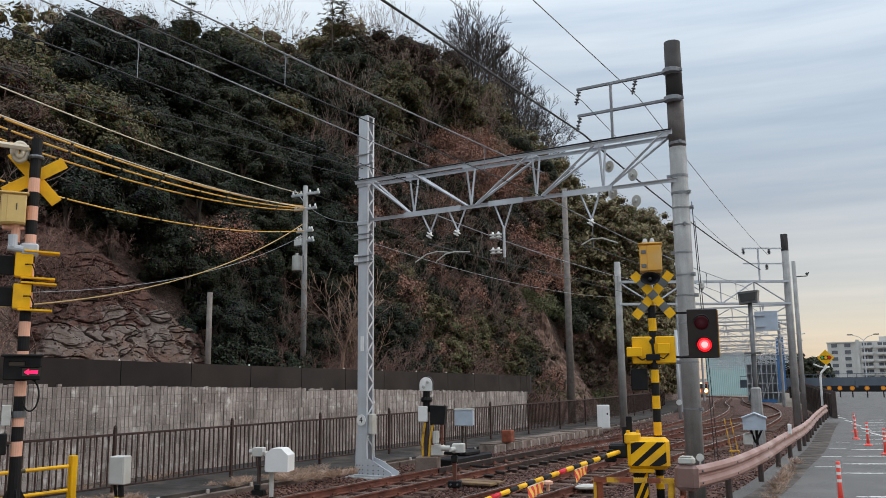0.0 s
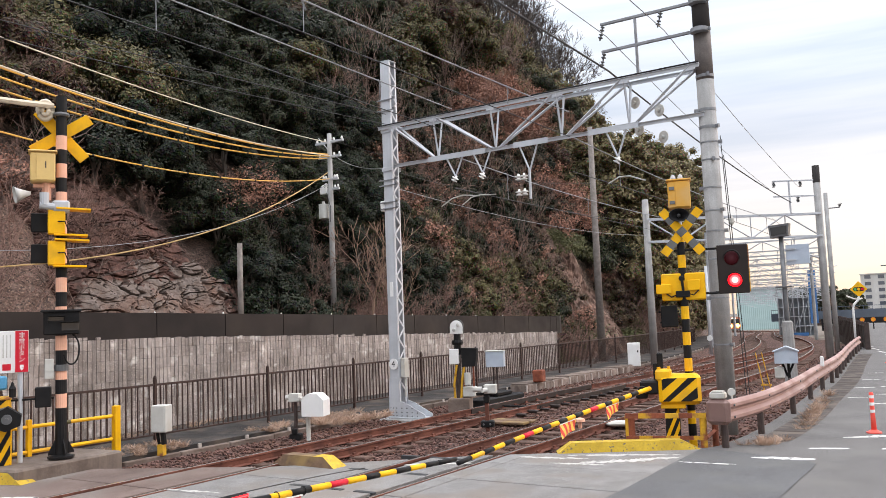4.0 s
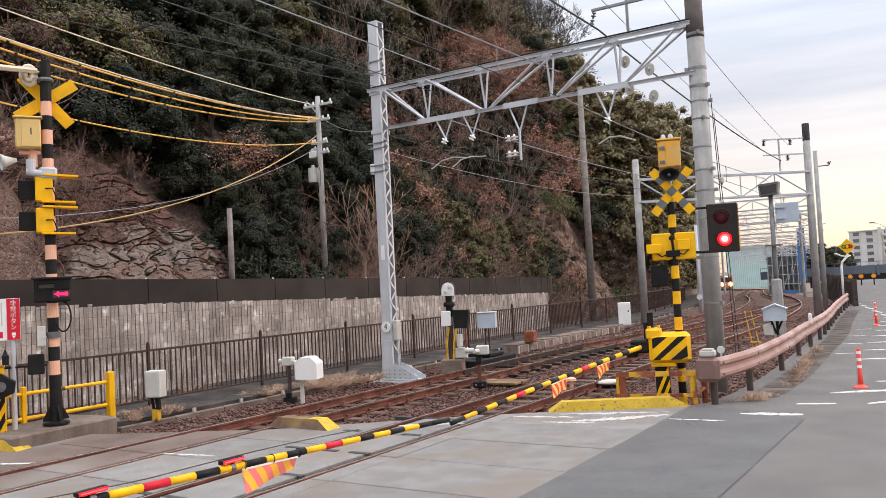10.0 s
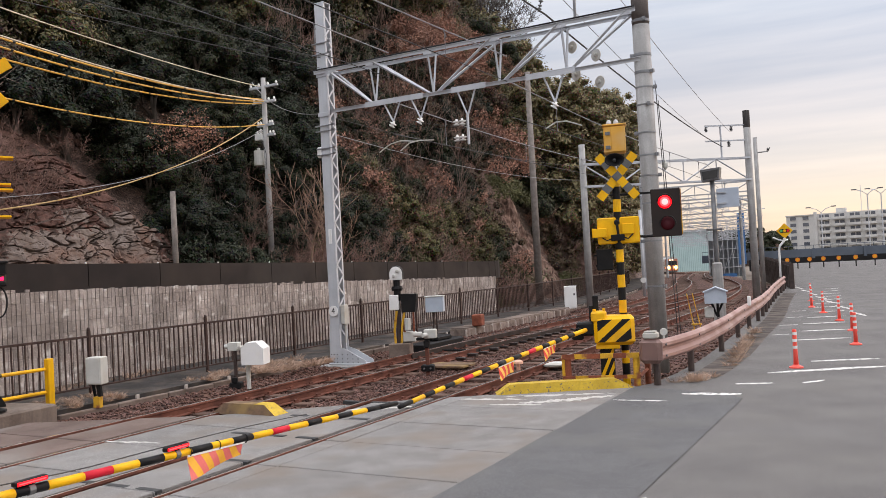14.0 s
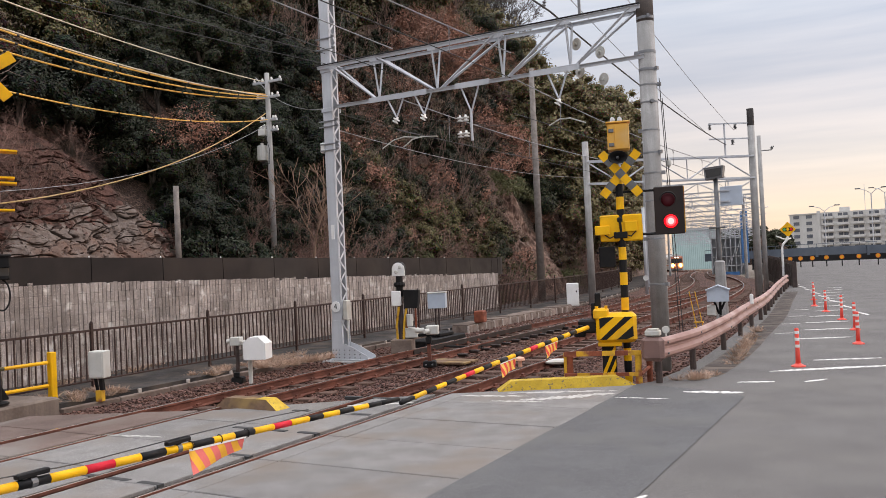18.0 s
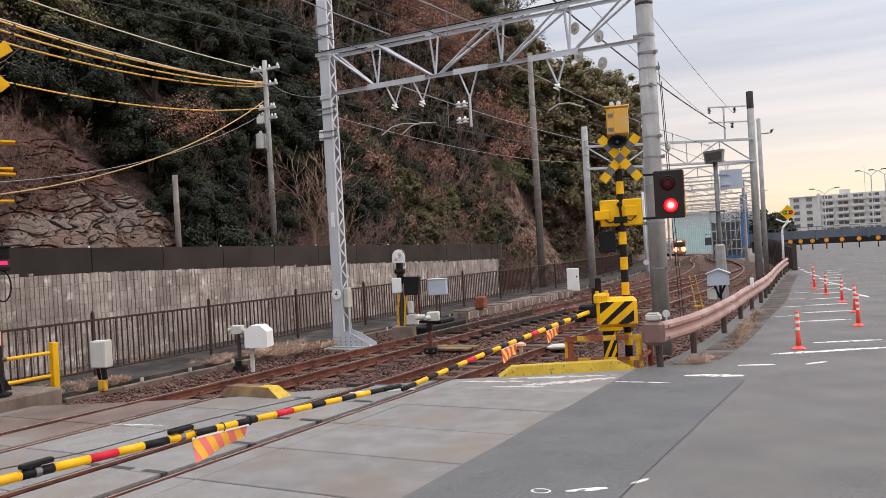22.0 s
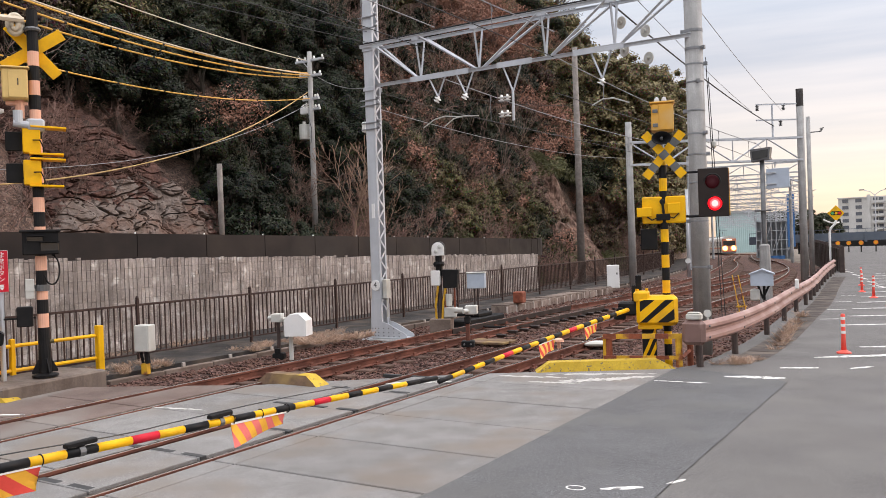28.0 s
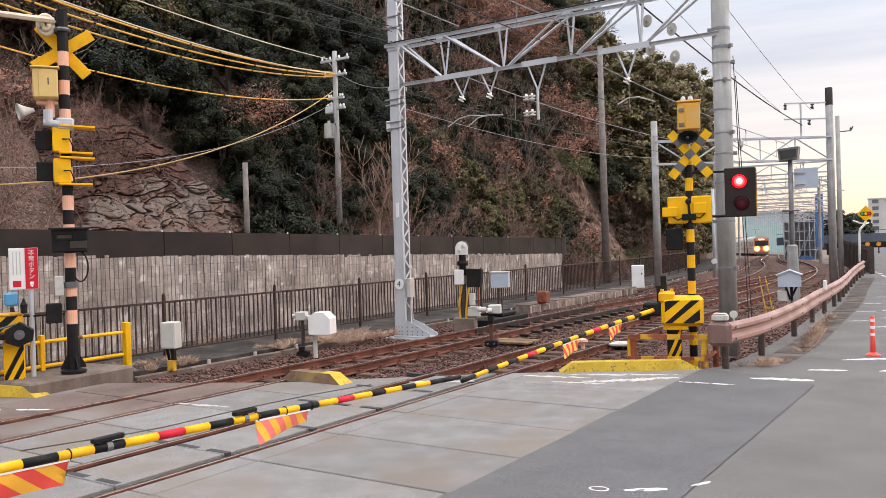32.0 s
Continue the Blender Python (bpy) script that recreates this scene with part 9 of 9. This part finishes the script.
# ---------------------------------------------------------------- the far end: parapet, bridge, buildings, scaffolds
pw = thing("parapet_wall", "dark weathered steel parapet between road and railway", "parapet", 0, 0, 0, kind="structure")
s = 44.7
parapet_n = lambda q_: spline([(44.6, -4.95), (52, -6.25), (60, -7.6), (80, -11.1), (90, -13)], q_)
while s < 78:
    a, b = (parapet_n(s), s), (parapet_n(s + 2), s + 1.96)
    part("panel", Mesh().sweep([(a[0], a[1], 0), (b[0], b[1], 0)], [(-0.08, -1.5), (0.08, -1.5), (0.08, 1.15), (-0.08, 1.15)]), M_BARRIER, pw)
    part("post", Mesh().box(a[0] - 0.1, a[1] - 0.1, -0.2, a[0] + 0.12, a[1] + 0.1, 1.3), M_GUARDPOST, pw)
    s += 2
M_SIGN_GREEN = mat("sign_green", (0.05, 0.36, 0.10), (0.04, 0.3, 0.08), 0.5, bump=0.0)
sg_ = thing("warning_sign", "yellow diamond signal-ahead sign on a bent white post", "road sign", -5.75, 46.9, 0.0, 18)
part("post", Mesh().tube([(0, 0, 0), (0, 0, 1.95), (0.06, 0, 2.2), (0.25, 0, 2.4), (0.33, 0, 2.6)], 0.06, 10), M_WHITE, sg_)
dia = part("board", Mesh().prism([(0.33, 2.56), (0.74, 2.97), (0.33, 3.38), (-0.08, 2.97)], -0.02, 0.0, FRONT), M_YELLOW, sg_)
part("pictogram", Mesh().prism([(0.05, 2.97), (0.12, 2.87), (0.54, 2.87), (0.61, 2.97), (0.54, 3.07), (0.12, 3.07)], -0.03, -0.021, FRONT), M_BLACK, dia)
for x, mt in ((0.16, M_SIGN_GREEN), (0.33, M_YELLOW), (0.5, M_RED)):
    part("light_spot", Mesh().lathe([(0.075, 0), (0.075, 0.005)], 12, pose(x, -0.031, 2.97, 90)), mt, dia)
part("branch_arm", Mesh().tube([(0.3, 0, 2.45), (0.1, 0.3, 2.5), (-0.15, 0.6, 2.65)], 0.04, 6).tube([(0.3, 0, 2.45), (0.5, 0.2, 2.5)], 0.04, 6), M_WHITE, sg_)



def far(az, dist, z=0.0):
    return Vector((math.sin(radians(az)) * dist, math.cos(radians(az)) * dist, z))


for i, az in enumerate((24.96, 25.57, 26.26, 27.07, 27.95, 28.9, 29.95)):
    p = far(az, 84)
    cm = new("curve_marker")
    cm.matrix_basis = pose(p.x, p.y, 0, 0, 0, -az)
    tagged(cm, "round orange reflector disc on a dark post at the bend", "road marker", "orange curve markers")
    part("post", Mesh().box(-0.05, 0, -0.2, 0.05, 0.08, 0.75), M_BLACK, cm)
    part("disc", Mesh().lathe([(0.2, 0), (0.2, 0.03)], 18, pose(0, 0, 0.83, 90)), M_AMBER, cm)
    part("centre", Mesh().lathe([(0.09, 0), (0.09, 0.01)], 14, pose(0, -0.03, 0.83, 90)), M_YELLOW, cm)
bridge = new("road_bridge")
p = far(27.5, 118)
bridge.matrix_basis = pose(p.x, p.y, 0, 0, 0, -24)
tagged(bridge, "low curved blue-grey road bridge with a railing", "bridge")
M_BRIDGE = mat("bridge_blue_grey", (0.10, 0.125, 0.16), (0.07, 0.09, 0.12), 0.6, scale=0.5, fine=6, bump=0.05)
# near-black for the shade under the bridge, and for the dark end pillar
M_SHADE = mat("bridge_shade_and_pillar", (0.02, 0.02, 0.022), (0.03, 0.03, 0.032), 0.9, scale=0.5, fine=4, bump=0.1)
part("deck", Mesh().sweep([(x, 0.004 * x * x, 0.62 - 0.0009 * x * x) for x in range(-16, 60, 4)], [(-0.2, 0), (0.2, 0), (0.2, 1.05), (-0.2, 1.05)]), M_BRIDGE, bridge)
# long dark block added behind the deck as the shade below it
part("abutment", Mesh().box(-10, 1.5, -1.0, 60, 3.0, 0.7), M_SHADE, bridge)
for x in range(-14, 58, 6):
    part("girder_rib", Mesh().box(x - 0.15, -0.35, 0.4, x + 0.15, 0.3, 1.7), M_BRIDGE, bridge)
rl = Mesh()
for x in range(-16, 56, 1):
    rl.box(x, 0.004 * x * x - 0.02, 1.6 - 0.0009 * x * x, x + 0.06, 0.004 * x * x + 0.02, 2.1 - 0.0009 * x * x)
rl.sweep([(x, 0.004 * x * x, 2.08 - 0.0009 * x * x) for x in range(-16, 60, 4)], [(-0.04, 0), (0.04, 0), (0.04, 0.07), (-0.04, 0.07)])
part("handrail", rl, M_BRIDGE, bridge)
part("end_pillar", Mesh().box(8.6, -1.6, -0.6, 11.2, 0.8, 2.1, 0.1), M_SHADE, bridge, "dark square end pillar")
for az, top_ in ((27.1, 8.4), (29.75, 10.8), (30.5, 10.8)):
    p = far(az, 150)
    la = new("street_lamp")
    la.matrix_basis = pose(p.x, p.y, 0, 0, 0, -az)
    tagged(la, "tall grey twin-armed street lamp beyond the bridge", "street lamp", "street lamps beyond the bridge")
    part("pole", Mesh().cyl((0, 0, -2), (0, 0, top_ - 1.0), 0.11, 0.08, 8), M_GALV, la)
    for sx in (-1, 1):
        ar = part("arm", Mesh().tube([(0, 0, top_ - 1.0), (sx * 0.7, 0, top_ - 0.4), (sx * 1.6, 0, top_ - 0.1)], 0.06, 6), M_GALV, la)
        part("lamp_head", Mesh().box(min(sx * 1.5, sx * 2.3), -0.15, top_ - 0.15, max(sx * 1.5, sx * 2.3), 0.15, top_ + 0.03, 0.03), M_GALV_DARK, ar)
M_FACADE = mat("pale_facade", (0.58, 0.57, 0.55), (0.48, 0.47, 0.45), 0.8, scale=0.15, fine=2, bump=0.02, streak=0.2)
M_PANE = mat("window_pane", (0.09, 0.10, 0.12), (0.14, 0.15, 0.17), 0.15, scale=0.3, fine=1, bump=0.0)
bld = new("apartment_building")
p = far(25.05, 400)
bld.matrix_basis = pose(p.x, p.y, -2.0, 0, 0, -34)
tagged(bld, "white five-storey apartment block with balconies", "apartment building")
BL = 43.0
part("wall", Mesh().box(0, 0, 0, BL, 12, 17.2).box(12.6, -1.2, 0, BL, 0.0, 17.6), M_FACADE, bld)
part("roof", Mesh().box(-0.4, -0.4, 17.2, BL + 0.4, 12.4, 17.6).box(20, 3, 17.6, 24, 7, 19.6), M_FACADE, bld)
for fl_ in range(6):
    z = 0.6 + fl_ * 2.85
    for k_ in range(2):
        wn_ = part("window", Mesh().box(1.6 + k_ * 5.2, -0.12, z + 0.5, 4.0 + k_ * 5.2, -0.02, z + 2.0), M_PANE, bld)
        part("sill", Mesh().box(1.4 + k_ * 5.2, -0.25, z + 0.38, 4.2 + k_ * 5.2, -0.02, z + 0.5), M_FACADE, wn_)
    for k_ in range(5):
        x = 13.4 + k_ * 6.0
        bal = part("balcony", Mesh().box(x, -2.6, z - 0.2, x + 4.6, -2.45, z + 0.95).box(x, -2.6, z - 0.2, x + 4.6, -1.2, z - 0.05), M_FACADE, bld)
        part("side_screen", Mesh().box(x, -2.45, z - 0.05, x + 0.12, -1.2, z + 0.95).box(x + 4.48, -2.45, z - 0.05, x + 4.6, -1.2, z + 0.95), M_FACADE, bal)
        part("window", Mesh().box(x + 0.4, -1.32, z + 0.1, x + 2.1, -1.22, z + 2.2), M_PANE, bld)
        part("window", Mesh().box(x + 2.5, -1.32, z + 0.1, x + 4.2, -1.22, z + 2.2), M_PANE, bld)
part("stair_tower", Mesh().box(11.4, -1.6, 0, 12.7, 0.2, 18.4), M_FACADE, bld)
part("aerial", Mesh().cyl((30, 5, 17.6), (30, 5, 29), 0.12, seg=5), M_GALV, bld)
b2_ = new("apartment_building")
p = far(23.4, 430)
b2_.matrix_basis = pose(p.x, p.y, -2.0, 0, 0, -34)
tagged(b2_, "low grey distant house block", "building")
part("wall", Mesh().box(0, 0, 0, 9, 8, 6), M_FACADE, b2_)
part("roof", Mesh().box(-0.4, -0.4, 6, 9.4, 8.4, 6.4), M_BRIDGE, b2_)
# wooded rise behind
rise = Mesh()
for i in range(26):
    az = 18 + i * 0.55
    h_ = 8.5 + 2.5 * noise.noise((i * 0.35, 0, 4)) - 14 * min(1.0, max(0.0, (az - 24.2) / 1.2))
    base_, top_ = far(az, 330), far(az, 350)
    rise.v += [tuple(base_ + Vector((0, 0, -6))), (base_.x, base_.y, h_ * 0.5), (top_.x, top_.y, h_)]
    if i:
        a = (i - 1) * 3
        rise.f += [(a, a + 3, a + 4, a + 1), (a + 1, a + 4, a + 5, a + 2)]
        rise.m += [0, 0]
flat("distant_rise", "dark wooded rise in the distance", rise, M_HILL, m=pose(0, 0, 0), smooth=True)
far_crown = leaf_mesh("crown", 180, 3.4, 60, 16, 0.5, 0.8, 0.9)
far_crown.materials.append(M_LEAF[0])
rng = random.Random(33)
for i in range(46):
    az = rng.uniform(18.5, 24.85)
    p = far(az, rng.uniform(322, 342))
    t = new("tree")
    t.matrix_basis = pose(p.x, p.y, 1 + 6.5 * rng.random(), 0, 0, rng.uniform(0, 360))
    tagged(t, "dark evergreen tree on the distant rise", "tree", "distant trees")
    part("trunk", Mesh().cyl((0, 0, -7), (0, 0, 0), 0.3, 0.2, 6), M_BARK, t)
    part("crown", far_crown, None, t)

# teal cladding and scaffolding beside the far tracks
M_TEAL = mat("teal_cladding", (0.50, 0.66, 0.65), (0.42, 0.58, 0.58), 0.4, scale=0.4, fine=6, bump=0.05)
M_TEAL_RIB = mat("teal_rib", (0.34, 0.50, 0.50), (0.3, 0.44, 0.44), 0.4, scale=0.4, fine=6, bump=0.05)
teal = thing("clad_shed", "pale teal ribbed metal clad shed beside the line", "shed", -51.0, 235, track_z(235), 14)
part("wall", Mesh().box(-6.5, 0, -0.5, 5.2, 8, 11.0), M_TEAL, teal)
for i in range(24):
    part("rib", Mesh().box(-6.4 + i * 0.5, -0.1, -0.4, -6.25 + i * 0.5, 0.0, 11.0), M_TEAL_RIB, teal)
part("roof_edge", Mesh().box(-6.8, -0.4, 11.0, 5.5, 8.3, 11.3), M_GALV, teal)
M_SHEET = mat("blue_sheet", (0.05, 0.20, 0.46), (0.04, 0.15, 0.36), 0.6, scale=1, fine=10, bump=0.2)
scf = thing("scaffold", "steel pipe scaffold with blue sheeting beside the line", "scaffold", -22.4, 112, track_z(112), 8)
M_NET = mat("grey_netting", (0.36, 0.40, 0.43), (0.24, 0.27, 0.30), 0.9, scale=1.5, fine=12, bump=0.1)
for ix in range(8):
    for iy in (0, 1.2):
        part("standard", Mesh().cyl((ix * 0.6, iy, -0.6), (ix * 0.6, iy, 6.3 - 0.25 * ((ix * 3) % 4)), 0.045, seg=5), M_GALV, scf)
for iz in range(5):
    for iy in (0, 1.2):
        part("ledger", Mesh().cyl((0, iy, 0.9 + iz * 1.2), (4.25, iy, 0.9 + iz * 1.2), 0.045, seg=5), M_GALV, scf)
    part("deck_board", Mesh().box(0, 0.1, 0.84 + iz * 1.2, 4.25, 1.1, 0.9 + iz * 1.2), M_GALV_DARK, scf)
for ix in range(7):
    part("brace", Mesh().tube([(ix * 0.6, -0.05, 0.2 + (ix % 3)), (ix * 0.6 + 0.6, -0.05, 2.2 + (ix % 3))], 0.035, 4), M_GALV, scf)
part("sheet", Mesh().box(0, 1.3, -0.6, 4.2, 1.34, 4.6), M_NET, scf, "dark grey-blue netting")
part("sheet", Mesh().box(3.75, -0.12, 1.2, 4.65, -0.08, 7.9), M_SHEET, scf, "bright blue hanging sheet")
part("sheet", Mesh().box(0.8, -0.12, -0.5, 3.4, -0.08, 0.1), M_SHEET, scf, "bright blue hanging sheet")
# ---------------------------------------------------------------- train
M_TRAIN = mat("red_train_paint", (0.52, 0.17, 0.095), (0.44, 0.14, 0.08), 0.35, scale=0.6, fine=8, bump=0.0)
M_STEEL_TRAIN = mat("train_silver", (0.55, 0.54, 0.52), (0.45, 0.44, 0.42), 0.35, 0.3, scale=0.6, fine=8, bump=0.0)
M_HEADLIGHT = mat("headlight", (1.0, 0.74, 0.46), (1.0, 0.74, 0.46), 0.4, bump=0.0, emit=60.0)
# orange glare of the headlights, put into an emitting surface
M_BLOOM = mat("headlight_bloom", (1.0, 0.34, 0.10), (1.0, 0.34, 0.10), 0.4, bump=0.0, emit=1.0)
M_DEST = mat("lit_destination", (1.0, 0.85, 0.6), (1.0, 0.85, 0.6), 0.4, bump=0.0, emit=1.2)
train = new("train")
tagged(train, "commuter train with bright yellow headlights approaching on the far track", "train")
LCAR = 18.6
for c in range(3):
    y0 = c * (LCAR + 0.5)
    prof_ = [(-1.36, 0.35), (1.36, 0.35), (1.4, 1.0), (1.4, 2.9), (1.25, 3.3), (0.8, 3.6), (0.0, 3.72), (-0.8, 3.6), (-1.25, 3.3), (-1.4, 2.9), (-1.4, 1.0)]
    car = part("car_body", Mesh().prism(prof_, -(y0 + LCAR), -y0, FRONT @ Matrix.Diagonal((1, 1, -1, 1))), M_STEEL_TRAIN, train, "silver train car body")
    part("red_band", Mesh().box(-1.41, y0 + 0.2, 1.15, 1.41, y0 + LCAR - 0.2, 1.45), M_TRAIN, car)
    for k_ in range(8):
        for sx in (-1, 1):
            part("window", Mesh().box(min(sx * 1.40, sx * 1.415), y0 + 1.4 + k_ * 2.1, 1.75, max(sx * 1.40, sx * 1.415), y0 + 2.9 + k_ * 2.1, 2.65), M_PANE, car)
    for yb in (2.6, LCAR - 2.6):
        part("bogie", Mesh().box(-1.0, y0 + yb - 1.3, 0.1, 1.0, y0 + yb + 1.3, 0.5, 0.05), M_BLACK, car)
        for wx in (-0.56, 0.56):
            for wy in (-0.9, 0.9):
                part("wheel", Mesh().cyl((wx - 0.06, y0 + yb + wy, 0.43), (wx + 0.06, y0 + yb + wy, 0.43), 0.43, seg=16), M_GALV_DARK, car)
part("front_panel", Mesh().box(-1.34, -0.12, 0.5, 1.34, 0.0, 3.2, 0.1), M_TRAIN, train, "red front end")
part("windscreen", Mesh().box(-1.15, -0.16, 1.75, 1.15, -0.12, 2.75, 0.02), M_GLASS_DARK, train)
part("destination_sign", Mesh().box(-0.5, -0.16, 2.85, 0.5, -0.12, 3.08), M_DEST, train)
part("skirt", Mesh().box(-1.2, -0.1, 0.15, 1.2, 0.1, 0.5, 0.03), M_GALV_DARK, train)
for x in (-0.82, 0.82):
    hl_ = part("headlight", Mesh().lathe([(0.30, 0), (0.28, 0.05), (0.0, 0.08)], 14, pose(x, -0.14, 1.25, 90)), M_HEADLIGHT, train)
    # oversized glowing disc that stands for the lamp's bloom
    part("reflector", Mesh().lathe([(0.60, 0), (0.58, 0.03), (0.2, 0.04)], 18, pose(x, -0.12, 1.25, 90)), M_BLOOM, hl_, "amber glare round the headlight, built as a glowing disc")
part("pantograph", Mesh().tube([(0, 8, 3.7), (0, 9, 4.4), (0, 8, 5.0)], 0.04, 4).box(-0.8, 7.9, 5.0, 0.8, 8.1, 5.06), M_GALV_DARK, train)

# ---------------------------------------------------------------- movement
TRAIN_ROWS = [(0.0, 197), (8.0, 193), (13.0, 189), (17.0, 186), (21.0, 182), (24.0, 179), (26.0, 176), (29.0, 170.5), (32.0, 163.5)]


def train_pose(s):
    """On the far track, facing the crossing; the middle of the first car lies on the line."""
    n0, n1 = track_n(s), track_n(s + 14)
    rot = -math.degrees(math.atan((n1 - n0) / 14))
    fall = math.degrees(math.atan((track_z(s + 14) - track_z(s)) / 14))
    return RAIL @ pose(n0, s, track_z(s) + 0.0, 0, 0, rot) @ pose(0, 0, 0, fall, 0, 0)


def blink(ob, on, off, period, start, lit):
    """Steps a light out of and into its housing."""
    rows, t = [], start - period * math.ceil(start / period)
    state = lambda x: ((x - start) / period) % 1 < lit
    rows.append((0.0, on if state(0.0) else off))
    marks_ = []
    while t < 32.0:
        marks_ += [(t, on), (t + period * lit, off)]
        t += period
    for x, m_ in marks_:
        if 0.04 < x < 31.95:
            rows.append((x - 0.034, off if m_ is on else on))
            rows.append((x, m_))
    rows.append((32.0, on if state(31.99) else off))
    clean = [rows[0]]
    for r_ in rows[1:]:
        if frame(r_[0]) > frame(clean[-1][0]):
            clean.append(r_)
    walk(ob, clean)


def motions():
    walk(train, [(t, train_pose(s)) for t, s in TRAIN_ROWS])
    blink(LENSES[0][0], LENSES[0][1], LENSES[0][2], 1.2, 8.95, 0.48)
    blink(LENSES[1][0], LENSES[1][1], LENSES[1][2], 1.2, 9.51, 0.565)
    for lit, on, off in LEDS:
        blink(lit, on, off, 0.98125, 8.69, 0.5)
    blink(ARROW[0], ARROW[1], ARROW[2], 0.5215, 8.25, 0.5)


motions()
